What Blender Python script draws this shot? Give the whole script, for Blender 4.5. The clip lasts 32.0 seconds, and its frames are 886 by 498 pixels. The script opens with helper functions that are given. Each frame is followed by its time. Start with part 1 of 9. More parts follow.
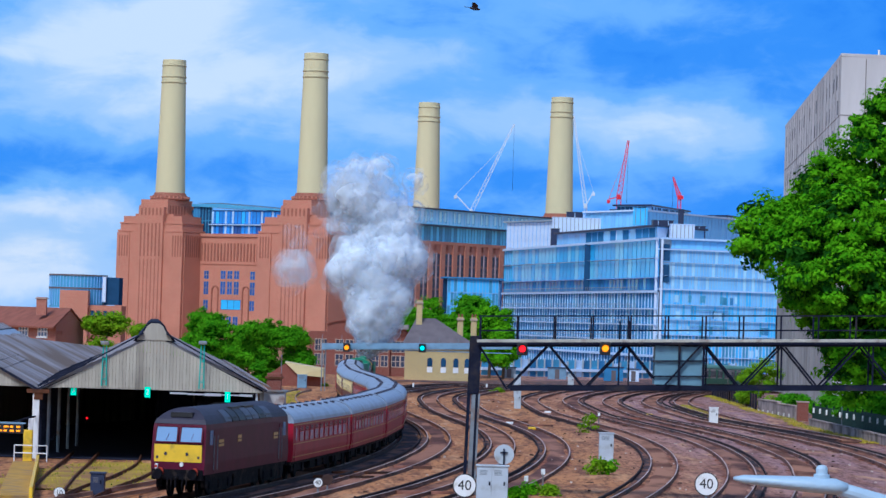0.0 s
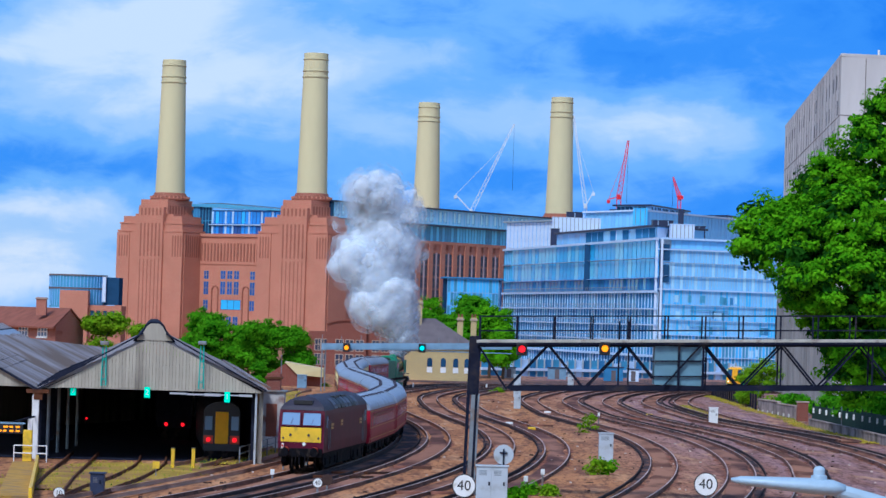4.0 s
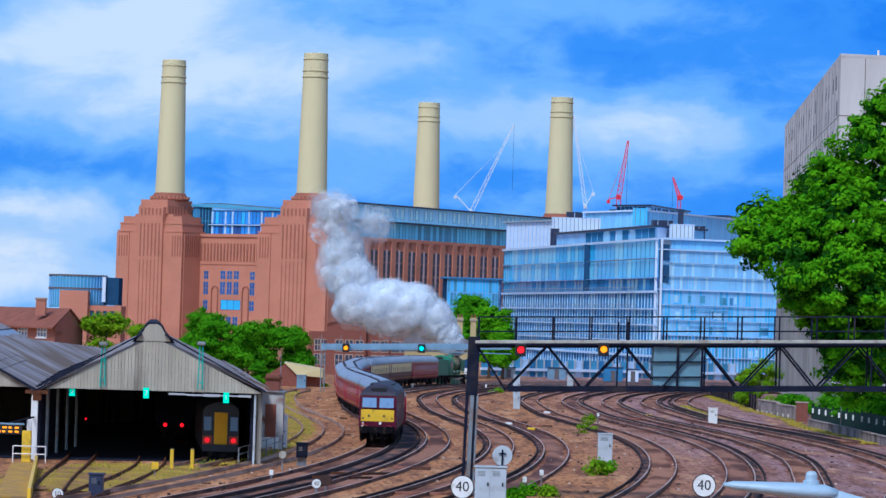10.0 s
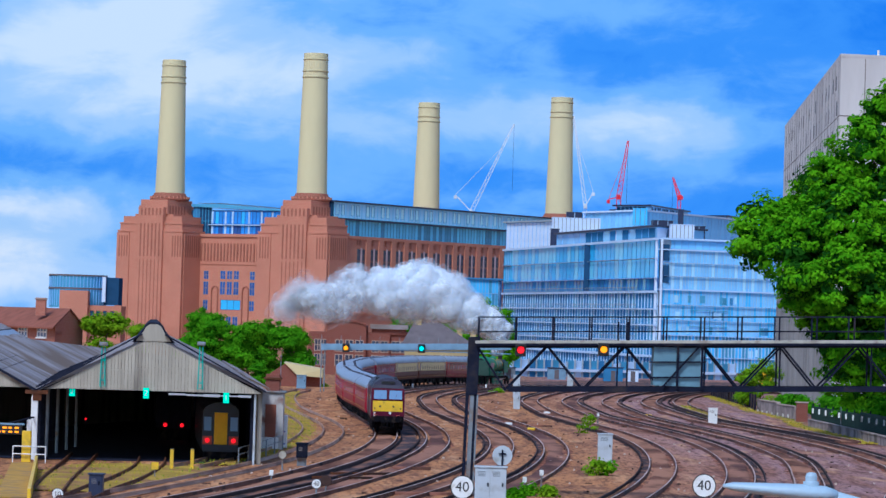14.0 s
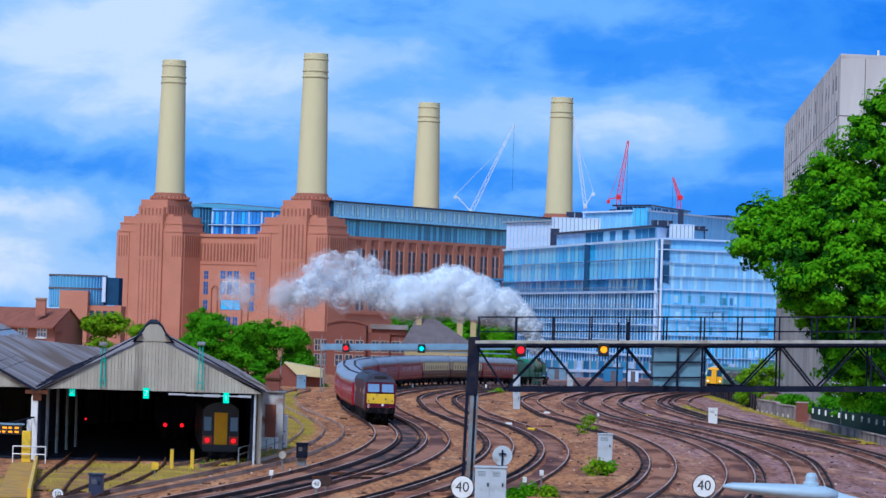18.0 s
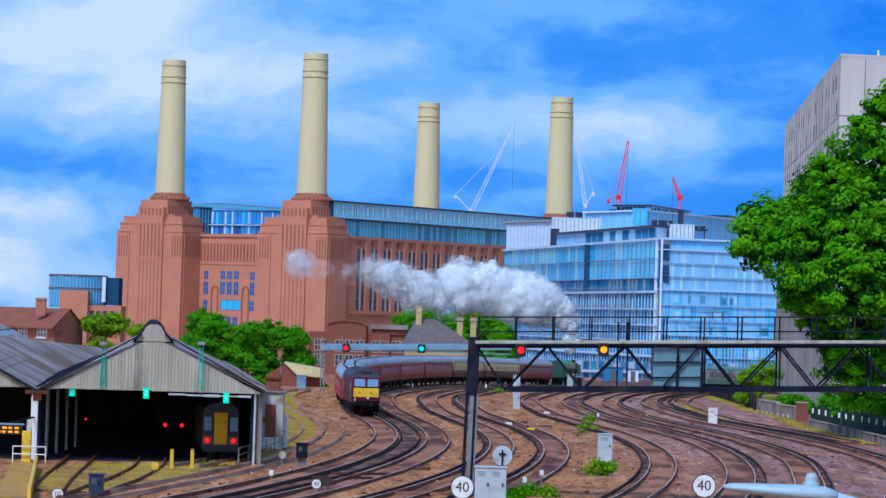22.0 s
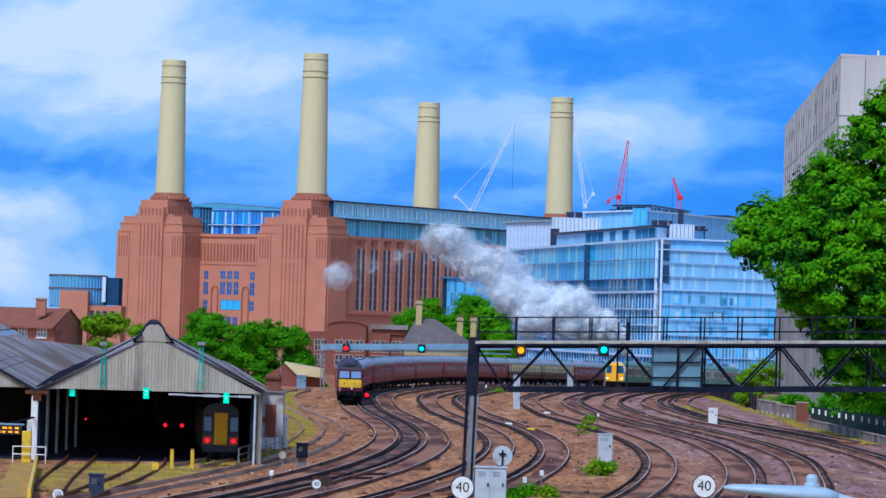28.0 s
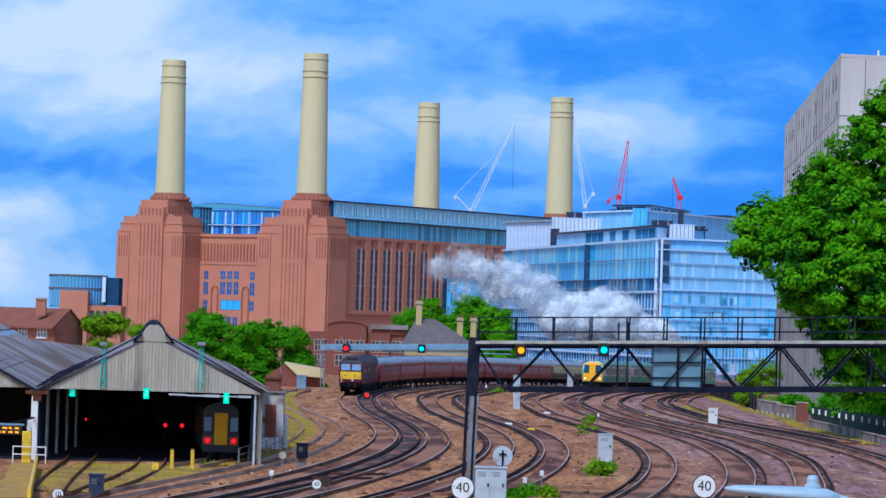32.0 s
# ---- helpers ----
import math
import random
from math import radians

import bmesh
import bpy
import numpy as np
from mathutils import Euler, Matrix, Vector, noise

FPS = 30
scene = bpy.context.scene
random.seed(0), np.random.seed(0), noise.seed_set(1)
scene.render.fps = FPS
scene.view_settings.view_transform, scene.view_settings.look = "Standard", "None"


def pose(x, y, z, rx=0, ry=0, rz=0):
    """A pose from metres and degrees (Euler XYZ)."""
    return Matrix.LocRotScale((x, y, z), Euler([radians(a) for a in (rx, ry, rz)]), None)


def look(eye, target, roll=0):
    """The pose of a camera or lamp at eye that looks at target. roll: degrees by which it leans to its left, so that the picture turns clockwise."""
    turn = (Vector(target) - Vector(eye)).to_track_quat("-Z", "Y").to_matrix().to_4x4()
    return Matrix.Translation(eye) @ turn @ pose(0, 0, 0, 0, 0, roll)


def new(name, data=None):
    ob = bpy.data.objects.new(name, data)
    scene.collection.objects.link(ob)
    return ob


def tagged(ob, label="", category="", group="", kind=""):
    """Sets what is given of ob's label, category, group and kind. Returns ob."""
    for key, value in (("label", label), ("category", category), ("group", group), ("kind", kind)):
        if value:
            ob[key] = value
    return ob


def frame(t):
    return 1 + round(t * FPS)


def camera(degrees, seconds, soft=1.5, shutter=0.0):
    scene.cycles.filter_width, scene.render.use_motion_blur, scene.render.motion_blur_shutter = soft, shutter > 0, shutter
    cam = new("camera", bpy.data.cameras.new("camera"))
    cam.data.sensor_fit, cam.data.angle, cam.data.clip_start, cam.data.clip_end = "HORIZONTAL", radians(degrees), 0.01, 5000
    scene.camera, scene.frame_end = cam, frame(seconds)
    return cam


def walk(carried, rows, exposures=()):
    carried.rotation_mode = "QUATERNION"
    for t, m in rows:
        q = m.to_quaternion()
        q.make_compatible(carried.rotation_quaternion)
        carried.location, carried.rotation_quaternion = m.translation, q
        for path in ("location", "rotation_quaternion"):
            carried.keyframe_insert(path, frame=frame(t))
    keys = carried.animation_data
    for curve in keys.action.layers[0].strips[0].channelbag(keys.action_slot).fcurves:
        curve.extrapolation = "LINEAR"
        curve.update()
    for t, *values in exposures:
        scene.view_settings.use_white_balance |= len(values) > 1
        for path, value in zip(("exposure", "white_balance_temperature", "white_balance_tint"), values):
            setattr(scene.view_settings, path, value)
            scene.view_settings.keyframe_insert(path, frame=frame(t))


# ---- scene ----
EYE = (0.0, 0.0, 7.75)
AIM = (0.0, 1000.0, 7.75 + 22.807)


def cam_row(t, dx, dz):
    return t, look((EYE[0] + dx, 0.0, EYE[2] + dz), (AIM[0] + dx, AIM[1], AIM[2] + dz), 1.8)


cam = camera(15.66, 32.0, soft=1.5)
walk(cam, [cam_row(0.0, -0.07, -0.04), cam_row(3.0, -0.06, -0.035), cam_row(6.0, -0.03, -0.02), cam_row(9.0, 0.0, 0.0),
           cam_row(20.0, 0.0, 0.015), cam_row(32.0, -0.01, 0.03)],
     exposures=[(0.0, -0.10, 5400, 10), (32.0, -0.10, 5400, 10)])

# ---- light ----
SUN_AZ, SUN_EL = radians(204), radians(48)
world = bpy.data.worlds.new("world")
scene.world = world
world.use_nodes = True
wn, wl = world.node_tree.nodes, world.node_tree.links
sky = wn.new("ShaderNodeTexSky")
sky.sky_type = "NISHITA"
sky.sun_disc = False
sky.sun_elevation, sky.sun_rotation = SUN_EL, SUN_AZ
sky.dust_density, sky.ozone_density = 1.0, 2.0
wn["Background"].inputs["Strength"].default_value = 0.15
wl.new(sky.outputs["Color"], wn["Background"].inputs["Color"])
sun = new("sun", bpy.data.lights.new("sun", "SUN"))
sun.data.energy, sun.data.angle, sun.data.color = 2.5, radians(12), (1.0, 0.93, 0.82)
sun.matrix_world = look((math.sin(SUN_AZ) * 100, math.cos(SUN_AZ) * 100, math.tan(SUN_EL) * 100), (0, 0, 0))

# ---- materials ----
MATS = {}


def mat(name, color, rough=0.7, metal=0.0, var=0.25, scale=3.0, fine=30.0, bump=0.2, second=None, spread=0.0, stretch=(1, 1, 1), glow=0.0, spec=0.5, rand=0.0):
    """A procedural surface: two scales of variation, fine relief; second: a stain or wear colour with the share spread."""
    if name in MATS:
        return MATS[name]
    m = bpy.data.materials.new(name)
    m.use_nodes = True
    n, l = m.node_tree.nodes, m.node_tree.links
    b = n["Principled BSDF"]
    b.inputs["Roughness"].default_value, b.inputs["Metallic"].default_value = rough, metal
    b.inputs["Specular IOR Level"].default_value = spec if rough < 0.7 else spec * 0.3
    tc, mp = n.new("ShaderNodeTexCoord"), n.new("ShaderNodeMapping")
    mp.inputs["Scale"].default_value = stretch
    l.new(tc.outputs["Object"], mp.inputs["Vector"])
    big, small = n.new("ShaderNodeTexNoise"), n.new("ShaderNodeTexNoise")
    for t, s, d in ((big, scale, 5.0), (small, fine, 3.0)):
        t.inputs["Scale"].default_value, t.inputs["Detail"].default_value = s, d
        l.new(mp.outputs["Vector"], t.inputs["Vector"])
    mix = n.new("ShaderNodeMix")
    mix.data_type = "RGBA"
    lo = [c * (1 - var) for c in color]
    hi = [min(1.0, c * (1 + var)) for c in color]
    mix.inputs["A"].default_value, mix.inputs["B"].default_value = (*lo, 1), (*hi, 1)
    add = n.new("ShaderNodeMath")
    add.operation = "MULTIPLY_ADD"
    add.inputs[1].default_value = 0.45
    l.new(small.outputs["Fac"], add.inputs[0])
    ramp = n.new("ShaderNodeMapRange")
    ramp.inputs["From Min"].default_value, ramp.inputs["From Max"].default_value = 0.35, 0.65
    l.new(big.outputs["Fac"], ramp.inputs["Value"])
    half = n.new("ShaderNodeMath")
    half.operation = "MULTIPLY"
    half.inputs[1].default_value = 0.6
    l.new(ramp.outputs["Result"], half.inputs[0])
    l.new(half.outputs["Value"], add.inputs[2])
    fac = add
    if rand:
        oi = n.new("ShaderNodeObjectInfo")
        ra = n.new("ShaderNodeMath")
        ra.operation = "MULTIPLY_ADD"
        ra.inputs[1].default_value = rand
        l.new(oi.outputs["Random"], ra.inputs[0])
        l.new(add.outputs["Value"], ra.inputs[2])
        fac = ra
    l.new(fac.outputs["Value"], mix.inputs["Factor"])
    col = mix
    if second:
        st = n.new("ShaderNodeTexNoise")
        st.inputs["Scale"].default_value, st.inputs["Detail"].default_value = scale * 0.6, 6.0
        mp2 = n.new("ShaderNodeMapping")
        mp2.inputs["Location"].default_value = (7.3, 2.1, 4.4)
        mp2.inputs["Scale"].default_value = stretch
        l.new(tc.outputs["Object"], mp2.inputs["Vector"])
        l.new(mp2.outputs["Vector"], st.inputs["Vector"])
        r2 = n.new("ShaderNodeMapRange")
        r2.inputs["From Min"].default_value, r2.inputs["From Max"].default_value = 0.62 - spread * 0.4, 0.74 - spread * 0.35
        l.new(st.outputs["Fac"], r2.inputs["Value"])
        m2 = n.new("ShaderNodeMix")
        m2.data_type = "RGBA"
        m2.inputs["B"].default_value = (*second, 1)
        l.new(mix.outputs["Result"], m2.inputs["A"])
        l.new(r2.outputs["Result"], m2.inputs["Factor"])
        col = m2
    l.new(col.outputs["Result"], b.inputs["Base Color"])
    if bump:
        bp = n.new("ShaderNodeBump")
        bp.inputs["Strength"].default_value, bp.inputs["Distance"].default_value = bump, 0.03
        l.new(small.outputs["Fac"], bp.inputs["Height"])
        l.new(bp.outputs["Normal"], b.inputs["Normal"])
    if glow:
        b.inputs["Emission Color"].default_value = (*color, 1)
        b.inputs["Emission Strength"].default_value = glow
    MATS[name] = m
    return m


def brick_mat(name, c1, c2, mortar, bw=0.225, bh=0.075):
    m = mat(name, c1, 0.85, var=0.22, scale=0.12, fine=2.0, bump=0.0, second=tuple(c * 0.68 for c in c1), spread=0.28)
    n, l = m.node_tree.nodes, m.node_tree.links
    b = n["Principled BSDF"]
    src = b.inputs["Base Color"].links[0].from_socket
    br = n.new("ShaderNodeTexBrick")
    tc, mp, cx = n.new("ShaderNodeTexCoord"), n.new("ShaderNodeSeparateXYZ"), n.new("ShaderNodeCombineXYZ")
    sm = n.new("ShaderNodeMath")
    l.new(tc.outputs["Object"], mp.inputs["Vector"])
    l.new(mp.outputs["X"], sm.inputs[0])
    l.new(mp.outputs["Y"], sm.inputs[1])
    l.new(sm.outputs["Value"], cx.inputs["X"])
    l.new(mp.outputs["Z"], cx.inputs["Y"])
    l.new(cx.outputs["Vector"], br.inputs["Vector"])
    br.inputs["Scale"].default_value = 1.0
    br.inputs["Brick Width"].default_value, br.inputs["Row Height"].default_value, br.inputs["Mortar Size"].default_value = bw, bh, 0.008
    br.inputs["Mortar"].default_value, br.inputs["Color2"].default_value = (*mortar, 1), (*c2, 1)
    l.new(src, br.inputs["Color1"])
    l.new(br.outputs["Color"], b.inputs["Base Color"])
    return m


def glass_mat(name, tint, rough=0.06, var=0.35, scale=0.35, metal=0.06, spec=0.5):
    """Coated facade glass: a tinted, mirror-like pane, each a little different."""
    m = bpy.data.materials.new(name)
    m.use_nodes = True
    n, l = m.node_tree.nodes, m.node_tree.links
    b = n["Principled BSDF"]
    oi, tc, nz = n.new("ShaderNodeObjectInfo"), n.new("ShaderNodeTexCoord"), n.new("ShaderNodeTexNoise")
    nz.inputs["Scale"].default_value, nz.inputs["Detail"].default_value = scale, 3.0
    l.new(tc.outputs["Object"], nz.inputs["Vector"])
    sm = n.new("ShaderNodeMath")
    sm.operation = "MULTIPLY_ADD"
    sm.inputs[1].default_value = 0.6
    l.new(oi.outputs["Random"], sm.inputs[0])
    l.new(nz.outputs["Fac"], sm.inputs[2])
    mix = n.new("ShaderNodeMix")
    mix.data_type = "RGBA"
    mix.inputs["A"].default_value = (*[c * (1 - var) for c in tint], 1)
    mix.inputs["B"].default_value = (*[min(1, c * (1 + var)) for c in tint], 1)
    l.new(sm.outputs["Value"], mix.inputs["Factor"])
    l.new(mix.outputs["Result"], b.inputs["Base Color"])
    b.inputs["Metallic"].default_value, b.inputs["Roughness"].default_value = metal, rough
    b.inputs["Specular IOR Level"].default_value = spec
    bp, wv = n.new("ShaderNodeBump"), n.new("ShaderNodeTexNoise")
    wv.inputs["Scale"].default_value = 0.5
    l.new(tc.outputs["Object"], wv.inputs["Vector"])
    bp.inputs["Strength"].default_value, bp.inputs["Distance"].default_value = 0.12, 0.1
    l.new(wv.outputs["Fac"], bp.inputs["Height"])
    l.new(bp.outputs["Normal"], b.inputs["Normal"])
    MATS[name] = m
    return m


def leaf_mat(name, dark, light):
    """Broad leaves: each its own green, by sprays, with light passing through."""
    m = bpy.data.materials.new(name)
    m.use_nodes = True
    n, l = m.node_tree.nodes, m.node_tree.links
    b = n["Principled BSDF"]
    ge, tc, nz, sm = n.new("ShaderNodeNewGeometry"), n.new("ShaderNodeTexCoord"), n.new("ShaderNodeTexNoise"), n.new("ShaderNodeMath")
    nz.inputs["Scale"].default_value, nz.inputs["Detail"].default_value = 0.55, 3.0
    l.new(tc.outputs["Object"], nz.inputs["Vector"])
    rg = n.new("ShaderNodeMapRange")
    rg.inputs["From Min"].default_value, rg.inputs["From Max"].default_value = 0.36, 0.64
    l.new(nz.outputs["Fac"], rg.inputs["Value"])
    sm.operation = "MULTIPLY_ADD"
    sm.inputs[1].default_value = 0.5
    half = n.new("ShaderNodeMath")
    half.operation = "MULTIPLY"
    half.inputs[1].default_value = 0.5
    l.new(rg.outputs["Result"], half.inputs[0])
    l.new(ge.outputs["Random Per Island"], sm.inputs[0])
    l.new(half.outputs["Value"], sm.inputs[2])
    mix = n.new("ShaderNodeMix")
    mix.data_type = "RGBA"
    mix.inputs["A"].default_value, mix.inputs["B"].default_value = (*dark, 1), (*light, 1)
    l.new(sm.outputs["Value"], mix.inputs["Factor"])
    l.new(mix.outputs["Result"], b.inputs["Base Color"])
    b.inputs["Roughness"].default_value, b.inputs["Specular IOR Level"].default_value = 0.7, 0.02
    tl, ms = n.new("ShaderNodeBsdfTranslucent"), n.new("ShaderNodeMixShader")
    ms.inputs["Fac"].default_value = 0.3
    l.new(mix.outputs["Result"], tl.inputs["Color"])
    l.new(b.outputs["BSDF"], ms.inputs[1])
    l.new(tl.outputs["BSDF"], ms.inputs[2])
    l.new(ms.outputs["Shader"], n["Material Output"].inputs["Surface"])
    MATS[name] = m
    return m


BRICK = brick_mat("red_brick", (0.57, 0.23, 0.155), (0.47, 0.178, 0.122), (0.52, 0.28, 0.18))
BRICK_DARK = brick_mat("dark_red_brick", (0.24, 0.07, 0.05), (0.19, 0.055, 0.04), (0.25, 0.14, 0.11))
BRICK_HOUSE = brick_mat("house_brick", (0.44, 0.16, 0.11), (0.34, 0.115, 0.08), (0.42, 0.24, 0.18))
BRICK_YELLOW = brick_mat("stock_brick", (0.58, 0.46, 0.22), (0.5, 0.38, 0.18), (0.4, 0.33, 0.2))
# darker brick: the shade of flutes and recesses is put into its colour
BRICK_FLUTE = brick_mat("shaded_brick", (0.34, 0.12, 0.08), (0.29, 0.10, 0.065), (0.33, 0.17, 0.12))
STONE_MAUVE = mat("mauve_stone", (0.46, 0.34, 0.36), 0.8, var=0.15, scale=0.3)
STONE = mat("stone_trim", (0.42, 0.33, 0.27), 0.85, var=0.2, scale=0.3)
CREAM = mat("cream_concrete", (0.66, 0.60, 0.36), 0.8, var=0.07, scale=0.05, fine=0.6, bump=0.05, second=(0.56, 0.51, 0.31), spread=0.12, stretch=(1, 1, 0.25))
CREAM_BAND = mat("cream_band", (0.50, 0.45, 0.27), 0.8, var=0.1)
GLASS_BLUE = glass_mat("blue_glass", (0.07, 0.45, 1.0), var=0.25, metal=0.0, spec=0.1)
GLASS_PALE = glass_mat("pale_glass", (0.23, 0.54, 1.0), var=0.2, metal=0.0, spec=0.12)
GLASS_SOFT = glass_mat("soft_blue_glass", (0.10, 0.47, 0.86), var=0.2, metal=0.0, spec=0.15)
GLASS_DARK = glass_mat("dark_glass", (0.02, 0.06, 0.13), 0.15, metal=0.0, spec=0.0)
GLASS_GREY = glass_mat("grey_blue_glass", (0.045, 0.165, 0.33), 0.15, 0.5, metal=0.0, spec=0.0)
GLASS_BRIGHT = glass_mat("bright_glass", (0.20, 0.62, 1.0), var=0.15, metal=0.0, spec=0.12)
GLASS_CURTAIN = glass_mat("curtained_glass", (0.40, 0.68, 0.93), var=0.15, metal=0.0, spec=0.1)
PANE_JOINT = mat("dark_blue_joint", (0.02, 0.13, 0.42), 0.6, var=0.2)
FIN_DULL = mat("dull_white_fin", (0.41, 0.60, 0.88), 0.6, var=0.25, scale=0.3)
FIN = mat("white_fin", (0.50, 0.69, 0.95), 0.5, var=0.08)
GLASS_TEAL = glass_mat("teal_glass", (0.075, 0.28, 0.46), 0.1, 0.3, metal=0.0, spec=0.2)
PANE_NAVY = glass_mat("navy_pane", (0.03, 0.09, 0.30), 0.15, metal=0.0, spec=0.2)
PANE_BRIGHT = glass_mat("bright_blue_pane", (0.05, 0.25, 0.70), 0.12, 0.3, metal=0.0, spec=0.1)
STOREY_PANEL = glass_mat("pale_storey_glass", (0.38, 0.68, 0.88), 0.2, 0.14, 0.2, metal=0.0, spec=0.1)
STOREY_PANE = glass_mat("pale_tall_pane", (0.54, 0.82, 0.97), 0.2, 0.14, 0.2, metal=0.0, spec=0.1)
STOREY_SKY = glass_mat("sky_blue_storey_glass", (0.14, 0.53, 0.98), 0.12, 0.35, 0.12, metal=0.0, spec=0.2)
CURTAINED = glass_mat("net_curtained_pane", (0.16, 0.22, 0.32), 0.15, 0.5, 0.8, metal=0.0, spec=0.4)
WINDOW = glass_mat("window_pane", (0.04, 0.05, 0.09), 0.2, metal=0.1)
PANEL_WHITE = mat("white_panel", (0.62, 0.74, 0.94), 0.5, var=0.1, scale=0.4)
PANEL_GREY = mat("grey_panel", (0.30, 0.36, 0.42), 0.5, var=0.15, scale=0.4)
ALU = mat("pale_mullion", (0.22, 0.48, 0.82), 0.5, 0.0, var=0.1)
DARK_STEEL = mat("dark_painted_steel", (0.007, 0.010, 0.026), 0.7, 0.0, var=0.4, scale=1.5, second=(0.035, 0.03, 0.035), spread=0.12)
GREY_STEEL = mat("grey_painted_steel", (0.20, 0.23, 0.26), 0.5, 0.2, var=0.25, scale=2.0, second=(0.2, 0.13, 0.09), spread=0.1)
BLUE_STEEL = mat("pale_blue_steel", (0.20, 0.34, 0.48), 0.5, 0.2, var=0.2, scale=1.0)
CASE_BLUE = mat("case_blue_steel", (0.13, 0.26, 0.34), 0.5, 0.1, var=0.2, scale=1.0, second=(0.06, 0.10, 0.16), spread=0.2)
DECK = mat("walkway_edge", (0.44, 0.42, 0.36), 0.7, var=0.2, scale=2.0, second=(0.25, 0.2, 0.17), spread=0.2)
CLAD = mat("weathered_cladding", (0.40, 0.37, 0.31), 0.75, var=0.25, scale=0.8, fine=9.0, stretch=(1.0, 1.0, 0.15), second=(0.13, 0.11, 0.095), spread=0.32, bump=0.1, rand=0.35)
ROOF_SHEET = mat("weathered_roof_sheet", (0.27, 0.245, 0.255), 0.65, var=0.35, scale=0.5, fine=6.0, second=(0.17, 0.12, 0.085), spread=0.4, stretch=(0.4, 1.6, 1), rand=0.45)
ROOF_SLATE = mat("slate", (0.13, 0.11, 0.12), 0.65, var=0.25, scale=0.8)
ROOF_TILE = mat("brown_roof_tile", (0.26, 0.095, 0.065), 0.8, var=0.25, scale=0.8, fine=8)
# near-black of dark trim; inside the shed it stands in for shade
DARK = mat("near_black_and_shade", (0.015, 0.018, 0.036), 0.8, var=0.4)
BLACK_FRAME = mat("underframe_black", (0.007, 0.007, 0.010), 0.7, spec=0.12, var=0.5, scale=4.0, second=(0.04, 0.03, 0.026), spread=0.2)
MAROON = mat("maroon_paint", (0.088, 0.007, 0.025), 0.45, spec=0.12, var=0.25, scale=1.2, fine=8, bump=0.03)
CRIMSON = mat("crimson_paint", (0.36, 0.010, 0.034), 0.42, spec=0.22, var=0.18, scale=1.0, fine=8, bump=0.03)
COACH_CREAM = mat("coach_cream", (0.95, 0.82, 0.44), 0.45, spec=0.2, var=0.1, scale=1.0)
COACH_BROWN = mat("coach_umber", (0.14, 0.035, 0.022), 0.45, spec=0.2, var=0.2, scale=1.0)
COACH_ROOF = mat("coach_roof", (0.29, 0.35, 0.45), 0.42, var=0.2, scale=0.8, fine=5, second=(0.2, 0.22, 0.26), spread=0.15)
LOCO_ROOF = mat("loco_roof", (0.040, 0.038, 0.060), 0.6, spec=0.3, var=0.25, scale=1.5)
ROOF_SHOULDER = mat("roof_shoulder_panel", (0.065, 0.075, 0.11), 0.5, spec=0.35, var=0.2, scale=2.0)
GOLD_LINE = mat("gold_lining", (0.55, 0.30, 0.07), 0.4, var=0.1)
YELLOW = mat("warning_yellow", (0.78, 0.50, 0.015), 0.4, var=0.1, scale=2.0, second=(0.5, 0.33, 0.03), spread=0.05)
CAB_YELLOW = mat("cab_yellow", (0.86, 0.42, 0.006), 0.45, spec=0.2, var=0.1, scale=2.0)
ORANGE_RED = mat("buffer_beam_red", (0.45, 0.05, 0.02), 0.45, var=0.25)
WHITE = mat("white_paint", (0.78, 0.78, 0.78), 0.45, var=0.08)
BLACK = mat("black_paint", (0.01, 0.01, 0.012), 0.5, var=0.3)
STEEL = mat("polished_rail", (0.52, 0.38, 0.33), 0.5, 0.0, var=0.4, scale=0.25, second=(0.22, 0.10, 0.06), spread=0.25)
RAIL_WORN = mat("worn_rusty_rail", (0.40, 0.24, 0.17), 0.6, 0.0, var=0.4, scale=0.3, second=(0.16, 0.08, 0.05), spread=0.3)
RAIL_RUST = mat("rail_side", (0.16, 0.068, 0.045), 0.7, 0.2, var=0.4, scale=1.0, second=(0.035, 0.018, 0.015), spread=0.3)
CONDUCTOR = mat("conductor_rail", (0.045, 0.030, 0.032), 0.8, 0.0, var=0.4, scale=1.0)
OILY = mat("oily_ballast", (0.062, 0.046, 0.050), 0.9, var=0.6, scale=1.6, fine=9.0, stretch=(1, 0.25, 1), bump=0.6, second=(0.26, 0.125, 0.085), spread=0.4)
BED = mat("brown_ballast", (0.145, 0.062, 0.040), 0.95, var=0.6, scale=0.7, fine=6.0, stretch=(1, 0.3, 1), bump=0.6, second=(0.38, 0.185, 0.115), spread=0.5)
BED_SOOTY = mat("sooty_track_bed", (0.12, 0.055, 0.045), 0.95, var=0.6, scale=0.6, fine=6.0, stretch=(1, 0.25, 1), bump=0.6, second=(0.34, 0.165, 0.11), spread=0.4)
RUST = mat("rusty_steel", (0.13, 0.05, 0.025), 0.75, 0.2, var=0.35, scale=1.2, second=(0.05, 0.028, 0.022), spread=0.3)
SLEEPER = mat("sleeper", (0.28, 0.125, 0.09), 0.9, var=0.4, scale=1.2, second=(0.12, 0.06, 0.045), spread=0.3)
LOCO_GREEN = mat("locomotive_green", (0.014, 0.22, 0.12), 0.5, var=0.15)
EMU_GREEN = mat("train_green", (0.015, 0.34, 0.17), 0.35, var=0.12)
LEAF = leaf_mat("leaf", (0.045, 0.245, 0.002), (0.19, 0.53, 0.003))
LEAF_DARK = leaf_mat("leaf_dark", (0.04, 0.22, 0.004), (0.14, 0.45, 0.005))
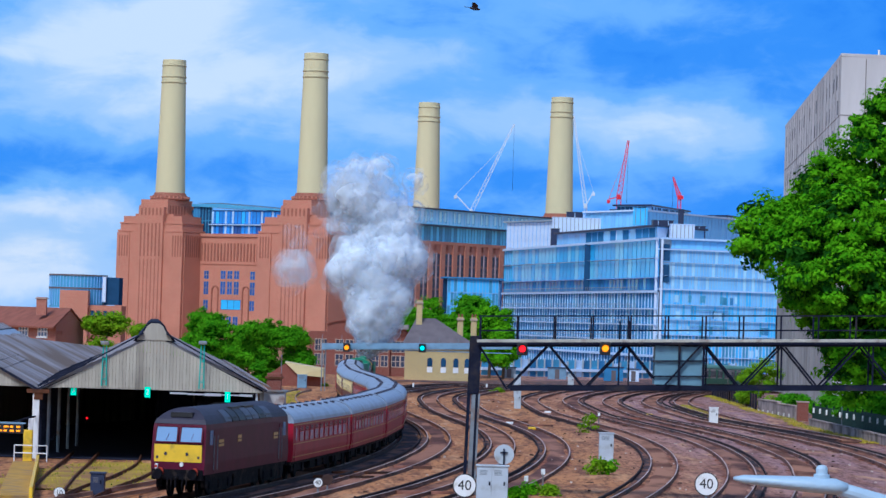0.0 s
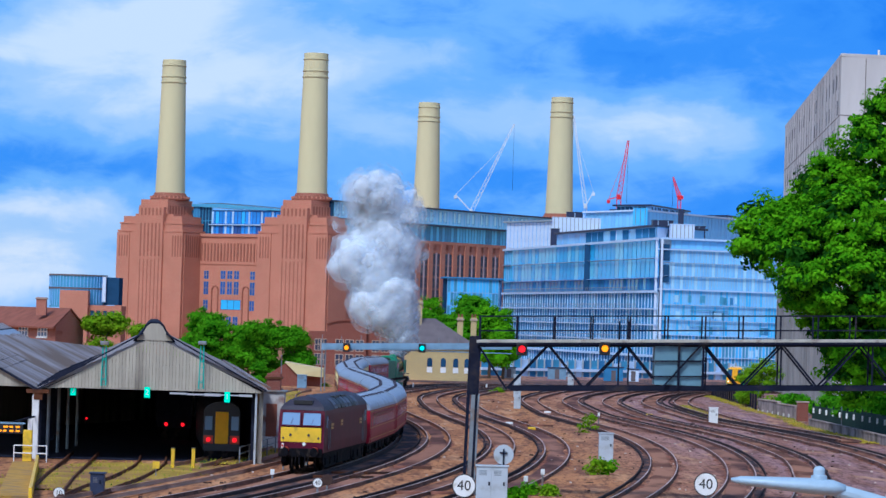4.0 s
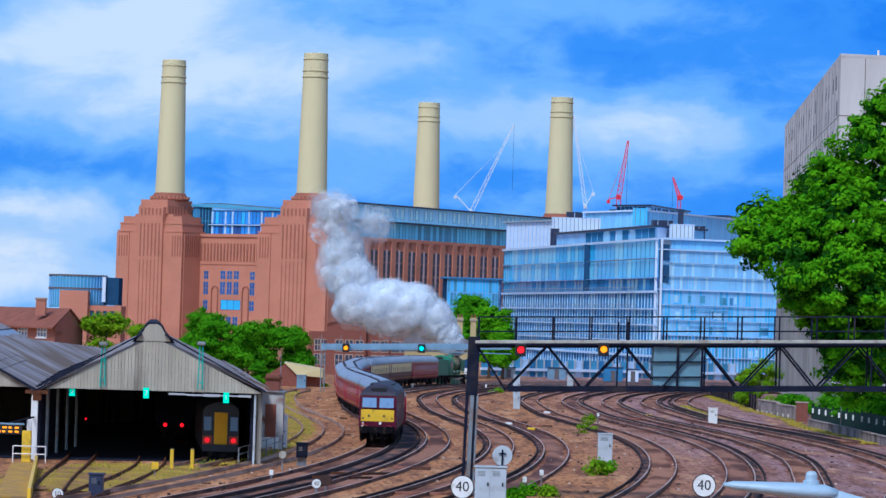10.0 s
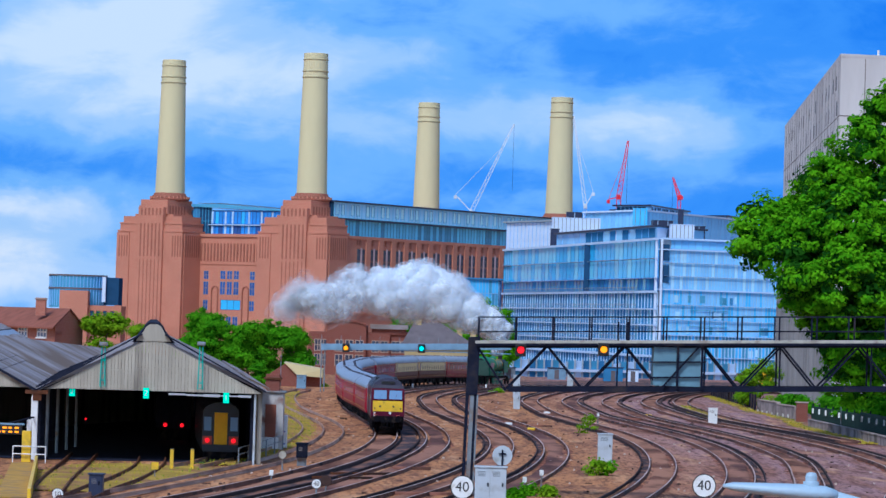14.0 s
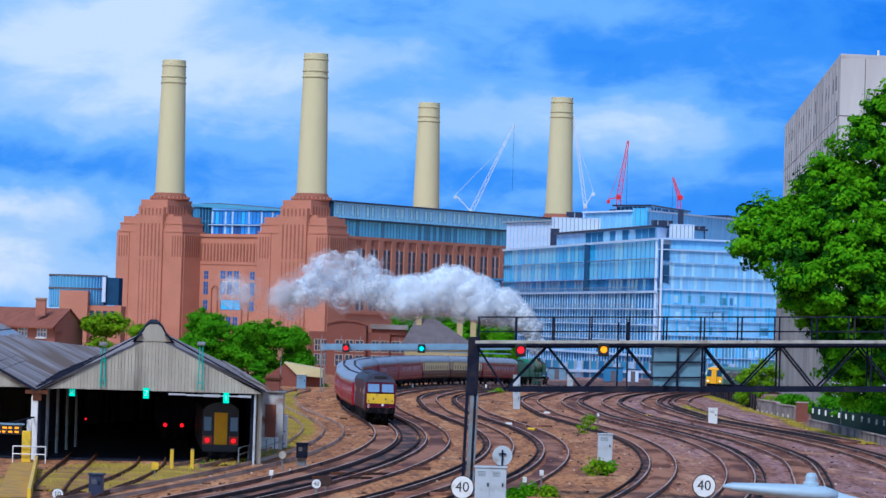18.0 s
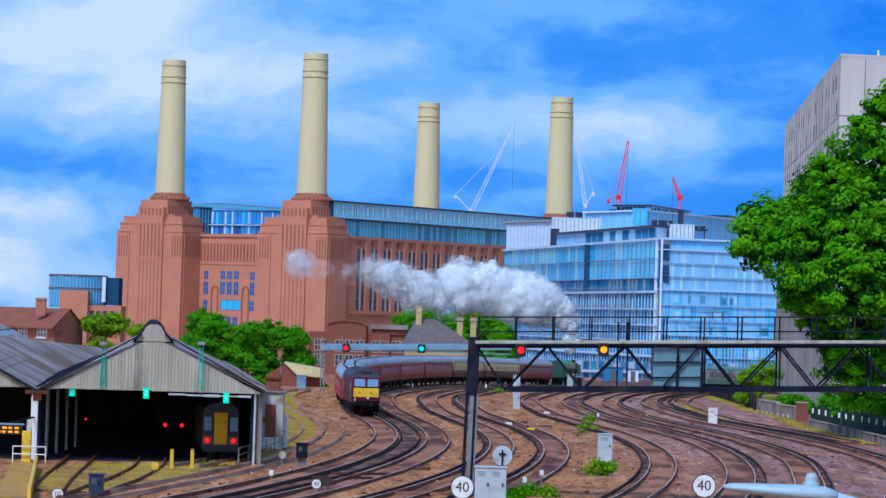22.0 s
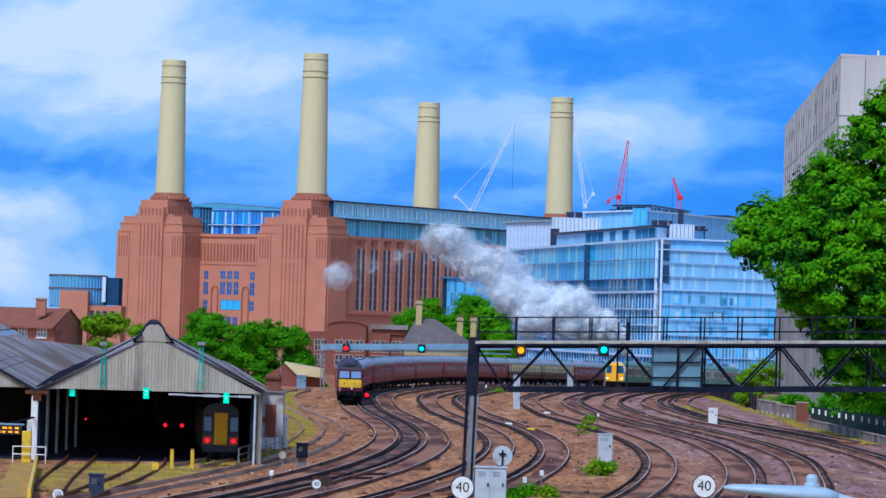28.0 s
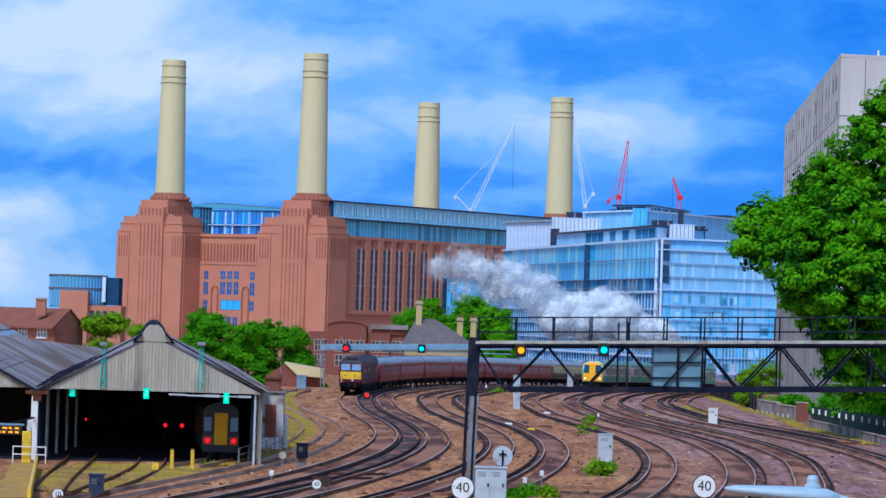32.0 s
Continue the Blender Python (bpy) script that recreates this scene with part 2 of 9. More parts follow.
# darker copy of the leaf: the crown's inner shade put into its green
LEAF_SHADE = leaf_mat("leaf_inner_shade", (0.012, 0.075, 0.006), (0.03, 0.13, 0.008))
LEAF_LIME = leaf_mat("leaf_lime", (0.12, 0.30, 0.006), (0.27, 0.46, 0.010))
BARK = mat("bark", (0.09, 0.065, 0.045), 0.9, var=0.35, scale=3.0)
CONCRETE = mat("pale_concrete", (0.66, 0.63, 0.61), 0.8, var=0.14, scale=0.15, fine=3.0, second=(0.50, 0.48, 0.47), spread=0.2, stretch=(1, 1, 0.2))
CABINET = mat("cabinet_grey", (0.46, 0.52, 0.58), 0.45, var=0.1, scale=1.5, second=(0.3, 0.3, 0.28), spread=0.1)
TEAL = mat("teal_paint", (0.02, 0.42, 0.36), 0.5, var=0.15)
GREEN_LAMP = mat("green_light", (0.0, 0.62, 0.38), glow=0.75, bump=0, var=0.02)
RED_LAMP = mat("red_light", (1.0, 0.008, 0.015), glow=1.4, bump=0, var=0.02)
AMBER_LAMP = mat("amber_light", (1.0, 0.30, 0.0), glow=1.2, bump=0, var=0.02)
TEAL_LAMP = mat("teal_light", (0.0, 0.72, 0.66), glow=1.1, bump=0, var=0.02)
NAVY = mat("navy_roof_edge", (0.015, 0.025, 0.07), 0.5, var=0.2)


def ballast_mat():
    """Railway ballast: orange-brown to pinkish stone, oily dark patches and scattered dark bits."""
    m = bpy.data.materials.new("ballast")
    m.use_nodes = True
    n, l = m.node_tree.nodes, m.node_tree.links
    b = n["Principled BSDF"]
    b.inputs["Roughness"].default_value, b.inputs["Specular IOR Level"].default_value = 0.95, 0.1
    tc = n.new("ShaderNodeTexCoord")

    def layer(scale, sy, detail, lo, hi, loc):
        mp, t, r = n.new("ShaderNodeMapping"), n.new("ShaderNodeTexNoise"), n.new("ShaderNodeMapRange")
        mp.inputs["Scale"].default_value, mp.inputs["Location"].default_value = (1, sy, 1), loc
        t.inputs["Scale"].default_value, t.inputs["Detail"].default_value, t.inputs["Roughness"].default_value = scale, detail, 0.62
        r.inputs["From Min"].default_value, r.inputs["From Max"].default_value = lo, hi
        l.new(tc.outputs["Object"], mp.inputs["Vector"])
        l.new(mp.outputs["Vector"], t.inputs["Vector"])
        l.new(t.outputs["Fac"], r.inputs["Value"])
        return r.outputs["Result"], t.outputs["Fac"]

    def blend(a, bcol, fac, amount=1.0):
        k = n.new("ShaderNodeMix")
        k.data_type = "RGBA"
        if isinstance(a, tuple):
            k.inputs["A"].default_value = (*a, 1)
        else:
            l.new(a, k.inputs["A"])
        k.inputs["B"].default_value = (*bcol, 1)
        g = n.new("ShaderNodeMath")
        g.operation = "MULTIPLY"
        g.inputs[1].default_value = amount
        l.new(fac, g.inputs[0])
        l.new(g.outputs["Value"], k.inputs["Factor"])
        return k.outputs["Result"]

    sep, gr = n.new("ShaderNodeSeparateXYZ"), n.new("ShaderNodeMapRange")
    l.new(tc.outputs["Object"], sep.inputs["Vector"])
    l.new(sep.outputs["X"], gr.inputs["Value"])
    gr.inputs["From Min"].default_value, gr.inputs["From Max"].default_value = 9.0, 19.0
    c = blend((0.51, 0.235, 0.104), (0.37, 0.225, 0.23), gr.outputs["Result"])
    f, _ = layer(0.35, 0.12, 4.0, 0.42, 0.62, (2, 5, 0))
    c = blend(c, (0.30, 0.125, 0.065), f, 0.65)
    f, _ = layer(0.9, 0.15, 7.0, 0.50, 0.60, (9, 1, 0))
    c = blend(c, (0.13, 0.055, 0.045), f, 0.6)
    f, raw = layer(4.0, 0.14, 5.0, 0.50, 0.60, (4, 4, 0))
    c = blend(c, (0.06, 0.027, 0.025), f, 0.58)
    f, _ = layer(3.1, 0.2, 3.0, 0.62, 0.72, (14, 2, 0))
    c = blend(c, (0.70, 0.46, 0.30), f, 0.4)
    f, _ = layer(0.55, 0.2, 6.0, 0.54, 0.66, (31, 12, 0))
    c = blend(c, (0.74, 0.43, 0.23), f, 0.5)
    l.new(c, b.inputs["Base Color"])
    bp = n.new("ShaderNodeBump")
    bp.inputs["Strength"].default_value, bp.inputs["Distance"].default_value = 0.7, 0.06
    l.new(raw, bp.inputs["Height"])
    l.new(bp.outputs["Normal"], b.inputs["Normal"])
    return m

# ---- building blocks ----


def bm_new():
    return bmesh.new()


def finish(name, bm, material, smooth=False):
    me = bpy.data.meshes.new(name)
    bm.to_mesh(me)
    bm.free()
    me.materials.append(material)
    if smooth:
        me.polygons.foreach_set("use_smooth", [True] * len(me.polygons))
    return me


def part(name, bm, material, parent=None, label="", smooth=False):
    ob = new(name, finish(name, bm, material, smooth))
    if parent is not None:
        ob.parent = parent
    if label:
        ob["label"] = label
    return ob


def thing(name, m, label, category, group="", kind=""):
    ob = new(name)
    ob.empty_display_size = 0.3
    ob.matrix_basis = m
    return tagged(ob, label, category, group, kind)


def bx(bm, x0, x1, y0, y1, z0, z1):
    v = [bm.verts.new(p) for p in ((x0, y0, z0), (x1, y0, z0), (x1, y1, z0), (x0, y1, z0), (x0, y0, z1), (x1, y0, z1), (x1, y1, z1), (x0, y1, z1))]
    for f in ((3, 2, 1, 0), (4, 5, 6, 7), (0, 1, 5, 4), (1, 2, 6, 5), (2, 3, 7, 6), (3, 0, 4, 7)):
        bm.faces.new([v[i] for i in f])
    return bm


def soft_box(x0, x1, y0, y1, z0, z1, r=0.03, seg=2):
    bm = bx(bm_new(), x0, x1, y0, y1, z0, z1)
    bmesh.ops.bevel(bm, geom=bm.edges[:], offset=r, segments=seg, affect="EDGES", profile=0.6)
    return bm


def tube(bm, p0, p1, r0, r1=None, n=10, caps=True):
    r1 = r0 if r1 is None else r1
    p0, p1 = Vector(p0), Vector(p1)
    d = (p1 - p0).normalized()
    a = d.orthogonal().normalized()
    b = d.cross(a)
    r = [[bm.verts.new(p + (a * math.cos(t) + b * math.sin(t)) * q) for t in [2 * math.pi * i / n for i in range(n)]] for p, q in ((p0, r0), (p1, r1))]
    for i in range(n):
        j = (i + 1) % n
        bm.faces.new((r[0][i], r[0][j], r[1][j], r[1][i]))
    if caps:
        bm.faces.new(r[0][::-1])
        bm.faces.new(r[1])
    return bm


def strut(bm, p0, p1, w, h=None):
    """A square bar between two points."""
    h = h or w
    p0, p1 = Vector(p0), Vector(p1)
    d = (p1 - p0).normalized()
    s = d.cross(Vector((0, 0, 1)))
    s = s.normalized() if s.length > 0.01 else Vector((1, 0, 0))
    u = s.cross(d)
    q = [[bm.verts.new(p + s * w / 2 * i + u * h / 2 * j) for i, j in ((-1, -1), (1, -1), (1, 1), (-1, 1))] for p in (p0, p1)]
    for i in range(4):
        j = (i + 1) % 4
        bm.faces.new((q[0][i], q[0][j], q[1][j], q[1][i]))
    bm.faces.new(q[0][::-1])
    bm.faces.new(q[1])
    return bm


def loft(bm, rings, caps=True, closed=True):
    """Skin between rings of points of equal count."""
    vs = [[bm.verts.new(p) for p in r] for r in rings]
    n = len(rings[0])
    for a, b in zip(vs, vs[1:]):
        for i in range(n if closed else n - 1):
            j = (i + 1) % n
            bm.faces.new((a[i], a[j], b[j], b[i]))
    if caps:
        bm.faces.new(vs[0][::-1])
        bm.faces.new(vs[-1])
    bmesh.ops.recalc_face_normals(bm, faces=bm.faces[:])
    return bm


def prism_y(bm, profile, y0, y1):
    """A profile of (x, z) points drawn out along y."""
    return loft(bm, [[(x, y, z) for x, z in profile] for y in (y0, y1)])


def prism_x(bm, profile, x0, x1):
    return loft(bm, [[(x, y, z) for y, z in profile] for x in (x0, x1)])


def lathe(bm, profile, n=24, caps=True):
    """A profile of (radius, z) points turned round z."""
    return loft(bm, [[(r * math.cos(2 * math.pi * i / n), r * math.sin(2 * math.pi * i / n), z) for i in range(n)] for r, z in profile], caps)


def smoothstep(a, b, x):
    k = np.clip((np.asarray(x, float) - a) / (b - a), 0, 1)
    return k * k * (3 - 2 * k)


RISE_Y = (0, 285, 305, 325, 352, 370, 388, 406, 423, 441, 458, 475, 492, 530, 600, 5000)
RISE_Z = (0, 0, 0.3, 0.5, 0.5, 0.46, 0.36, 0.17, -0.08, -0.34, -0.6, -0.85, -1.05, -1.4, -1.7, -1.7)


def rise(y):
    """The height of the line: it climbs over a culvert and falls again."""
    return np.interp(y, RISE_Y, RISE_Z)


# The line of the steam train's track, x over y; the other tracks run beside it.
LINE_Y = (60, 100, 135, 148, 161, 174, 187, 199, 211, 222, 233, 243, 253, 262, 272, 282, 292, 304, 317, 334, 352, 370, 388, 406, 423, 441, 458, 475, 493, 500, 600, 700, 900)
LINE_X = (-25.5, -17.6, -11.0, -8.8, -6.94, -5.47, -4.4, -3.72, -3.4, -3.44, -3.77, -4.33, -5.05, -5.85, -6.65, -7.4, -8.02, -8.6, -8.86, -7.4, -5.58, -3.02, 0.37, 4.5, 9.5, 14.42, 19.46, 25.08, 31.12, 33.65, 71.59, 113.06, 199.47)
GRID_Y = np.arange(60.0, 900.0, 1.0)
GRID_X = np.interp(GRID_Y, LINE_Y, LINE_X)
for _ in range(3):
    GRID_X[6:-6] = np.convolve(GRID_X, np.ones(13) / 13, "valid")


def offset_line(off):
    """x, y, z and arc length along a track beside the main one; off: metres to its right, a number or an array."""
    tx, ty = np.gradient(GRID_X), np.gradient(GRID_Y)
    k = np.hypot(tx, ty)
    x, y = GRID_X + off * ty / k, GRID_Y - off * tx / k
    arc = np.concatenate([[0], np.cumsum(np.hypot(np.diff(x), np.diff(y)))])
    return x, y, rise(y), arc


def on_line(line, s):
    x, y, z, arc = line
    return Vector((float(np.interp(s, arc, x)), float(np.interp(s, arc, y)), float(np.interp(s, arc, z))))

# ---- sky, ground, tracks ----


def sky_material():
    """Torn banks of cloud over blue, far off: soft heaps, broken by drifting noise."""
    m = bpy.data.materials.new("cloudy_sky")
    m.use_nodes = True
    n, l = m.node_tree.nodes, m.node_tree.links
    n.remove(n["Principled BSDF"])
    em = n.new("ShaderNodeEmission")
    l.new(em.outputs["Emission"], n["Material Output"].inputs["Surface"])
    tc = n.new("ShaderNodeTexCoord")

    def math_node(op, a, b=None, c=None, clamp=False):
        k = n.new("ShaderNodeMath")
        k.operation, k.use_clamp = op, clamp
        for i, v in enumerate((a, b, c)):
            if v is None:
                continue
            if isinstance(v, (int, float)):
                k.inputs[i].default_value = v
            else:
                l.new(v, k.inputs[i])
        return k.outputs["Value"]

    def noise_at(scale, sx, sz, detail, shift, dist=0.4, rough=0.55, turn=-6):
        mp = n.new("ShaderNodeMapping")
        mp.inputs["Scale"].default_value = (sx, 0, sz)
        mp.inputs["Location"].default_value = shift
        mp.inputs["Rotation"].default_value = (0, radians(turn), 0)
        l.new(tc.outputs["Object"], mp.inputs["Vector"])
        t = n.new("ShaderNodeTexNoise")
        t.inputs["Scale"].default_value, t.inputs["Detail"].default_value = scale, detail
        t.inputs["Distortion"].default_value, t.inputs["Roughness"].default_value = dist, rough
        l.new(mp.outputs["Vector"], t.inputs["Vector"])
        return t.outputs["Fac"]

    sep = n.new("ShaderNodeSeparateXYZ")
    l.new(tc.outputs["Object"], sep.inputs["Vector"])
    wx = math_node("SUBTRACT", noise_at(0.010, 1.0, 1.0, 5.0, (3, 0, 8), 0.2), 0.5)
    wz = math_node("SUBTRACT", noise_at(0.012, 0.7, 1.0, 5.0, (13, 0, 2), 0.2), 0.5)
    x = math_node("MULTIPLY_ADD", wx, 130.0, sep.outputs["X"])
    z = math_node("MULTIPLY_ADD", wz, 70.0, sep.outputs["Z"])

    def heap(cx, cz, rx, rz, k):
        a = math_node("POWER", math_node("ABSOLUTE", math_node("DIVIDE", math_node("SUBTRACT", x, cx), rx)), 2.0)
        b = math_node("POWER", math_node("ABSOLUTE", math_node("DIVIDE", math_node("SUBTRACT", z, cz), rz)), 2.0)
        return math_node("MULTIPLY", math_node("POWER", 2.718, math_node("MULTIPLY", math_node("ADD", a, b), -1.0)), k)

    d = None
    for c in CLOUD_BANKS + SKY_GAPS:
        h = heap(*c)
        d = h if d is None else math_node("ADD", d, h)
    n1 = math_node("SUBTRACT", noise_at(0.0065, 0.5, 1.2, 6.0, (5.1, 0, 1.7), 0.6, 0.55), 0.5)
    n2 = math_node("SUBTRACT", noise_at(0.022, 0.5, 1.2, 5.0, (1.1, 0, 9.7), 0.8, 0.6), 0.5)
    d = math_node("ADD", d, math_node("MULTIPLY", n1, 0.75))
    d = math_node("ADD", d, math_node("MULTIPLY", n2, 0.26))
    ramp = n.new("ShaderNodeValToRGB")
    ramp.color_ramp.interpolation = "EASE"
    e = ramp.color_ramp.elements
    e[0].position, e[0].color = 0.08, (*SKY_DEEP, 1)
    e[1].position, e[1].color = 0.92, (*SKY_WHITE, 1)
    for p, c in ((0.28, SKY_MID), (0.48, SKY_PALE), (0.68, SKY_SOFT)):
        e.new(p).color = (*c, 1)
    l.new(math_node("ADD", d, SKY_BASE, clamp=True), ramp.inputs["Fac"])
    warm = n.new("ShaderNodeMix")
    warm.data_type = "RGBA"
    l.new(heap(-570, 85, 260, 85, 0.75), warm.inputs["Factor"])
    l.new(ramp.outputs["Color"], warm.inputs["A"])
    tinted = n.new("ShaderNodeMix")
    tinted.data_type, tinted.blend_type = "RGBA", "MULTIPLY"
    tinted.inputs["Factor"].default_value = 1.0
    tinted.inputs["B"].default_value = (1.12, 1.03, 0.90, 1)
    l.new(ramp.outputs["Color"], tinted.inputs["A"])
    l.new(tinted.outputs["Result"], warm.inputs["B"])
    l.new(warm.outputs["Result"], em.inputs["Color"])
    em.inputs["Strength"].default_value = 1.0
    return m


# Banks of cloud, and the clear gaps between them: place along and above the skyline, half widths, thickness.
CLOUD_BANKS = ((-420, 385, 170, 60, 0.44), (-560, 330, 150, 40, 0.36), (-300, 300, 140, 45, 0.34), (-470, 262, 180, 42, 0.36), (-230, 350, 170, 60, 0.24),
               (-545, 130, 170, 28, 0.50), (-560, 50, 200, 46, 0.58), (-30, 335, 150, 34, 0.22), (-60, 245, 170, 40, 0.22),
               (240, 262, 120, 30, 0.40), (300, 225, 130, 34, 0.22), (90, 270, 120, 32, 0.20), (120, 400, 260, 30, 0.12), (-80, 180, 200, 30, 0.10))
SKY_GAPS = ((450, 370, 190, 110, -0.16), (430, 180, 170, 60, -0.10), (-250, 190, 190, 34, -0.12), (-560, 190, 150, 22, -0.08), (180, 350, 110, 30, -0.10), (-180, 260, 70, 30, -0.04))
SKY_BASE = 0.35
SKY_DEEP, SKY_MID, SKY_PALE, SKY_SOFT, SKY_WHITE = (0.035, 0.22, 0.80), (0.075, 0.31, 0.86), (0.21, 0.48, 0.90), (0.41, 0.62, 0.92), (0.70, 0.80, 0.93)

bm = bm_new()
ring = [(4000 * math.sin(a), 4000 * math.cos(a)) for a in [radians(-16 + 2 * i) for i in range(17)]]
rows = [[bm.verts.new((x, y - 4000, z)) for x, y in ring] for z in (-40, 200, 450, 800)]
for a, b in zip(rows, rows[1:]):
    for i in range(16):
        bm.faces.new((a[i], a[i + 1], b[i + 1], b[i]))
backdrop = part("backdrop", bm, sky_material())
backdrop.location = (0, 4000, 0)
tagged(backdrop, "blue sky with drifting banks of white cloud", "sky", kind="structure")

BALLAST = ballast_mat()
gx = np.concatenate([[-3500, -900, -300, -120], np.arange(-60, 90, 3.0), [120, 300, 900, 3500]])
gy = np.concatenate([[-300, 0, 40], np.arange(80, 560, 4.0), [600, 700, 1000, 2000, 4200]])
rng = np.random.default_rng(5)
verts = [(x, y, float(rise(y)) - 0.2 + float(rng.uniform(-0.05, 0.05)) * (abs(x) < 80)) for y in gy for x in gx]
w = len(gx)
faces = [(j * w + i, j * w + i + 1, (j + 1) * w + i + 1, (j + 1) * w + i) for j in range(len(gy) - 1) for i in range(w - 1)]
me = bpy.data.meshes.new("ground")
me.from_pydata(verts, [], faces)
me.materials.append(BALLAST)
ground = tagged(new("ground", me), "pinkish-brown railway ballast and worn earth", "ground", kind="structure")


def sweep(name, line, off, prof, material, parent, y0, y1, step=2):
    """A section (across, up) run along a track."""
    x, y, z, _ = line
    keep = [i for i in range(0, len(x), step) if y0 <= y[i] <= y1]
    tx, ty = np.gradient(x), np.gradient(y)
    k = np.hypot(tx, ty)
    nx, ny = ty / k, -tx / k
    rings = [[(x[i] + nx[i] * (off + a), y[i] + ny[i] * (off + a), z[i] + u) for a, u in prof] for i in keep]
    return part(name, loft(bm_new(), rings), material, parent)


RAIL_SIDE = [(-0.08, -0.17), (0.08, -0.17), (0.035, -0.05), (0.042, -0.004), (-0.042, -0.004), (-0.035, -0.05)]
RAIL_TOP = [(-0.036, -0.006), (0.036, -0.006), (0.030, 0.008), (-0.030, 0.008)]
THIRD = [(-0.035, -0.12), (0.035, -0.12), (0.032, 0.03), (-0.032, 0.03)]


def track(off, y0, y1, third, label, seed=0, sleepers=True):
    line = offset_line(off)
    t = thing("railway_track", pose(0, 0, 0), label, "railway track", "running lines")
    for s in (-0.76, 0.76):
        r = sweep("rail", line, s, RAIL_SIDE, RAIL_RUST, t, y0, y1)
        sweep("rail_head", line, s, RAIL_TOP, STEEL, r, y0, y1)
    if third:
        sweep("conductor_rail", line, third, THIRD, CONDUCTOR, t, y0, y1)
    if sleepers:
        x, y, z, arc = line
        bm = bm_new()
        tx, ty = np.gradient(x), np.gradient(y)
        rnd = random.Random(seed + 7)
        a = float(np.interp(y0, y, arc))
        end = float(np.interp(min(y1, 420), y, arc))
        while a < end:
            p = on_line(line, a)
            i = int(np.searchsorted(arc, a))
            d = Vector((tx[i], ty[i], 0)).normalized()
            q = Vector((d.y, -d.x, 0))
            up = Vector((0, 0, -0.238 + rnd.uniform(-0.012, 0.012)))
            e0, e1 = rnd.uniform(0.85, 1.15), rnd.uniform(0.85, 1.15)
            strut(bm, p - q * e0 + up, p + q * e1 + up, 0.25, 0.07)
            a += 0.68
        part("sleeper_bed", bm, SLEEPER, t)["kind"] = "stuff"
    return line


SIDE = -3.65 - 2.2 * smoothstep(225, 320, GRID_Y)
MAIN = track(0.0, 80, 620, 1.06, "main line curving away under the steam-hauled train")
# the other running lines, by their distance to the right of it along the curve, and the side of their conductor rail
spread = lambda ys, xs: np.interp(GRID_Y, ys, xs)
LINES = ((3.52, 80, -1.25), (7.72, 80, -1.14), (11.17, 80, -1.2), (17.57, 80, -1.25), (spread((220, 330), (21.9, 21.45)), 80, 1.3), (spread((180, 200, 330), (25.5, 25.9, 25.4)), 80, 1.15),
         (spread((160, 195, 215, 330), (29.9, 31.7, 31.3, 29.2)), 80, 1.3), (spread((235, 330), (34.5, 32.4)), 236, -1.2))
for k, (off, near, third) in enumerate(LINES):
    track(off, near, 600, third, "rusty running line with a conductor rail on brown ballast", k)


def bed_strip(name, a, b, y0, y1, material, label, seed, lift=0.135):
    """A ragged-edged strip of stained ballast along the line, from offset a to b."""
    r = np.random.default_rng(seed)
    n = len(GRID_Y)
    wob = lambda: np.convolve(r.normal(0, 0.35, n + 8), np.ones(9) / 9, "valid")
    la, lb = offset_line(a + wob()), offset_line(b + wob())
    ks = [i for i in range(0, n, 2) if y0 <= GRID_Y[i] <= y1]
    vs, fs = [], []
    for i in ks:
        for j in range(6):
            k = j / 5
            vs.append((la[0][i] * (1 - k) + lb[0][i] * k, la[1][i] * (1 - k) + lb[1][i] * k, la[2][i] * (1 - k) + lb[2][i] * k - (0.25 if j in (0, 5) else lift + 0.02 * float(r.uniform()))))
    for q in range(len(ks) - 1):
        for j in range(5):
            fs.append((q * 6 + j, q * 6 + j + 1, (q + 1) * 6 + j + 1, (q + 1) * 6 + j))
    me = bpy.data.meshes.new(name)
    me.from_pydata(vs, [], fs)
    me.materials.append(material)
    return tagged(new(name, me), label, "ballast", kind="stuff")


bed_strip("oily_ballast", 0.85, 2.5, 80, 560, OILY, "oil-blackened ballast between the two nearest lines", 1)
# OILY reused over the whole width to darken the far ground
bed_strip("oily_ballast", -40.0, 31.5, 432, 598, OILY, "broad strip of dark ballast across the far lines", 9)
for k, (off, near, third) in enumerate(((0.0, 80, 1.06),) + LINES):
    bed_strip("track_bed", off - 0.7, off + 0.75, near, 430, BED_SOOTY if k in (1, 3, 5) else BED, "soot-stained ballast between the rails of a running line", 20 + k)
    side = 1 if third > 0 else -1
    bed_strip("oily_ballast", off + side * 0.78, off + side * 1.3, near, 430, OILY, "oil-dark ballast under a conductor rail", 40 + k)


def track_side(offs, y0, y1, label):
    line = offset_line(offs)
    t = thing("railway_track", pose(0, 0, 0), label, "railway track", "sidings")
    for s in (-0.70, 0.70):
        r = sweep("rail", line, s, RAIL_SIDE, RAIL_WORN, t, y0, y1)
        sweep("rail_head", line, s, RAIL_TOP, RAIL_WORN, r, y0, y1)


track_side(SIDE, 80, 330, "rusty siding beside the carriage shed in yellow grass")
track_side(SIDE - 2.9, 165, 330, "overgrown rusty siding in yellow grass")

# ---- the old power station ----


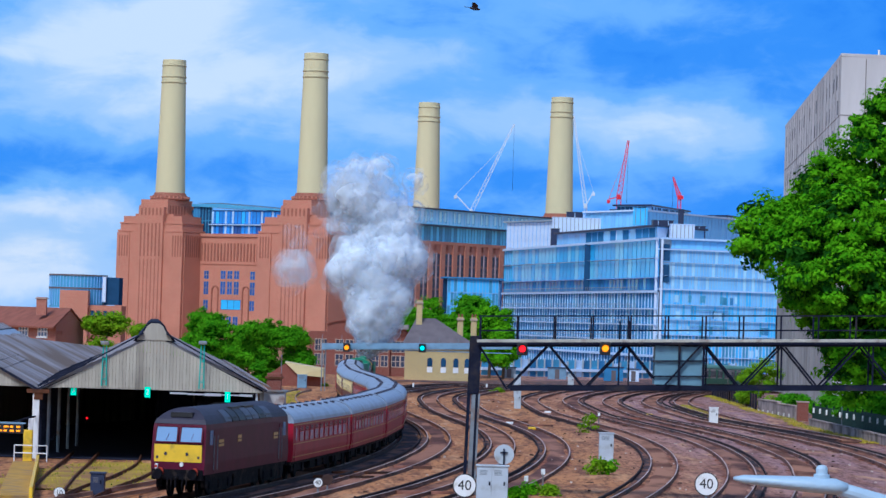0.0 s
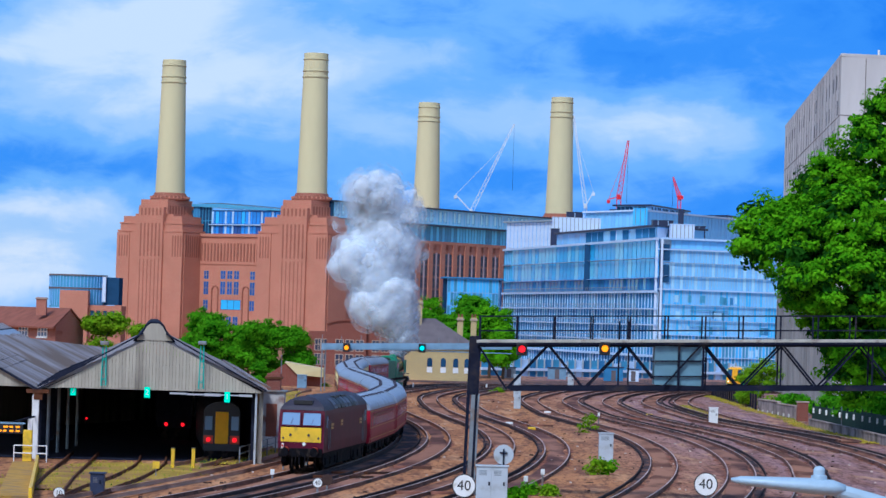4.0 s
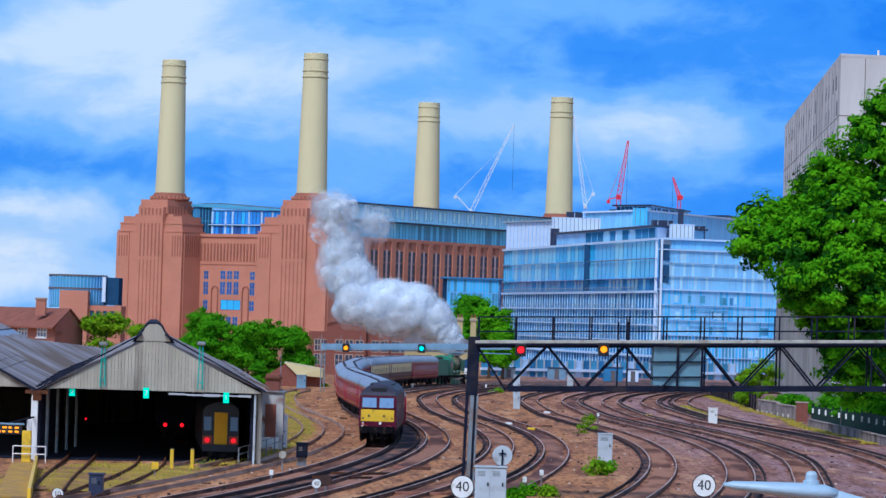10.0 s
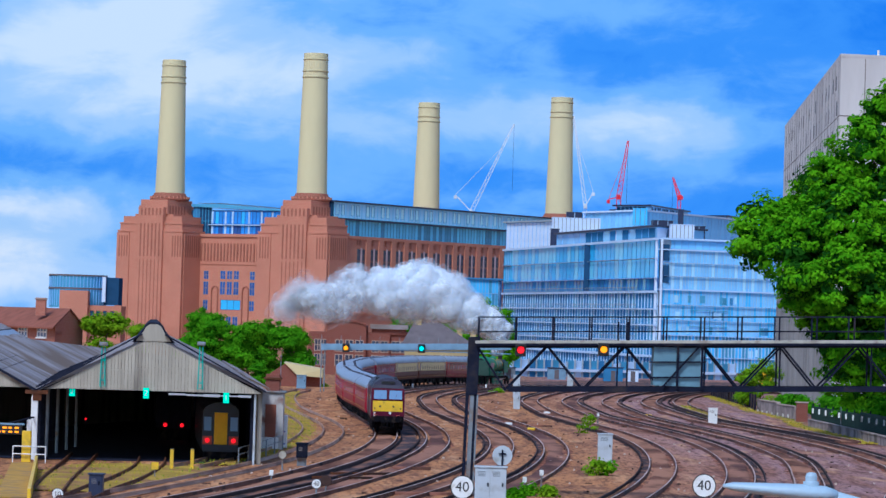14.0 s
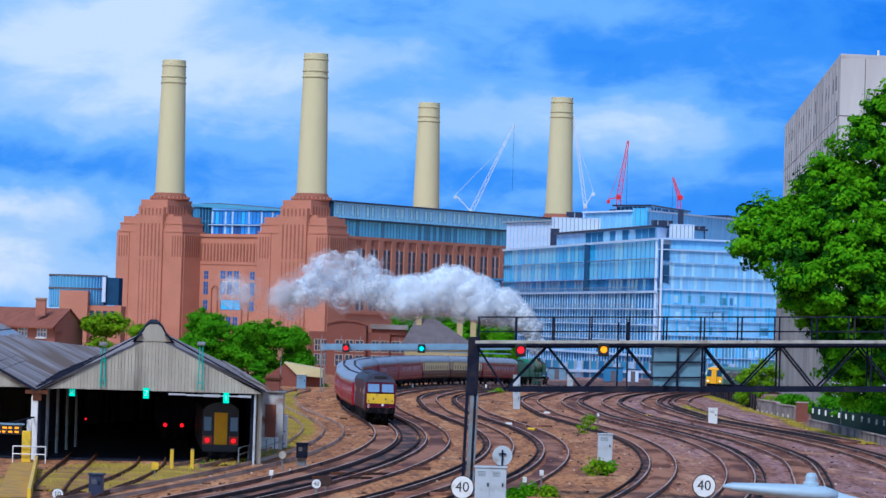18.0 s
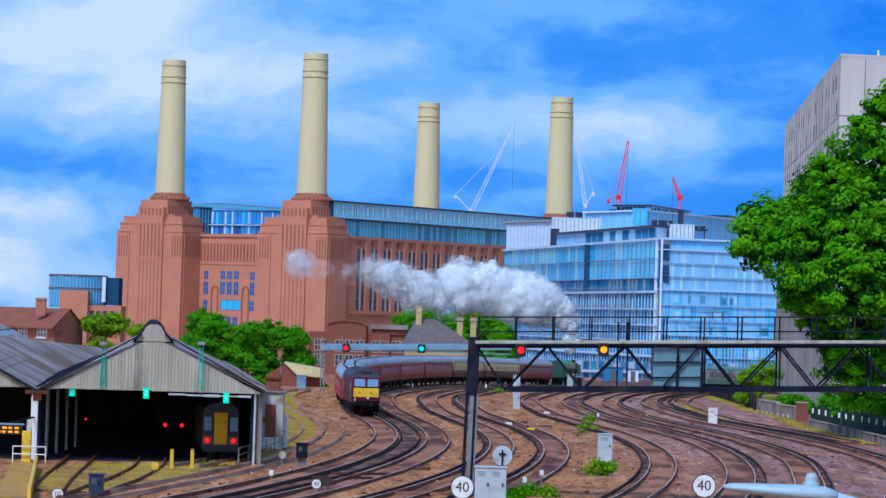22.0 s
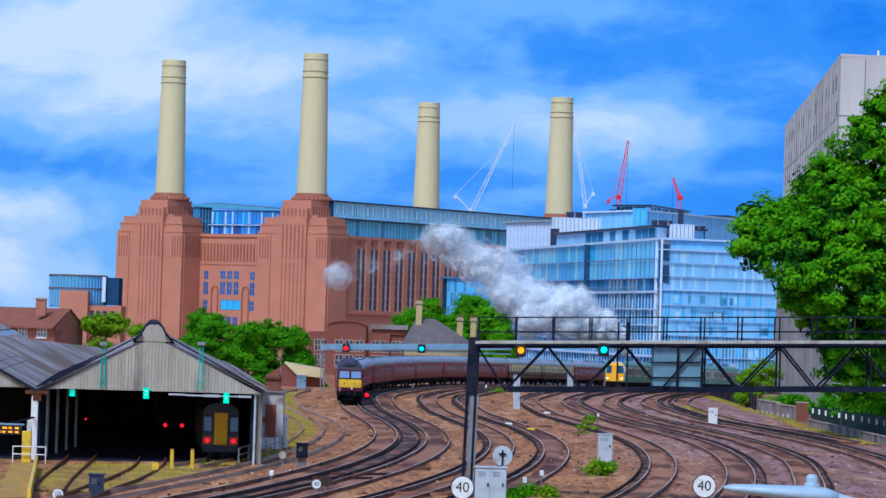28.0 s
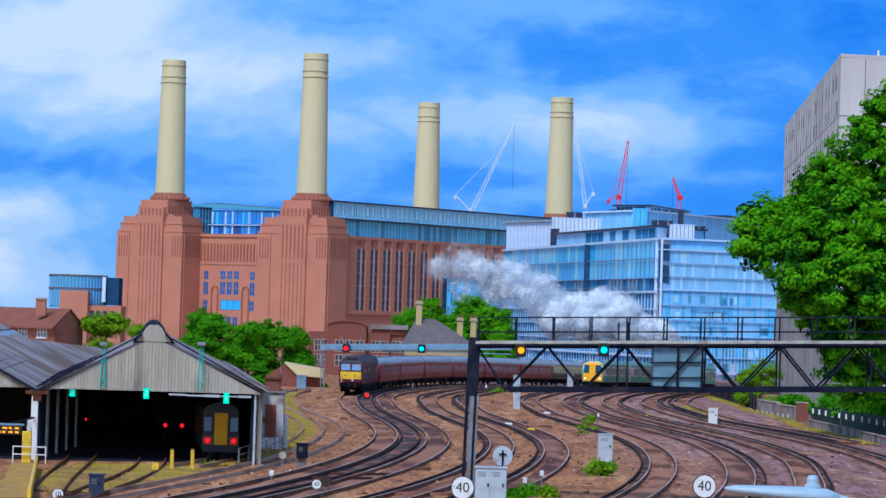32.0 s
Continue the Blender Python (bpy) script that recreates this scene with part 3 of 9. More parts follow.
def pane_grid(parent, name, frame_of, u0, u1, z0, z1, nu, nz, material, bar, bar_mat, gap=0.12, alt=None, seed=1, cross=1.3, share=0.3):
    """Panes of glass between bars, on a wall given by frame_of(u, out, z)."""
    rnd = random.Random(seed)
    du, dz = (u1 - u0) / nu, (z1 - z0) / nz
    ux, oy = Vector(frame_of(1, 0, 0)) - Vector(frame_of(0, 0, 0)), Vector(frame_of(0, 1, 0)) - Vector(frame_of(0, 0, 0))
    turn = Matrix((ux, oy, (0, 0, 1))).transposed().to_4x4()
    bm = bx(bm_new(), -du / 2 + gap / 2, du / 2 - gap / 2, -0.06, 0.0, -dz / 2 + gap / 2, dz / 2 - gap / 2)
    meshes = [finish(name, bm.copy(), mm) for mm in ([material] + ([alt] if alt else []))]
    bm.free()
    for i in range(nu):
        for j in range(nz):
            ob = new(name, meshes[1] if alt and rnd.random() < share else meshes[0])
            ob.parent = parent
            tilt = Matrix.Rotation(rnd.uniform(-0.006, 0.006), 4, "Z") @ Matrix.Rotation(rnd.uniform(-0.005, 0.005), 4, "X")
            ob.matrix_basis = Matrix.Translation(frame_of(u0 + (i + 0.5) * du, 0.0, z0 + (j + 0.5) * dz)) @ turn @ tilt
    bm = bm_new()
    for i in range(nu + 1):
        strut(bm, frame_of(u0 + i * du, 0.05, z0), frame_of(u0 + i * du, 0.05, z1), bar)
    for j in range(nz + 1):
        strut(bm, frame_of(u0, 0.07, z0 + j * dz), frame_of(u1, 0.07, z0 + j * dz), bar * cross)
    return part("mullions", bm, bar_mat, parent)


def window(parent, frame_of, u, z, w, h, nx=1, nz=1, glass=None, frame_mat=None):
    """A welded frame of nx by nz lights on a wall given by frame_of(u, out, z), and its pane."""
    cut = lambda c, s, n: [v for i in range(n + 1) for v in (c - s / 2 + s * i / n - 0.06, c - s / 2 + s * i / n + 0.06)]
    us, zs = cut(u, w, nx), cut(z, h, nz)
    bm = bm_new()
    vs = [[[bm.verts.new(frame_of(a, out, b)) for b in zs] for a in us] for out in (0.08, -0.04)]
    bar = lambda i, j: 0 <= i < len(us) - 1 and 0 <= j < len(zs) - 1 and (i % 2 == 0 or j % 2 == 0)
    for i in range(len(us) - 1):
        for j in range(len(zs) - 1):
            if not bar(i, j):
                continue
            bm.faces.new([vs[0][p][q] for p, q in ((i, j), (i + 1, j), (i + 1, j + 1), (i, j + 1))])
            for di, dj, (p, q), (r, t) in ((-1, 0, (i, j), (i, j + 1)), (1, 0, (i + 1, j), (i + 1, j + 1)), (0, -1, (i, j), (i + 1, j)), (0, 1, (i, j + 1), (i + 1, j + 1))):
                if not bar(i + di, j + dj):
                    bm.faces.new([vs[0][p][q], vs[0][r][t], vs[1][r][t], vs[1][p][q]])
    bmesh.ops.recalc_face_normals(bm, faces=bm.faces[:])
    win = part("window", bm, frame_mat or STONE, parent)
    ux, oy = Vector(frame_of(1, 0, 0)) - Vector(frame_of(0, 0, 0)), Vector(frame_of(0, 1, 0)) - Vector(frame_of(0, 0, 0))
    bm = bx(bm_new(), -w / 2, w / 2, -0.05, 0.01, -h / 2, h / 2)
    bm.transform(Matrix.Translation(Vector(frame_of(u, 0, z))) @ Matrix((ux, oy, (0, 0, 1))).transposed().to_4x4())
    bmesh.ops.recalc_face_normals(bm, faces=bm.faces[:])
    part("pane", bm, glass or WINDOW, win)
    return win


def power_station():
    ps = thing("power_station", pose(-44.08, 1060, 0, 0, 0, -35.6), "huge red-brick power station with four tall cream chimneys", "power station")
    W, L = 61.4, 147.6
    face, flank, top = 0.5, 13.6, 35.0
    body = bm_new()
    bx(body, -W - 12, flank, face, L - 2, -4, top)
    part("main_block", body, BRICK, ps, "red-brick main block")
    # towers: a broad shaft, two stepped shoulders, and a central block that carries the chimney
    steps = []
    for x0, x1, y0, y1, z0, z1 in ((-14.5, 14.5, -9.0, 2.8, 35.3, 35.9), (-13.7, 13.7, -8.4, 2.4, 35.9, 38.0), (-13.9, 13.9, -8.6, 2.5, 38.0, 38.5),
                                   (-12.9, 12.9, -7.8, 2.2, 38.5, 40.6), (-8.4, 8.4, -7.0, 4.2, 40.6, 41.4), (-6.3, 6.3, -7.6, 6.0, 41.4, 44.4), (-5.9, 5.9, -7.2, 5.7, 44.4, 46.3)):
        steps.append(finish("shoulder", bx(bm_new(), x0, x1, y0, y1, z0, z1), BRICK))
    tower_me = finish("tower", bx(bm_new(), -14.3, 14.3, -8.8, 2.6, -4, 35.3), BRICK)
    pier_me = finish("buttress", bx(bm_new(), -5.4, 6.0, -9.5, -8.0, -4, 40.9), BRICK)
    steps.append(finish("shoulder", bx(bm_new(), -5.2, 5.8, -9.1, -7.4, 40.9, 43.6), BRICK))
    corner_me = []
    for x0, x1 in ((-14.3, -9.2), (9.6, 14.3)):
        corner_me.append(finish("corner_pier", bx(bm_new(), x0 - 0.25, x1 + 0.25, -9.15, -8.6, -4, 35.0), BRICK))
    flank_me = finish("flank_pier", bx(bm_new(), 14.1, 14.7, -8.0, 1.6, -4, 34.9), BRICK)
    # flutes are shallow strips; their darker brick stands for shade in the grooves
    fl = bm_new()
    for k in range(6):
        x = -3.9 + k * 1.65
        bx(fl, x, x + 0.6, -9.56, -9.4, 27.0, 38.2)
        bx(fl, x + 0.1, x + 0.45, -9.54, -9.4, 2.0, 26.0)
        bx(fl, x - 0.2, x + 0.5, -9.14, -9.0, 40.4, 43.4)
    for k in range(4):
        bx(fl, -13.6 + k * 1.15, -13.05 + k * 1.15, -9.2, -9.0, 27.0, 34.0)
        bx(fl, 10.1 + k * 1.15, 10.65 + k * 1.15, -9.2, -9.0, 27.0, 34.0)
    for k in range(8):
        bx(fl, 14.6, 14.76, -7.6 + k * 1.12, -7.1 + k * 1.12, 27.0, 34.2)
        if k < 6:
            bx(fl, 6.2, 6.36, -6.6 + k * 1.5, -5.9 + k * 1.5, 41.5, 44.2)
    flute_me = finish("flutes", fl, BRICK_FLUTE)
    col = lathe(bm_new(), [(6.1, 46.2), (6.7, 46.5), (6.7, 46.9), (6.1, 47.2), (6.1, 47.7), (5.6, 48.0), (5.5, 48.5), (5.2, 48.8)], 32)
    collar_me = finish("collar", col, BRICK_FLUTE)
    ch = lathe(bm_new(), [(5.06, 46.0), (5.06, 46.1), (5.05, 48.3), (4.85, 57), (4.55, 70), (4.2, 84), (4.0, 93.2), (4.0, 95.3), (4.0, 95.4), (3.4, 95.5)], 36)
    chim_me = finish("chimney", ch, CREAM, True)
    bd = bm_new()
    for z in (93.1, 89.2, 87.2):
        lathe(bd, [(4.05 + (93 - z) * 0.03, z), (4.2 + (93 - z) * 0.03, z + 0.12), (4.2 + (93 - z) * 0.03, z + 0.4), (4.05 + (93 - z) * 0.03, z + 0.5)], 36)
    band_me = finish("band", bd, CREAM_BAND)
    st = bm_new()
    for i in range(28):
        a = 2 * math.pi * i / 28
        bx(st, 6.5 * math.cos(a) - 0.22, 6.5 * math.cos(a) + 0.22, 6.5 * math.sin(a) - 0.22, 6.5 * math.sin(a) + 0.22, 46.9, 47.6)
    dent_me = finish("dentils", st, BRICK)
    for x, y, dx, k in ((0, 0, 0.4, 0.99), (-W, 0, 0.7, 0.972), (0, L, 0.2, 0.917), (-W, L, 1.5, 0.894)):
        t = new("tower", tower_me)
        t.parent, t.location = ps, (x, y, 0)
        for nm, me in [("fluting", flute_me), ("collar", collar_me), ("dentil_band", dent_me), ("buttress", pier_me), ("flank_pier", flank_me)] + [("corner_pier", q) for q in corner_me] + [("shoulder", q) for q in steps]:
            o = new(nm, me)
            o.parent = t
            if nm in ("collar", "dentil_band"):
                o.location = (dx, 0, 0)
            if nm in ("fluting", "dentil_band"):
                o["kind"] = "stuff"
        c = new("chimney", chim_me)
        c.parent, c.location, c.scale = ps, (x + dx, y, 48.3 * (1 - k)), (1, 1, k)
        c["label"] = "tall tapering cream chimney with banded top"
        o = new("band", band_me)
        o.parent = c
    front = lambda u, out, z: (u, face - out, z)
    side = lambda u, out, z: (flank + out, u, z)
    # front: fluted frieze, ledges, windows, arches
    k = -46.6
    while k < -14.6:
        part("frieze_flute", bx(bm_new(), k, k + 0.62, face - 0.2, face + 0.1, 26.0, 32.0), BRICK_FLUTE, ps)
        k += 1.42
    co = bm_new()
    bx(co, -W + 14.4, -14.4, face - 0.5, face, 34.2, 35.2)
    bx(co, -W + 14.4, -14.4, face - 0.25, face, 24.9, 25.5)
    bx(co, flank, flank + 0.5, 3, L - 10, 34.2, 35.2)
    bx(co, flank, flank + 0.6, 3, L - 10, 9.6, 10.8)
    part("string_course", co, BRICK, ps)
    for u in (-43.9, -23.9):
        for z, h in ((21.3, 2.8), (16.9, 4.4), (11.2, 3.4)):
            window(ps, front, u, z, 2.1, h, nx=2, nz=2, glass=PANE_NAVY)
    for u in (-36.6, -33.7, -30.8):
        for z, h in ((21.4, 2.8), (17.0, 4.4), (5.7, 3.6)):
            window(ps, front, u, z, 2.2, h, nx=2, nz=2, glass=PANE_NAVY)
    window(ps, front, -33.0, 11.4, 8.4, 3.2, nx=3, nz=1, glass=GLASS_BLUE, frame_mat=PANE_NAVY)
    for u in (-39.9, -26.6):
        pts = lambda r: [(u - r, 3)] + [(u + r * math.cos(a), 16.2 + r * math.sin(a)) for a in [math.pi * (1 - i / 10) for i in range(11)]] + [(u + r, 3)]
        outer, inner = pts(1.55), pts(1.15)
        ar = bm_new()
        for (a, b), (c, d) in zip(zip(outer, outer[1:]), zip(inner, inner[1:])):
            loft(ar, [[(p[0], y, p[1]) for p in (a, b, d, c)] for y in (face - 0.3, face + 0.05)])
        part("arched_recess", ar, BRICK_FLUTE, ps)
    # side: pairs of tall window strips between brick piers
    y = 10.38
    while y < L - 12:
        for q in (-1.22, 1.22):
            for j in range(5):
                window(ps, side, y + q, 12.9 + 4.05 * j, 1.75, 3.7, nx=1, nz=2, glass=WINDOW, frame_mat=ROOF_SLATE)
            # flat sheet behind the windows, recess shade given by its darker brick
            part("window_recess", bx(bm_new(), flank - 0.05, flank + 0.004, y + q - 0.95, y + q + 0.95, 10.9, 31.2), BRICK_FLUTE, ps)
        part("window_mullion", bx(bm_new(), flank, flank + 0.35, y - 0.28, y + 0.28, 10.8, 31.4), STONE_MAUVE, ps)
        part("pilaster", bx(bm_new(), flank, flank + 0.5, y + 2.35, y + 4.7, 10.8, 34.2), BRICK, ps)
        for q in (-0.9, 0.6):
            part("parapet_panel", bx(bm_new(), flank + 0.02, flank + 0.3, y + q - 1.6, y + q - 0.9, 32.2, 34.0), BRICK_FLUTE, ps)
        y += 7.05
    # glass storeys on the roof
    fl = bm_new()
    bx(fl, -2.5, 5.8, 4, L - 8, top, 40.9)
    bx(fl, -2.5, 7.3, 2.5, L - 8, 41.2, 46.5)
    bx(fl, -W + 8, -12, 3.2, 30, top - 1, 43.2)
    ge = part("glass_storeys", fl, GLASS_DARK, ps, "blue-grey glass storeys on the roof")
    bm = bm_new()
    bx(bm, -3, 8.2, 2.0, L - 8, 46.3, 46.8)
    bx(bm, -3, 8.0, 2.2, L - 8, 40.7, 41.2)
    part("roof_edge", bm, NAVY, ge)
    bm = bm_new()
    bx(bm, -W + 16, -12, 2.3, 30, 38.15, 38.5)
    part("slab_edge", bm, FIN_DULL, ge)
    side_lo = lambda u, out, z: (5.9 + out, u, z)
    side_up = lambda u, out, z: (7.45 + out, u, z)
    front_g = lambda u, out, z: (u, 3.0 - out, z)
    pane_grid(ge, "pane", side_lo, 5, L - 9, 35.2, 40.7, 76, 1, STOREY_SKY, 0.14, GLASS_TEAL, alt=GLASS_TEAL, seed=2)
    pane_grid(ge, "pane", side_up, 3, L - 9, 41.2, 46.3, 62, 1, STOREY_PANEL, 0.10, STOREY_SKY, gap=0.05, alt=STOREY_PANEL, seed=3)
    y = 5.0
    while y < L - 12:
        for q in (0.0, 2.9):
            window(ge, side_up, y + q, 43.9, 1.7, 3.5, nx=1, nz=1, glass=STOREY_PANE, frame_mat=GLASS_TEAL)
        y += 8.3
    # front roof storeys: a dark tall bay, then two floors of blue glass with white strips
    pane_grid(ge, "pane", front_g, -W + 9, -44.4, 34.6, 44.6, 6, 2, GLASS_DARK, 0.16, GLASS_TEAL, alt=GLASS_GREY, seed=4)
    pane_grid(ge, "pane", front_g, -44.4, -12.2, 34.7, 38.1, 20, 1, PANE_BRIGHT, 0.14, PANE_NAVY, alt=PANE_NAVY, seed=5)
    pane_grid(ge, "pane", front_g, -44.4, -12.2, 38.6, 42.9, 20, 1, PANE_BRIGHT, 0.14, PANE_NAVY, alt=GLASS_BLUE, seed=6)
    for u in (-43.9, -38.2, -35.1, -28.0, -22.6, -18.0):
        for z0, z1 in ((34.8, 38.0), (38.7, 42.8)):
            part("white_strip", bx(bm_new(), u - 0.38, u + 0.38, 2.75, 2.93, z0, z1), FIN_DULL, ge)
    rf = bm_new()
    loft(rf, [[(u, y, z) for u, z in ((-W + 8.5, 45.2), (-40, 45.3), (-12, 43.4), (-12, 43.0), (-W + 8.5, 44.4))] for y in (2.2, 24)])
    part("sloping_roof", rf, GLASS_TEAL, ge, "shallow sloping glazed roof")
    bm = bm_new()
    for u in range(-50, -12, 3):
        zz = 45.3 - max(0, u + 40) * 0.068
        strut(bm, (u, 2.15, zz + 0.3), (u, 22, zz + 0.3), 0.18)
    part("roof_rib", bm, PANEL_GREY, ge)
    return ps


power_station()

# ---- the glass apartment block beside the line ----


def wall_frame(p, q):
    """A wall from p to q: a function of run, outward distance, height."""
    p, q = Vector((*p, 0)), Vector((*q, 0))
    d = (q - p).normalized()
    o = Vector((d.y, -d.x, 0))
    return lambda u, out, z: tuple(p + d * u + o * out + Vector((0, 0, z))), (q - p).length


GA, GB, GC = (17.43, 905.0), (49.82, 742.0), (78.18, 752.0)


def glass_block():
    gb = thing("apartment_block", pose(0, 0, 0), "long modern apartment block of pale blue glass with stepped roof storeys", "apartment building")
    wl_, ll = wall_frame(GA, GB)
    wr_, lr = wall_frame(GB, GC)
    bm = bm_new()
    ring = [Vector((*p, 0)) for p in (GA, GB, GC)]
    inn = [ring[0] + Vector((1.0, 0.3, 0)), ring[1] + Vector((0.2, 1.0, 0)), ring[2] + Vector((-0.4, 1.0, 0)), ring[2] + Vector((30, 130, 0)), ring[0] + Vector((40, 30, 0))]
    loft(bm, [[(p.x, p.y, z) for p in inn] for z in (-7, 26.1)])
    loft(bm, [[(p.x, p.y, z) for p in (inn[0], inn[1], inn[1] + Vector((4, 6, 0)), inn[4])] for z in (25.9, 28.6)])
    part("core", bm, PANEL_GREY, gb)
    slabs_r = [-6.0, -2.0, 1.5, 6.5, 10.0, 13.5, 17.0, 20.1, 23.2, 26.2]
    slabs = [-6.0, -2.0, 1.5, 5.0, 8.7, 12.4, 16.4, 19.6, 24.2, 28.6]
    bm = bm_new()
    for z in slabs:
        strut(bm, wl_(-0.5, 0.5, z), wl_(ll + 0.5, 0.5, z), 0.3, 0.55 if z in (1.5, 16.4, 28.6) else 0.3 if z < 16 else 0.05)
    for z in slabs_r:
        strut(bm, wr_(-0.5, 0.4, z), wr_(lr, 0.4, z), 0.3, 0.3 if z in (17.0, 26.2, -2.0) else 0.06 if z < 17 else 0.03)
    part("floor_edge", bm, FIN, gb)
    nr = 40
    for i, (z0, z1, y0, y1) in enumerate(zip(slabs, slabs[1:], slabs_r, slabs_r[1:])):
        g = part("storey_frame", (lambda b: strut(b, wl_(0, -0.4, z0 + 0.2), wl_(ll, -0.4, z0 + 0.2), 0.2) and b)(bm_new()), ALU, gb)
        if i >= 7:
            pane_grid(g, "pane", wl_, 9, ll, z0 + 0.02, z1 - 0.02, 38, 1, GLASS_BLUE, 0.05, PANE_JOINT, gap=0.16, alt=GLASS_BRIGHT, seed=20 + i, cross=0.6)
            pane_grid(g, "pane", wl_, 0, 9, z0 + 0.02, z1 - 0.02, 4, 1, GLASS_PALE, 0.3, GLASS_TEAL, alt=GLASS_SOFT, seed=60 + i)
        elif i == 6:
            pane_grid(g, "pane", wl_, 0, ll, z0 + 0.02, z1 - 0.02, 46, 1, GLASS_TEAL, 0.2, PANE_JOINT, alt=GLASS_GREY, seed=26)
        else:
            pane_grid(g, "pane", wl_, 0, ll, z0 + 0.05, z1 - 0.05, 58, 1, GLASS_GREY, 0.26, FIN_DULL, alt=GLASS_TEAL, seed=20 + i, cross=0.5)
        pane_grid(g, "pane", wr_, 1.0, lr, y0 + 0.03, y1 - 0.03, nr if i >= 3 else 34, 1, GLASS_PALE if i >= 3 else GLASS_TEAL, 0.05 if i >= 3 else 0.2, FIN if i >= 3 else FIN_DULL, gap=0.09, alt=GLASS_CURTAIN if i >= 6 else GLASS_SOFT, seed=40 + i, cross=0.8, share=0.14 if i >= 6 else 0.3)
    # curtained casements, dark rooms and a glazed lift bay on the lower wing
    rc = random.Random(88)
    for i in range(26):
        u, j = rc.uniform(4, lr - 2), rc.randrange(2, 6)
        z = slabs_r[j] + rc.uniform(1.0, 1.5)
        w = rc.uniform(0.25, 0.7)
        bm = bx(bm_new(), -w, w, -0.04, 0.03, -0.8, 0.9)
        bm.transform(Matrix.Translation(wr_(u, 0.05, z)) @ Matrix((Vector(wr_(1, 0, 0)) - Vector(wr_(0, 0, 0)), Vector(wr_(0, 1, 0)) - Vector(wr_(0, 0, 0)), (0, 0, 1))).transposed().to_4x4())
        bmesh.ops.recalc_face_normals(bm, faces=bm.faces[:])
        part("casement", bm, (GLASS_TEAL, GLASS_CURTAIN, GLASS_GREY, GLASS_CURTAIN)[i % 4], gb)
    bm = bm_new()
    for u in (13.0, 16.5):
        strut(bm, wr_(u, 0.35, 1.5), wr_(u, 0.35, 12.5), 0.16)
    for z in (5.0, 8.7, 12.4):
        strut(bm, wr_(8.0, 0.3, z), wr_(17.5, 0.3, z), 0.14)
    part("lift_bay_frame", bm, GLASS_TEAL, gb)
    # a dark open joint near the corner and white piers
    bm = bm_new()
    strut(bm, wl_(ll - 1.2, 0.3, 1.5), wl_(ll - 1.2, 0.3, 28.6), 0.6)
    strut(bm, wr_(0.5, 0.35, 1.5), wr_(0.5, 0.35, 28.6), 0.5)
    part("corner_pier", bm, PANEL_WHITE, gb)
    bm = bm_new()
    strut(bm, wl_(ll * 0.60, 0.12, 16.8), wl_(ll * 0.60, 0.12, 28.4), 2.6, 0.25)
    part("recess_slot", bm, GLASS_DARK, gb, "dark glazed slot")
    bm = bm_new()
    for z0, z1 in ((18.6, 22.6), (23.6, 27.4)):
        strut(bm, wr_(1.5, 0.12, z0), wr_(1.5, 0.12, z1), 1.9, 0.2)
    part("loggia", bm, GLASS_DARK, gb, "dark corner loggia")
    # balcony rails, lower storeys
    bm = bm_new()
    for z in slabs[3:7]:
        strut(bm, wl_(2, 1.0, z + 1.1), wl_(ll * 0.9, 1.0, z + 1.1), 0.12)
        for k in range(0, int(ll * 0.9), 2):
            strut(bm, wl_(2 + k, 1.0, z), wl_(2 + k, 1.0, z + 1.1), 0.09)
    part("balcony_rail", bm, GREY_STEEL, gb)
    return gb, wl_, wr_, ll, lr


gb, wl_, wr_, ll, lr = glass_block()


def roof_storey(p, q, r, z0, z1, label, glass, n, roof_mat=NAVY, body=PANEL_WHITE, deep=25, rows=1, other=None):
    """A set-back block with a glazed front p-q, a glazed flank q-r, and an overhanging roof."""
    t = thing("roof_storey", pose(0, 0, 0), label, "building", "set-back blocks")
    f, a = wall_frame(p, q)
    s, b = wall_frame(q, r)
    bm = bm_new()
    pts = [Vector((*f(0.2, -0.3, 0)[:2], 0)), Vector((*f(a - 0.2, -0.3, 0)[:2], 0)), Vector((*s(b, -0.3, 0)[:2], 0)), Vector((*s(b, -deep, 0)[:2], 0)), Vector((*f(0.2, -deep, 0)[:2], 0))]
    loft(bm, [[(v.x, v.y, z) for v in pts] for z in (z0, z1)])
    part("block", bm, body, t)
    bm = bm_new()
    pts = [f(-0.8, 0.8, 0), f(a + 0.8, 0.8, 0), s(b + 0.6, 0.8, 0), s(b, -deep, 0), f(-0.5, -deep, 0)]
    loft(bm, [[(v[0], v[1], z) for v in pts] for z in (z1, z1 + 0.45)])
    part("roof", bm, roof_mat, t)
    pane_grid(t, "pane", f, 0.3, a - 0.3, z0 + 0.2, z1 - 0.1, n, rows, glass, 0.16, ALU, alt=other if other else None if glass is PANEL_WHITE else PANE_NAVY if glass is GLASS_SOFT else GLASS_PALE, seed=int(z0 * 7))
    pane_grid(t, "pane", s, 0.3, b - 0.3, z0 + 0.2, z1 - 0.1, max(3, int(n * b / a)), rows, glass, 0.16, ALU, alt=other if other else None if glass is PANEL_WHITE else PANE_NAVY if glass is GLASS_SOFT else GLASS_PALE, seed=int(z0 * 9))
    return t


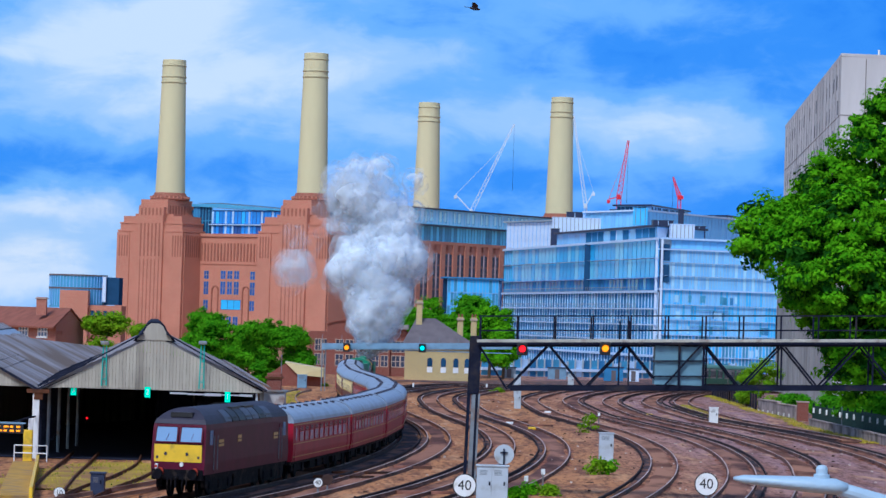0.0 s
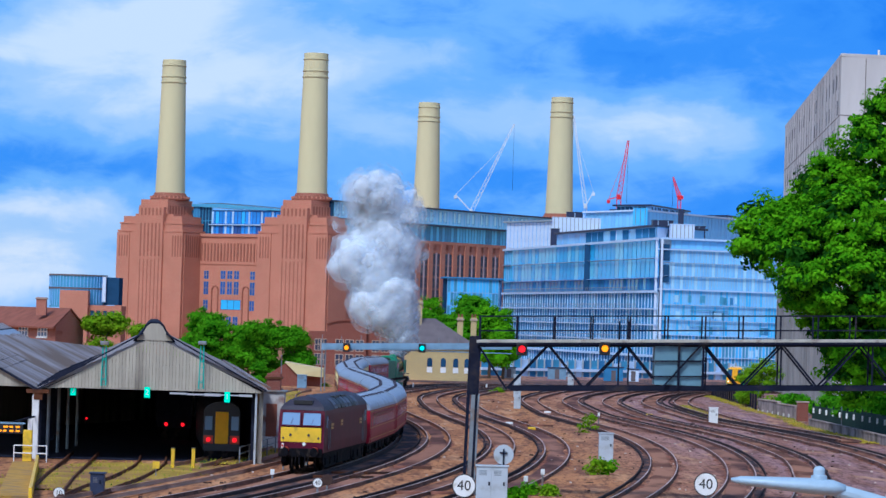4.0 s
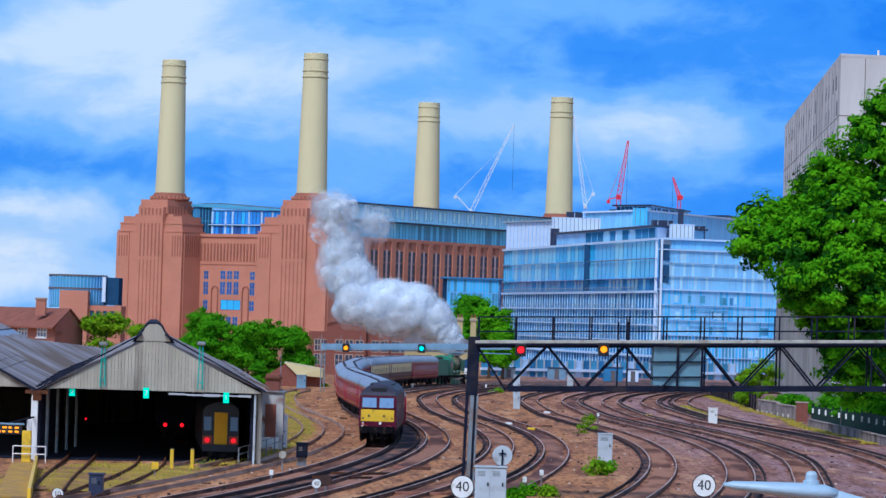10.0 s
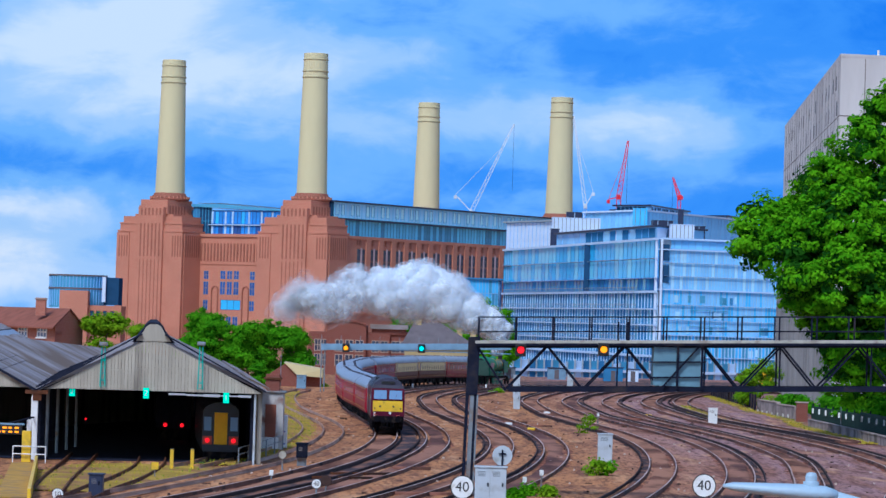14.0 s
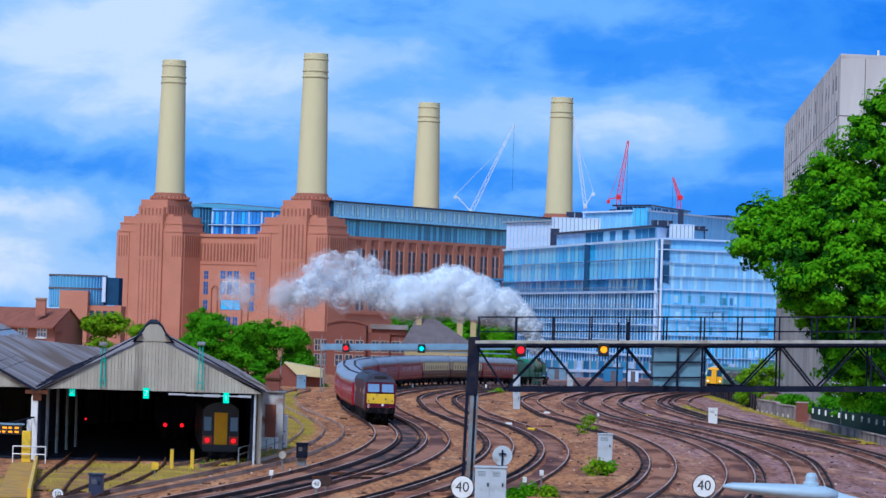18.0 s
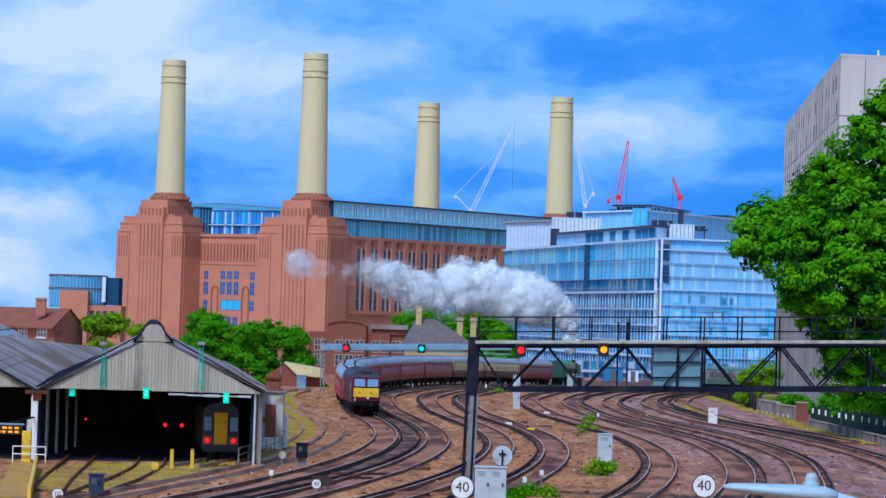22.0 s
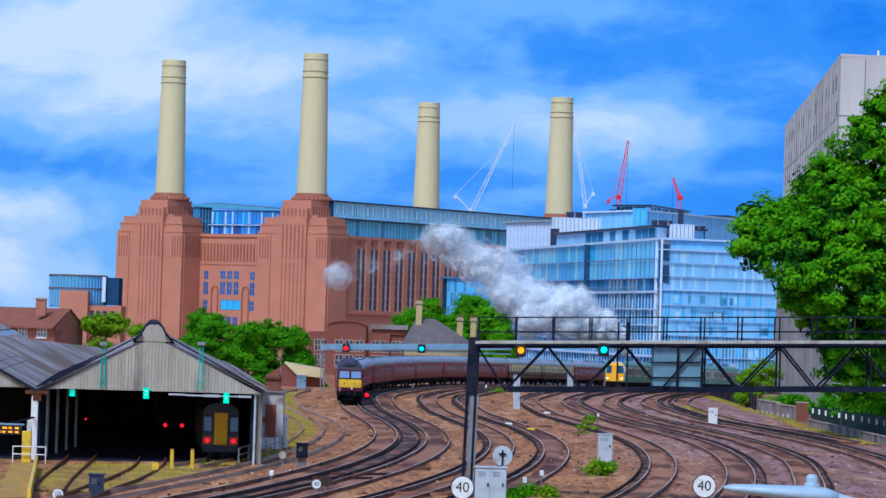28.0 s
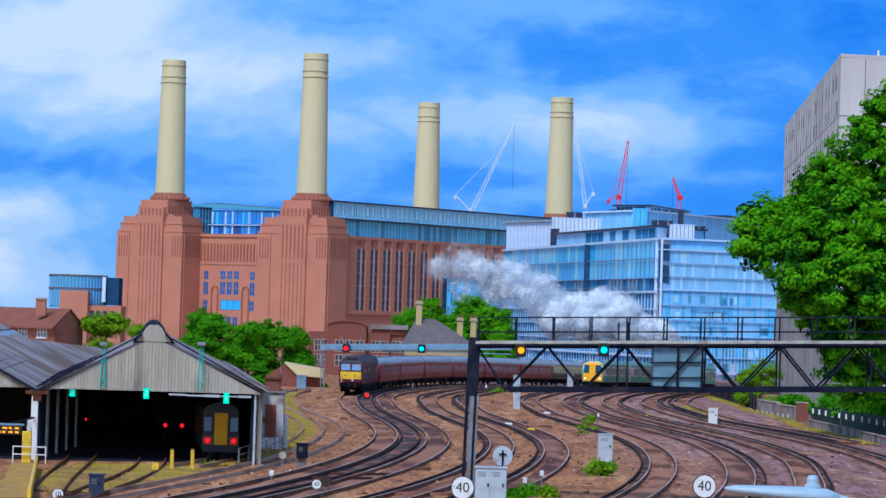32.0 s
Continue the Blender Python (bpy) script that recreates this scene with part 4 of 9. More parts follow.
roof_storey((30.32, 860.0), (50.78, 770.0), (63.88, 790.0), 28.7, 32.2, "glazed penthouse storey with a dark flat roof", GLASS_GREY, 16)
roof_storey((18.69, 960.0), (33.6, 930.0), (55.15, 950.0), 20, 38.0, "white panelled apartment block behind the glass front", PANEL_WHITE, 14, PANEL_GREY)
roof_storey((40.94, 930.0), (56.2, 900.0), (91.94, 960.0), 20, 40.6, "pale glass rear block with long window bands", GLASS_PALE, 16, PANEL_WHITE)
roof_storey((51.18, 960.0), (60.98, 950.0), (74.84, 990.0), 40, 44.0, "small dark glass plant storey", GLASS_DARK, 8)
roof_storey((77.35, 1000.0), (87.0, 990.0), (98.58, 1020.0), -2, 43.0, "far pale rooftop block", GLASS_PALE, 7)
roof_storey((1.29, 935.0), (16.74, 937.0), (17.73, 955.0), -3, 20.6, "low blue glass pavilion by the power station", GLASS_SOFT, 16, GLASS_GREY, GLASS_DARK, 10, 6, GLASS_TEAL)


# set-back terrace over the lower wing, and the boxes on the roofs
TP, TQ = wr_(3.4, -4.0, 0)[:2], wr_(lr - 1, -4.0, 0)[:2]
roof_storey(TP, TQ, (TQ[0] + 1.5, TQ[1] + 14), 26.3, 28.6, "glazed set-back terrace storey over the lower wing", GLASS_PALE, 14, FIN, PANEL_WHITE, 6)


def roof_box(corners, depth, material, label, ribs=0):
    (x0, y0, za), (x1, _, zb) = corners
    base = 28.5 if 28.6 < min(za, zb) < 36.8 else min(za, zb) - 1.5
    t = thing("roof_plant_box", pose((x0 + x1) / 2, y0, base), label, "plant housing", "roof boxes")
    w, h = abs(x1 - x0) / 2, max(za, zb) - base
    part("housing", soft_box(-w, w, 0, depth, 0, h, 0.06), material, t)
    part("cap", soft_box(-w - 0.12, w + 0.12, -0.12, depth + 0.1, h, h + 0.16, 0.03), material, t)
    for i in range(ribs):
        k = -w + 2 * w * (i + 0.5) / ribs
        part("rib", bx(bm_new(), k - 0.07, k + 0.07, -0.12, 0.0, 0.1, h), FIN if material is NAVY else GREY_STEEL, t)


for c, dp, mt_, lab, rb_ in (
        (((54.1, 768.0, 28.72), (59.78, 768.0, 32.81)), 5, PANEL_WHITE, "white ribbed plant housing on the roof terrace", 6),
        (((50.3, 775.0, 31.5), (55.13, 775.0, 33.83)), 6, NAVY, "navy plant housing beside the corner", 2),
        (((61.14, 790.0, 31.44), (64.14, 790.0, 33.2)), 5, NAVY, "navy plant housing on the roof terrace", 1),
        (((35.68, 936.0, 39.26), (40.23, 936.0, 40.89)), 5, NAVY, "navy plant housing on a white block", 1),
        (((29.35, 880.0, 33.07), (31.63, 880.0, 34.22)), 4, NAVY, "small navy hatch by the penthouse", 0),
        (((52.68, 898.0, 38.09), (56.68, 898.0, 41.21)), 2, GLASS_SOFT, "blue glazed bay on the rear block", 3),
        (((29.81, 885.0, 33.85), (43.06, 885.0, 37.53)), 6, PANEL_WHITE, "white panelled penthouse block", 12),
        (((65.81, 905.0, 38.25), (67.3, 905.0, 41.48)), 2, NAVY, "dark stair slot on the rear block", 0)):
    roof_box(c, dp, mt_, lab, rb_)

# ---- other buildings ----


def walls_block(name, label, category, pts, z0, z1, material, m_roof=None, over=0.3, rt=0.3):
    """A block on a ground plan of corners, with a flat roof slab."""
    t = thing(name, pose(0, 0, 0), label, category)
    part("wall", loft(bm_new(), [[(x, y, z) for x, y in pts] for z in (z0, z1)]), material, t)
    if m_roof:
        c = Vector((sum(p[0] for p in pts) / len(pts), sum(p[1] for p in pts) / len(pts)))
        big = [c + (Vector(p) - c) * (1 + over / max(1, (Vector(p) - c).length)) for p in pts]
        part("roof", loft(bm_new(), [[(p.x, p.y, z) for p in big] for z in (z1, z1 + rt)]), m_roof, t)
    return t


# tall concrete housing block over the plane tree
RA, RB, RC = (47.06, 448.0), (40.22, 330.0), (95.0, 338.0)
rb = walls_block("housing_block", "tall pale concrete housing block with narrow slot windows", "apartment building", [RA, RB, RC, (105.0, 460.0)], -0.5, 36.46, CONCRETE)
rl, rll = wall_frame(RA, RB)
rr, rrl = wall_frame(RB, RC)
rtop = 36.46
rnd = random.Random(9)
bm = bm_new()
for f, ln in ((rl, rll), (rr, rrl)):
    strut(bm, f(-0.05, -0.15, rtop), f(ln + 0.05, -0.15, rtop), 0.36, 0.3)
part("parapet", bm, CONCRETE, rb)
# ribs are real; the darker grey holds the shade of the tree
RIBBED = mat("ribbed_shaded_cladding", (0.27, 0.265, 0.27), 0.85, var=0.2, scale=0.3, second=(0.19, 0.185, 0.19), spread=0.3, stretch=(1, 1, 0.15))
base = part("ribbed_base", loft(bm_new(), [[rl(k, o, z) for o, z in ((0.0, -0.5), (0.18, -0.5), (0.18, 15.0), (0.0, 15.0))] for k in (0.3, rll)]), RIBBED, rb, "grey ribbed lower cladding, the tree's shade put into its colour")
for k in range(70):
    part("rib", (lambda b: strut(b, rl(1.0 + 1.68 * k, 0.24, -0.4), rl(1.0 + 1.68 * k, 0.24, 14.9), 0.28 if k % 5 else 0.5) and b)(bm_new()), RIBBED, base)
GROOVE = mat("panel_joint", (0.22, 0.19, 0.17), 0.9)
for f, ln, st in ((rl, rll, 5.5), (rr, rrl, 2.6)):
    k = st
    while k < ln:
        bm = bm_new()
        strut(bm, f(k, -0.01, 0), f(k, -0.01, rtop - 0.3), 0.08)
        part("panel_joint", bm, GROOVE, rb)
        k += st
for z in (rtop - 6.2, rtop - 12.4, rtop - 18.6):
    for f, ln in ((rl, rll), (rr, rrl)):
        bm = bm_new()
        strut(bm, f(0, 0.0, z), f(ln, -0.02, z), 0.08)
        part("panel_joint", bm, GROOVE, rb)
for row in range(12):
    z = rtop - 2.4 - row * 2.75
    k = 3.0 + rnd.uniform(0, 3)
    while k < rll - 2:
        bm = bm_new()
        w = rnd.choice((0.9, 0.9, 1.6))
        a = Vector(rl(k, 0, z))
        ux = (Vector(rl(k + 1, 0, z)) - a)
        oy = (Vector(rl(k, 1, z)) - a)
        bx(bm, -w / 2, w / 2, -0.1, 0.01, -0.75, 0.75)
        bm.transform(Matrix.Translation(a) @ Matrix((ux, oy, (0, 0, 1))).transposed().to_4x4())
        bmesh.ops.recalc_face_normals(bm, faces=bm.faces[:])
        part("slot_window", bm, BLACK, rb)
        k += rnd.choice((5.0, 7.0, 9.0, 13.0))
bm = bm_new()
for a, b in (((4.2, 3.2), (5.6, 4.6)), ((7.0, 3.2), (5.6, 4.6)), ((5.6, 2.0), (5.6, 5.2))):
    strut(bm, rr(a[0], 0.06, rtop - 1 - a[1]), rr(b[0], 0.06, rtop - 1 - b[1]), 0.09)
part("wall_relief", bm, CREAM_BAND, rb)
for k in (4, 8.5):
    part("roof_beacon", tube(bm_new(), rr(k, -0.3, rtop), rr(k, -0.3, rtop + 0.7), 0.12, None, 8), WHITE, rb)

# brick works with a curved gable, beyond the line
D1 = 545.0
wk = thing("brick_works", pose(0, 0, 0), "dark red-brick works building with a curved gable and white-framed windows", "building")
x0, x1, x2, x3, x4 = -22.26, -19.2, -12.51, -8.5, -1.62
zt, zg, zw = 5.58, 7.49, 5.94
part("wall", bx(bm_new(), x0, x3, D1, D1 + 14, -3, zt), BRICK_DARK, wk)
n = 10
prof = [(x1, -3)] + [(x1 + (x2 - x1) * i / n, zt + (zg - zt) * (0.25 + 0.75 * math.sin(math.pi * min(1, max(0, (i + 1) / (n + 2)))) ** 0.5)) for i in range(n + 1)] + [(x2, -3)]
part("gable", prism_y(bm_new(), prof, D1 - 0.9, D1 + 12), BRICK_DARK, wk)
bm = bm_new()
for a, b in zip(prof[1:-1], prof[2:-1]):
    strut(bm, (a[0], D1 - 0.9, a[1] + 0.1), (b[0], D1 - 0.9, b[1] + 0.1), 0.5, 0.25)
part("coping", bm, BRICK_DARK, wk)
part("wing", bx(bm_new(), x3 - 0.5, x4, D1 + 0.6, D1 + 12, -3, zw), BRICK_DARK, wk)
part("flat_roof", bx(bm_new(), -11.91, -5.51, D1 - 0.4, D1 + 11, 6.33, 7.09), ROOF_SHEET, wk)
part("wing_upper", bx(bm_new(), -11.62, -5.89, D1 + 0.2, D1 + 10, zw - 0.5, 6.33), BRICK_DARK, wk)
fw = lambda u, out, z: (u, D1 - out, z)
fw2 = lambda u, out, z: (u, D1 - 0.9 - out, z)
fw3 = lambda u, out, z: (u, D1 + 0.6 - out, z)
for u, f, w in ((-20.65, fw, 1.1), (-19.7, fw, 1.1), (-17.02, fw2, 1.3), (-15.32, fw2, 1.3), (-13.6, fw2, 1.3),
                (-10.93, fw, 1.2), (-9.4, fw, 1.2), (-7.49, fw3, 1.4), (-5.96, fw3, 1.4), (-4.44, fw3, 1.4), (-2.91, fw3, 1.4)):
    for z in (3.35, 0.87):
        window(wk, f, u, z, w, 1.9, nx=2, nz=2, glass=WINDOW, frame_mat=STONE)

# yellow-brick station house with a hipped slate roof
D2 = 500.0
sh = thing("station_house", pose(0, 0, 0), "yellow-brick house with arched windows and a hipped slate roof", "house")
a, b = -5.76, 5.63
ze, zr = 4.09, 8.28
part("wall", bx(bm_new(), a + 0.3, b - 0.3, D2, D2 + 10, -2.2, ze), BRICK_YELLOW, sh)
bm = bm_new()
c = [bm.verts.new(v) for v in ((a - 0.3, D2 - 0.5, ze), (b + 0.3, D2 - 0.5, ze), (b + 0.3, D2 + 10.5, ze), (a - 0.3, D2 + 10.5, ze), (-3.85, D2 + 4.8, zr), (-0.87, D2 + 4.8, zr))]
for f in ((0, 1, 5, 4), (1, 2, 5), (2, 3, 4, 5), (3, 0, 4), (3, 2, 1, 0)):
    bm.faces.new([c[i] for i in f])
bmesh.ops.recalc_face_normals(bm, faces=bm.faces[:])
part("roof", bm, ROOF_SLATE, sh, "hipped slate roof")
for k in (-3.44, 3.01, 5.12):
    top = 11.06 if k < 0 else 8.64
    cm = part("chimney", bx(bm_new(), k - 0.45, k + 0.45, D2 + 3.5, D2 + 4.6, ze, top), BRICK_YELLOW, sh)
    part("chimney_cap", bx(bm_new(), k - 0.6, k + 0.6, D2 + 3.3, D2 + 4.8, top - 0.5, top - 0.2), STONE, cm)
    for q in (-0.25, 0.25):
        part("chimney_pot", tube(bm_new(), (k + q, D2 + 4.05, top), (k + q, D2 + 4.05, top + 0.5), 0.14, 0.12, 8), ROOF_TILE, cm)
bm = bm_new()
strut(bm, (a, D2 - 0.5, ze - 0.1), (b, D2 - 0.5, ze - 0.1), 0.3, 0.25)
part("gutter", bm, WHITE, sh)
fs = lambda u, out, z: (u, D2 - out, z)
for u in (-1.56, 0.55, 2.48, 4.23):
    bm = bm_new()
    z = 1.41
    pts = [(u - 0.4, z - 0.6), (u + 0.4, z - 0.6), (u + 0.4, z + 0.4)] + [(u + 0.4 * math.cos(q), z + 0.4 + 0.4 * math.sin(q)) for q in [math.pi * i / 6 for i in range(1, 6)]] + [(u - 0.4, z + 0.4)]
    prism_y(bm, pts, D2 - 0.05, D2 + 0.05)
    wn_ = part("arched_window", bm, GLASS_DARK, sh)
    bm = bm_new()
    bx(bm, u - 0.42, u + 0.42, D2 - 0.07, D2 + 0.02, z - 1.5, z - 0.65)
    part("door_panel", bm, WHITE, wn_)

# low hut with a pale roof beside the sidings
D3 = 350.0
ht = thing("brick_hut", pose(0, 0, 0), "low brown-brick hut with a pale yellow pitched roof", "hut")
hx0, hx1, hx2 = -18.35, -15.16, -12.64
hz0, hzr, hz2 = 1.89, 2.75, 1.37
prof = [(hx0, -0.2), (hx1, -0.2), (hx1, hz0 - 0.3), ((hx0 + hx1) / 2, hzr), (hx0, hz0 - 0.2)]
part("wall", prism_y(bm_new(), prof, D3, D3 + 5), BRICK_DARK, ht)
bm = bm_new()
loft(bm, [[((hx0 + hx1) / 2 - 0.1, y, hzr + 0.14 + dz), (hx2, y, hz2 + 0.9 + dz), (hx2, y, hz2 - 0.0 + dz), (hx1 - 0.2, y - 0.2, hz0 - 0.35 + dz)] for y, dz in ((D3 - 0.25, 0), (D3 + 4.5, 0.05))])
part("roof", bm, mat("pale_roof", (0.62, 0.52, 0.26), 0.6, var=0.12, scale=0.6), ht, "pale yellow roof slope")
part("rear_wall", bx(bm_new(), hx1, hx2 - 0.2, D3 + 1, D3 + 5, -0.2, hz2), BRICK_DARK, ht)

# terrace of houses beyond the shed
HA, HB, HC = (-51.94, 345.0), (-38.49, 322.0), (-36.72, 331.0)
hs = thing("terrace_house", pose(0, 0, 0), "brown-brick terraced house with a tiled roof and white windows", "house")
hl, hll = wall_frame(HA, HB)
hr, hrl = wall_frame(HB, HC)
ze, zr = 6.2, 7.99
HD = Vector((HC[0] - HB[0], HC[1] - HB[1], 0))
bm = bm_new()
A, B = Vector((*HA, 0)), Vector((*HB, 0))
loft(bm, [[tuple(p + Vector((0, 0, z))) for p, z in ((q, -0.2), (q + HD, -0.2), (q + HD, ze), (q + HD * 0.5, zr - 0.1), (q, ze))] for q in (A, B)])
part("wall", bm, BRICK_HOUSE, hs)
for s, e in ((0.5, -0.12), (0.5, 1.1)):
    bm = bm_new()
    u = (B - A).normalized()
    loft(bm, [[tuple(q + HD * 0.5 + Vector((0, 0, zr))), tuple(q + HD * e + Vector((0, 0, ze - 0.15))), tuple(q + HD * e + Vector((0, 0, ze - 0.32))), tuple(q + HD * 0.5 + Vector((0, 0, zr - 0.17)))] for q in (A, B + u * 0.25)])
    part("roof_slope", bm, ROOF_TILE, hs, "brown tiled roof")
ck = (-40.59, 327.0, 8.54)
cs = part("chimney", bx(bm_new(), ck[0] - 0.5, ck[0] + 0.5, ck[1] - 0.4, ck[1] + 0.5, zr - 0.8, 8.99), BRICK_HOUSE, hs)
part("chimney_cap", bx(bm_new(), ck[0] - 0.6, ck[0] + 0.6, ck[1] - 0.5, ck[1] + 0.6, 8.82, 8.94), STONE, cs)
for u, w, nx in ((hll - 3.2, 2.3, 3), (hll - 8.1, 2.3, 3), (hll - 11.9, 1.0, 2), (hll - 15.0, 2.3, 3)):
    for z in (5.55, 3.9):
        window(hs, hl, u, z, w, 1.05, nx=nx, nz=2, glass=CURTAINED, frame_mat=WHITE)
        part("sill", (lambda b: strut(b, hl(u - w / 2 - 0.1, 0.12, z - 0.6), hl(u + w / 2 + 0.1, 0.12, z - 0.6), 0.14) and b)(bm_new()), WHITE, hs)
for u in (0.55, 1.2, 1.9):
    window(hs, hr, u, 5.48, 0.25, 0.3, glass=GLASS_DARK, frame_mat=BRICK_HOUSE)

# far office block with a round glass top, left of the power station
fo = thing("office_block", pose(0, 0, 0), "far brick office block with a curved blue glass top storey", "office building")
fx = -113.07
bm = lathe(bm_new(), [(8.9, 8.78), (8.9, 18.7)], 40)
bm.transform(Matrix.Translation((fx - 1.6, 1016, 0)) @ Matrix.Diagonal((1.0, 1.0, 1, 1)))
part("glass_drum", bm, GLASS_TEAL, fo, "curved blue glass storey")
bm = bm_new()
for z in (18.7, 14.62):
    k = lathe(bm_new(), [(9.2, z), (9.2, z + 0.5)], 40)
    k.transform(Matrix.Translation((fx - 1.6, 1016, 0)))
    tmp = bpy.data.meshes.new("ring")
    k.to_mesh(tmp)
    bm.from_mesh(tmp)
    k.free()
part("drum_edge", bm, ROOF_SLATE, fo)
for i in range(26):
    a = math.pi + math.pi * i / 25
    bm = bm_new()
    strut(bm, (fx - 1.6 + 9.0 * math.cos(a), 1016 + 9.0 * math.sin(a), 9.31), (fx - 1.6 + 9.0 * math.cos(a), 1016 + 9.0 * math.sin(a), 18.7), 0.22)
    part("mullion", bm, ALU, fo)
part("brick_front", bx(bm_new(), -118.84, -110.08, 1003, 1012, -3, 14.15), BRICK, fo)
part("brick_wing", bx(bm_new(), -110.6, -99.74, 1005, 1020, -3, 9.69), BRICK, fo)
part("dark_bay", bx(bm_new(), -105.34, -100.79, 1006, 1018, 9.92, 18.51), GLASS_DARK, fo)
part("white_pier", bx(bm_new(), -105.87, -104.82, 1005, 1016, 10.8, 18.69), PANEL_WHITE, fo)
ff = lambda u, out, z: (u, 1005 - out, z)
for u in (-108.79, -106.86, -104.76, -102.48):
    window(fo, ff, u, 7.18, 1.2, 1.7, nx=1, nz=1, glass=GLASS_DARK, frame_mat=BRICK_DARK)

# roof of the longer shed behind
lr_ = thing("shed_roof", pose(0, 0, 0), "long weathered grey shed roof with a dark ridge", "railway shed")
p0, p1 = Vector((-29.44, 205.0, 6.21)), Vector((-18.97, 250.0, 4.3))
q0, q1 = Vector((-27.2, 190.0, 3.76)), Vector((-18.77, 225.0, 2.46))
part("roof_slope", loft(bm_new(), [[tuple(p0), tuple(q0), tuple(q0 - Vector((0, 0, 0.2))), tuple(p0 - Vector((0, 0, 0.2)))], [tuple(p1), tuple(q1), tuple(q1 - Vector((0, 0, 0.2))), tuple(p1 - Vector((0, 0, 0.2)))]]), ROOF_SHEET, lr_)
bm = bm_new()
d = Vector((0, 0, -0.432))
strut(bm, p0 + d + Vector((0, -0.6, 0)), p1 + d * 0.4 + Vector((0, -0.6, 0)), 0.3, 0.16)
part("ridge_line", bm, DARK, lr_)
part("rear_wall", loft(bm_new(), [[(p.x, p.y + 0.4, -0.2), (p.x, p.y + 0.6, -0.2), (p.x, p.y + 0.6, p.z - 0.15), (p.x, p.y + 0.4, p.z - 0.15)] for p in (p0, p1)]), CLAD, lr_)


def crane(foot, tip, back, material, label, w=1.1):
    c = thing("tower_crane", pose(0, 0, 0), label, "crane", "construction cranes")
    foot, tip, back = Vector(foot), Vector(tip), Vector(back)
    bm = bm_new()
    base = Vector((foot.x, foot.y, -2))
    for dx in (-w / 2, w / 2):
        for dy in (-w / 2, w / 2):
            strut(bm, base + Vector((dx, dy, 0)), foot + Vector((dx, dy, 0)), 0.22)
    for i in range(24):
        z = foot.z * i / 24
        strut(bm, (foot.x - w / 2 * (-1) ** i, foot.y - w / 2, z), (foot.x + w / 2 * (-1) ** i, foot.y - w / 2, z + foot.z / 24), 0.14)
    part("mast", bm, material, c)
    d = tip - foot
    s = Vector((d.z, 0, -d.x)).normalized() * w * 0.6
    bm = bm_new()
    for k in (-1, 1):
        strut(bm, foot + s * k, tip + s * k * 0.3, 0.26)
    n = 26
    for i in range(n):
        k = (-1) ** i
        a, b = i / n, (i + 1) / n
        strut(bm, foot + d * a + s * k * (1 - 0.7 * a), foot + d * b - s * k * (1 - 0.7 * b), 0.18)
    part("jib", bm, material, c)
    bm = bm_new()
    strut(bm, foot, back, 0.4)
    strut(bm, back, foot + d * 0.75, 0.12)
    bx(bm, back.x - 0.6, back.x + 0.6, back.y - 1, back.y + 1, back.z - 1.6, back.z - 0.3)
    part("counter_jib", bm, material, c)
    bm = bm_new()
    strut(bm, tip, (tip.x, tip.y, tip.z - 28), 0.1)
    part("hoist_rope", bm, DARK_STEEL, c)
    part("cab", soft_box(foot.x - 0.8, foot.x + 0.6, foot.y - 1.2, foot.y, foot.z - 1.0, foot.z + 0.9, 0.2), material, c)


CRANE_WHITE = mat("crane_white", (0.62, 0.70, 0.80), 0.5, var=0.1)
CRANE_RED = mat("crane_red", (0.75, 0.01, 0.03), 0.45, var=0.15)
crane((11.35, 1350.0, 54.55), (28.22, 1350.0, 91.87), (4.5, 1350.0, 61.45), CRANE_WHITE, "pale luffing crane rising behind the power station", 1.3)
crane((56.93, 1300.0, 56.55), (51.03, 1300.0, 92.93), (59.95, 1300.0, 62.35), CRANE_WHITE, "pale luffing crane beside a chimney", 1.1)
crane((67.6, 1250.0, 58.6), (70.6, 1250.0, 80.6), (63.6, 1250.0, 57.6), CRANE_RED, "red tower crane on the new blocks", 1.6)
crane((91.06, 1250.0, 59.11), (88.41, 1250.0, 66.93), (91.91, 1250.0, 60.01), CRANE_RED, "small red crane on the new blocks", 1.2)


# parapet and low sheds along the far bridge
bp_ = thing("bridge_parapet", pose(0, 0, 0), "long pale blue panelled screen wall beyond the tracks", "parapet")
PA, PB = Vector((7.76, 600.0, -4.53)), Vector((58.75, 640.0, -3.77))
n = 34
for i in range(n):
    a, b = PA.lerp(PB, i / n), PA.lerp(PB, (i + 0.94) / n)
    top = 1.32 - (0.5 if i % 7 == 3 else 0.0)
    part("panel", loft(bm_new(), [[(p.x, p.y, -4.0), (p.x, p.y + 0.4, -4.0), (p.x, p.y + 0.4, top), (p.x, p.y, top)] for p in (a, b)]), (GLASS_TEAL, FIN, GLASS_GREY)[(i * 5) % 7 % 3], bp_)
    part("pier", bx(bm_new(), b.x - 0.02, b.x + 0.3, b.y - 0.15, b.y + 0.5, -4.0, top + 0.25), PANEL_GREY, bp_)
part("handrail", strut(bm_new(), (PA.x, PA.y - 0.3, -0.6), (PB.x, PB.y - 0.3, -0.6), 0.5), PANEL_WHITE, bp_)
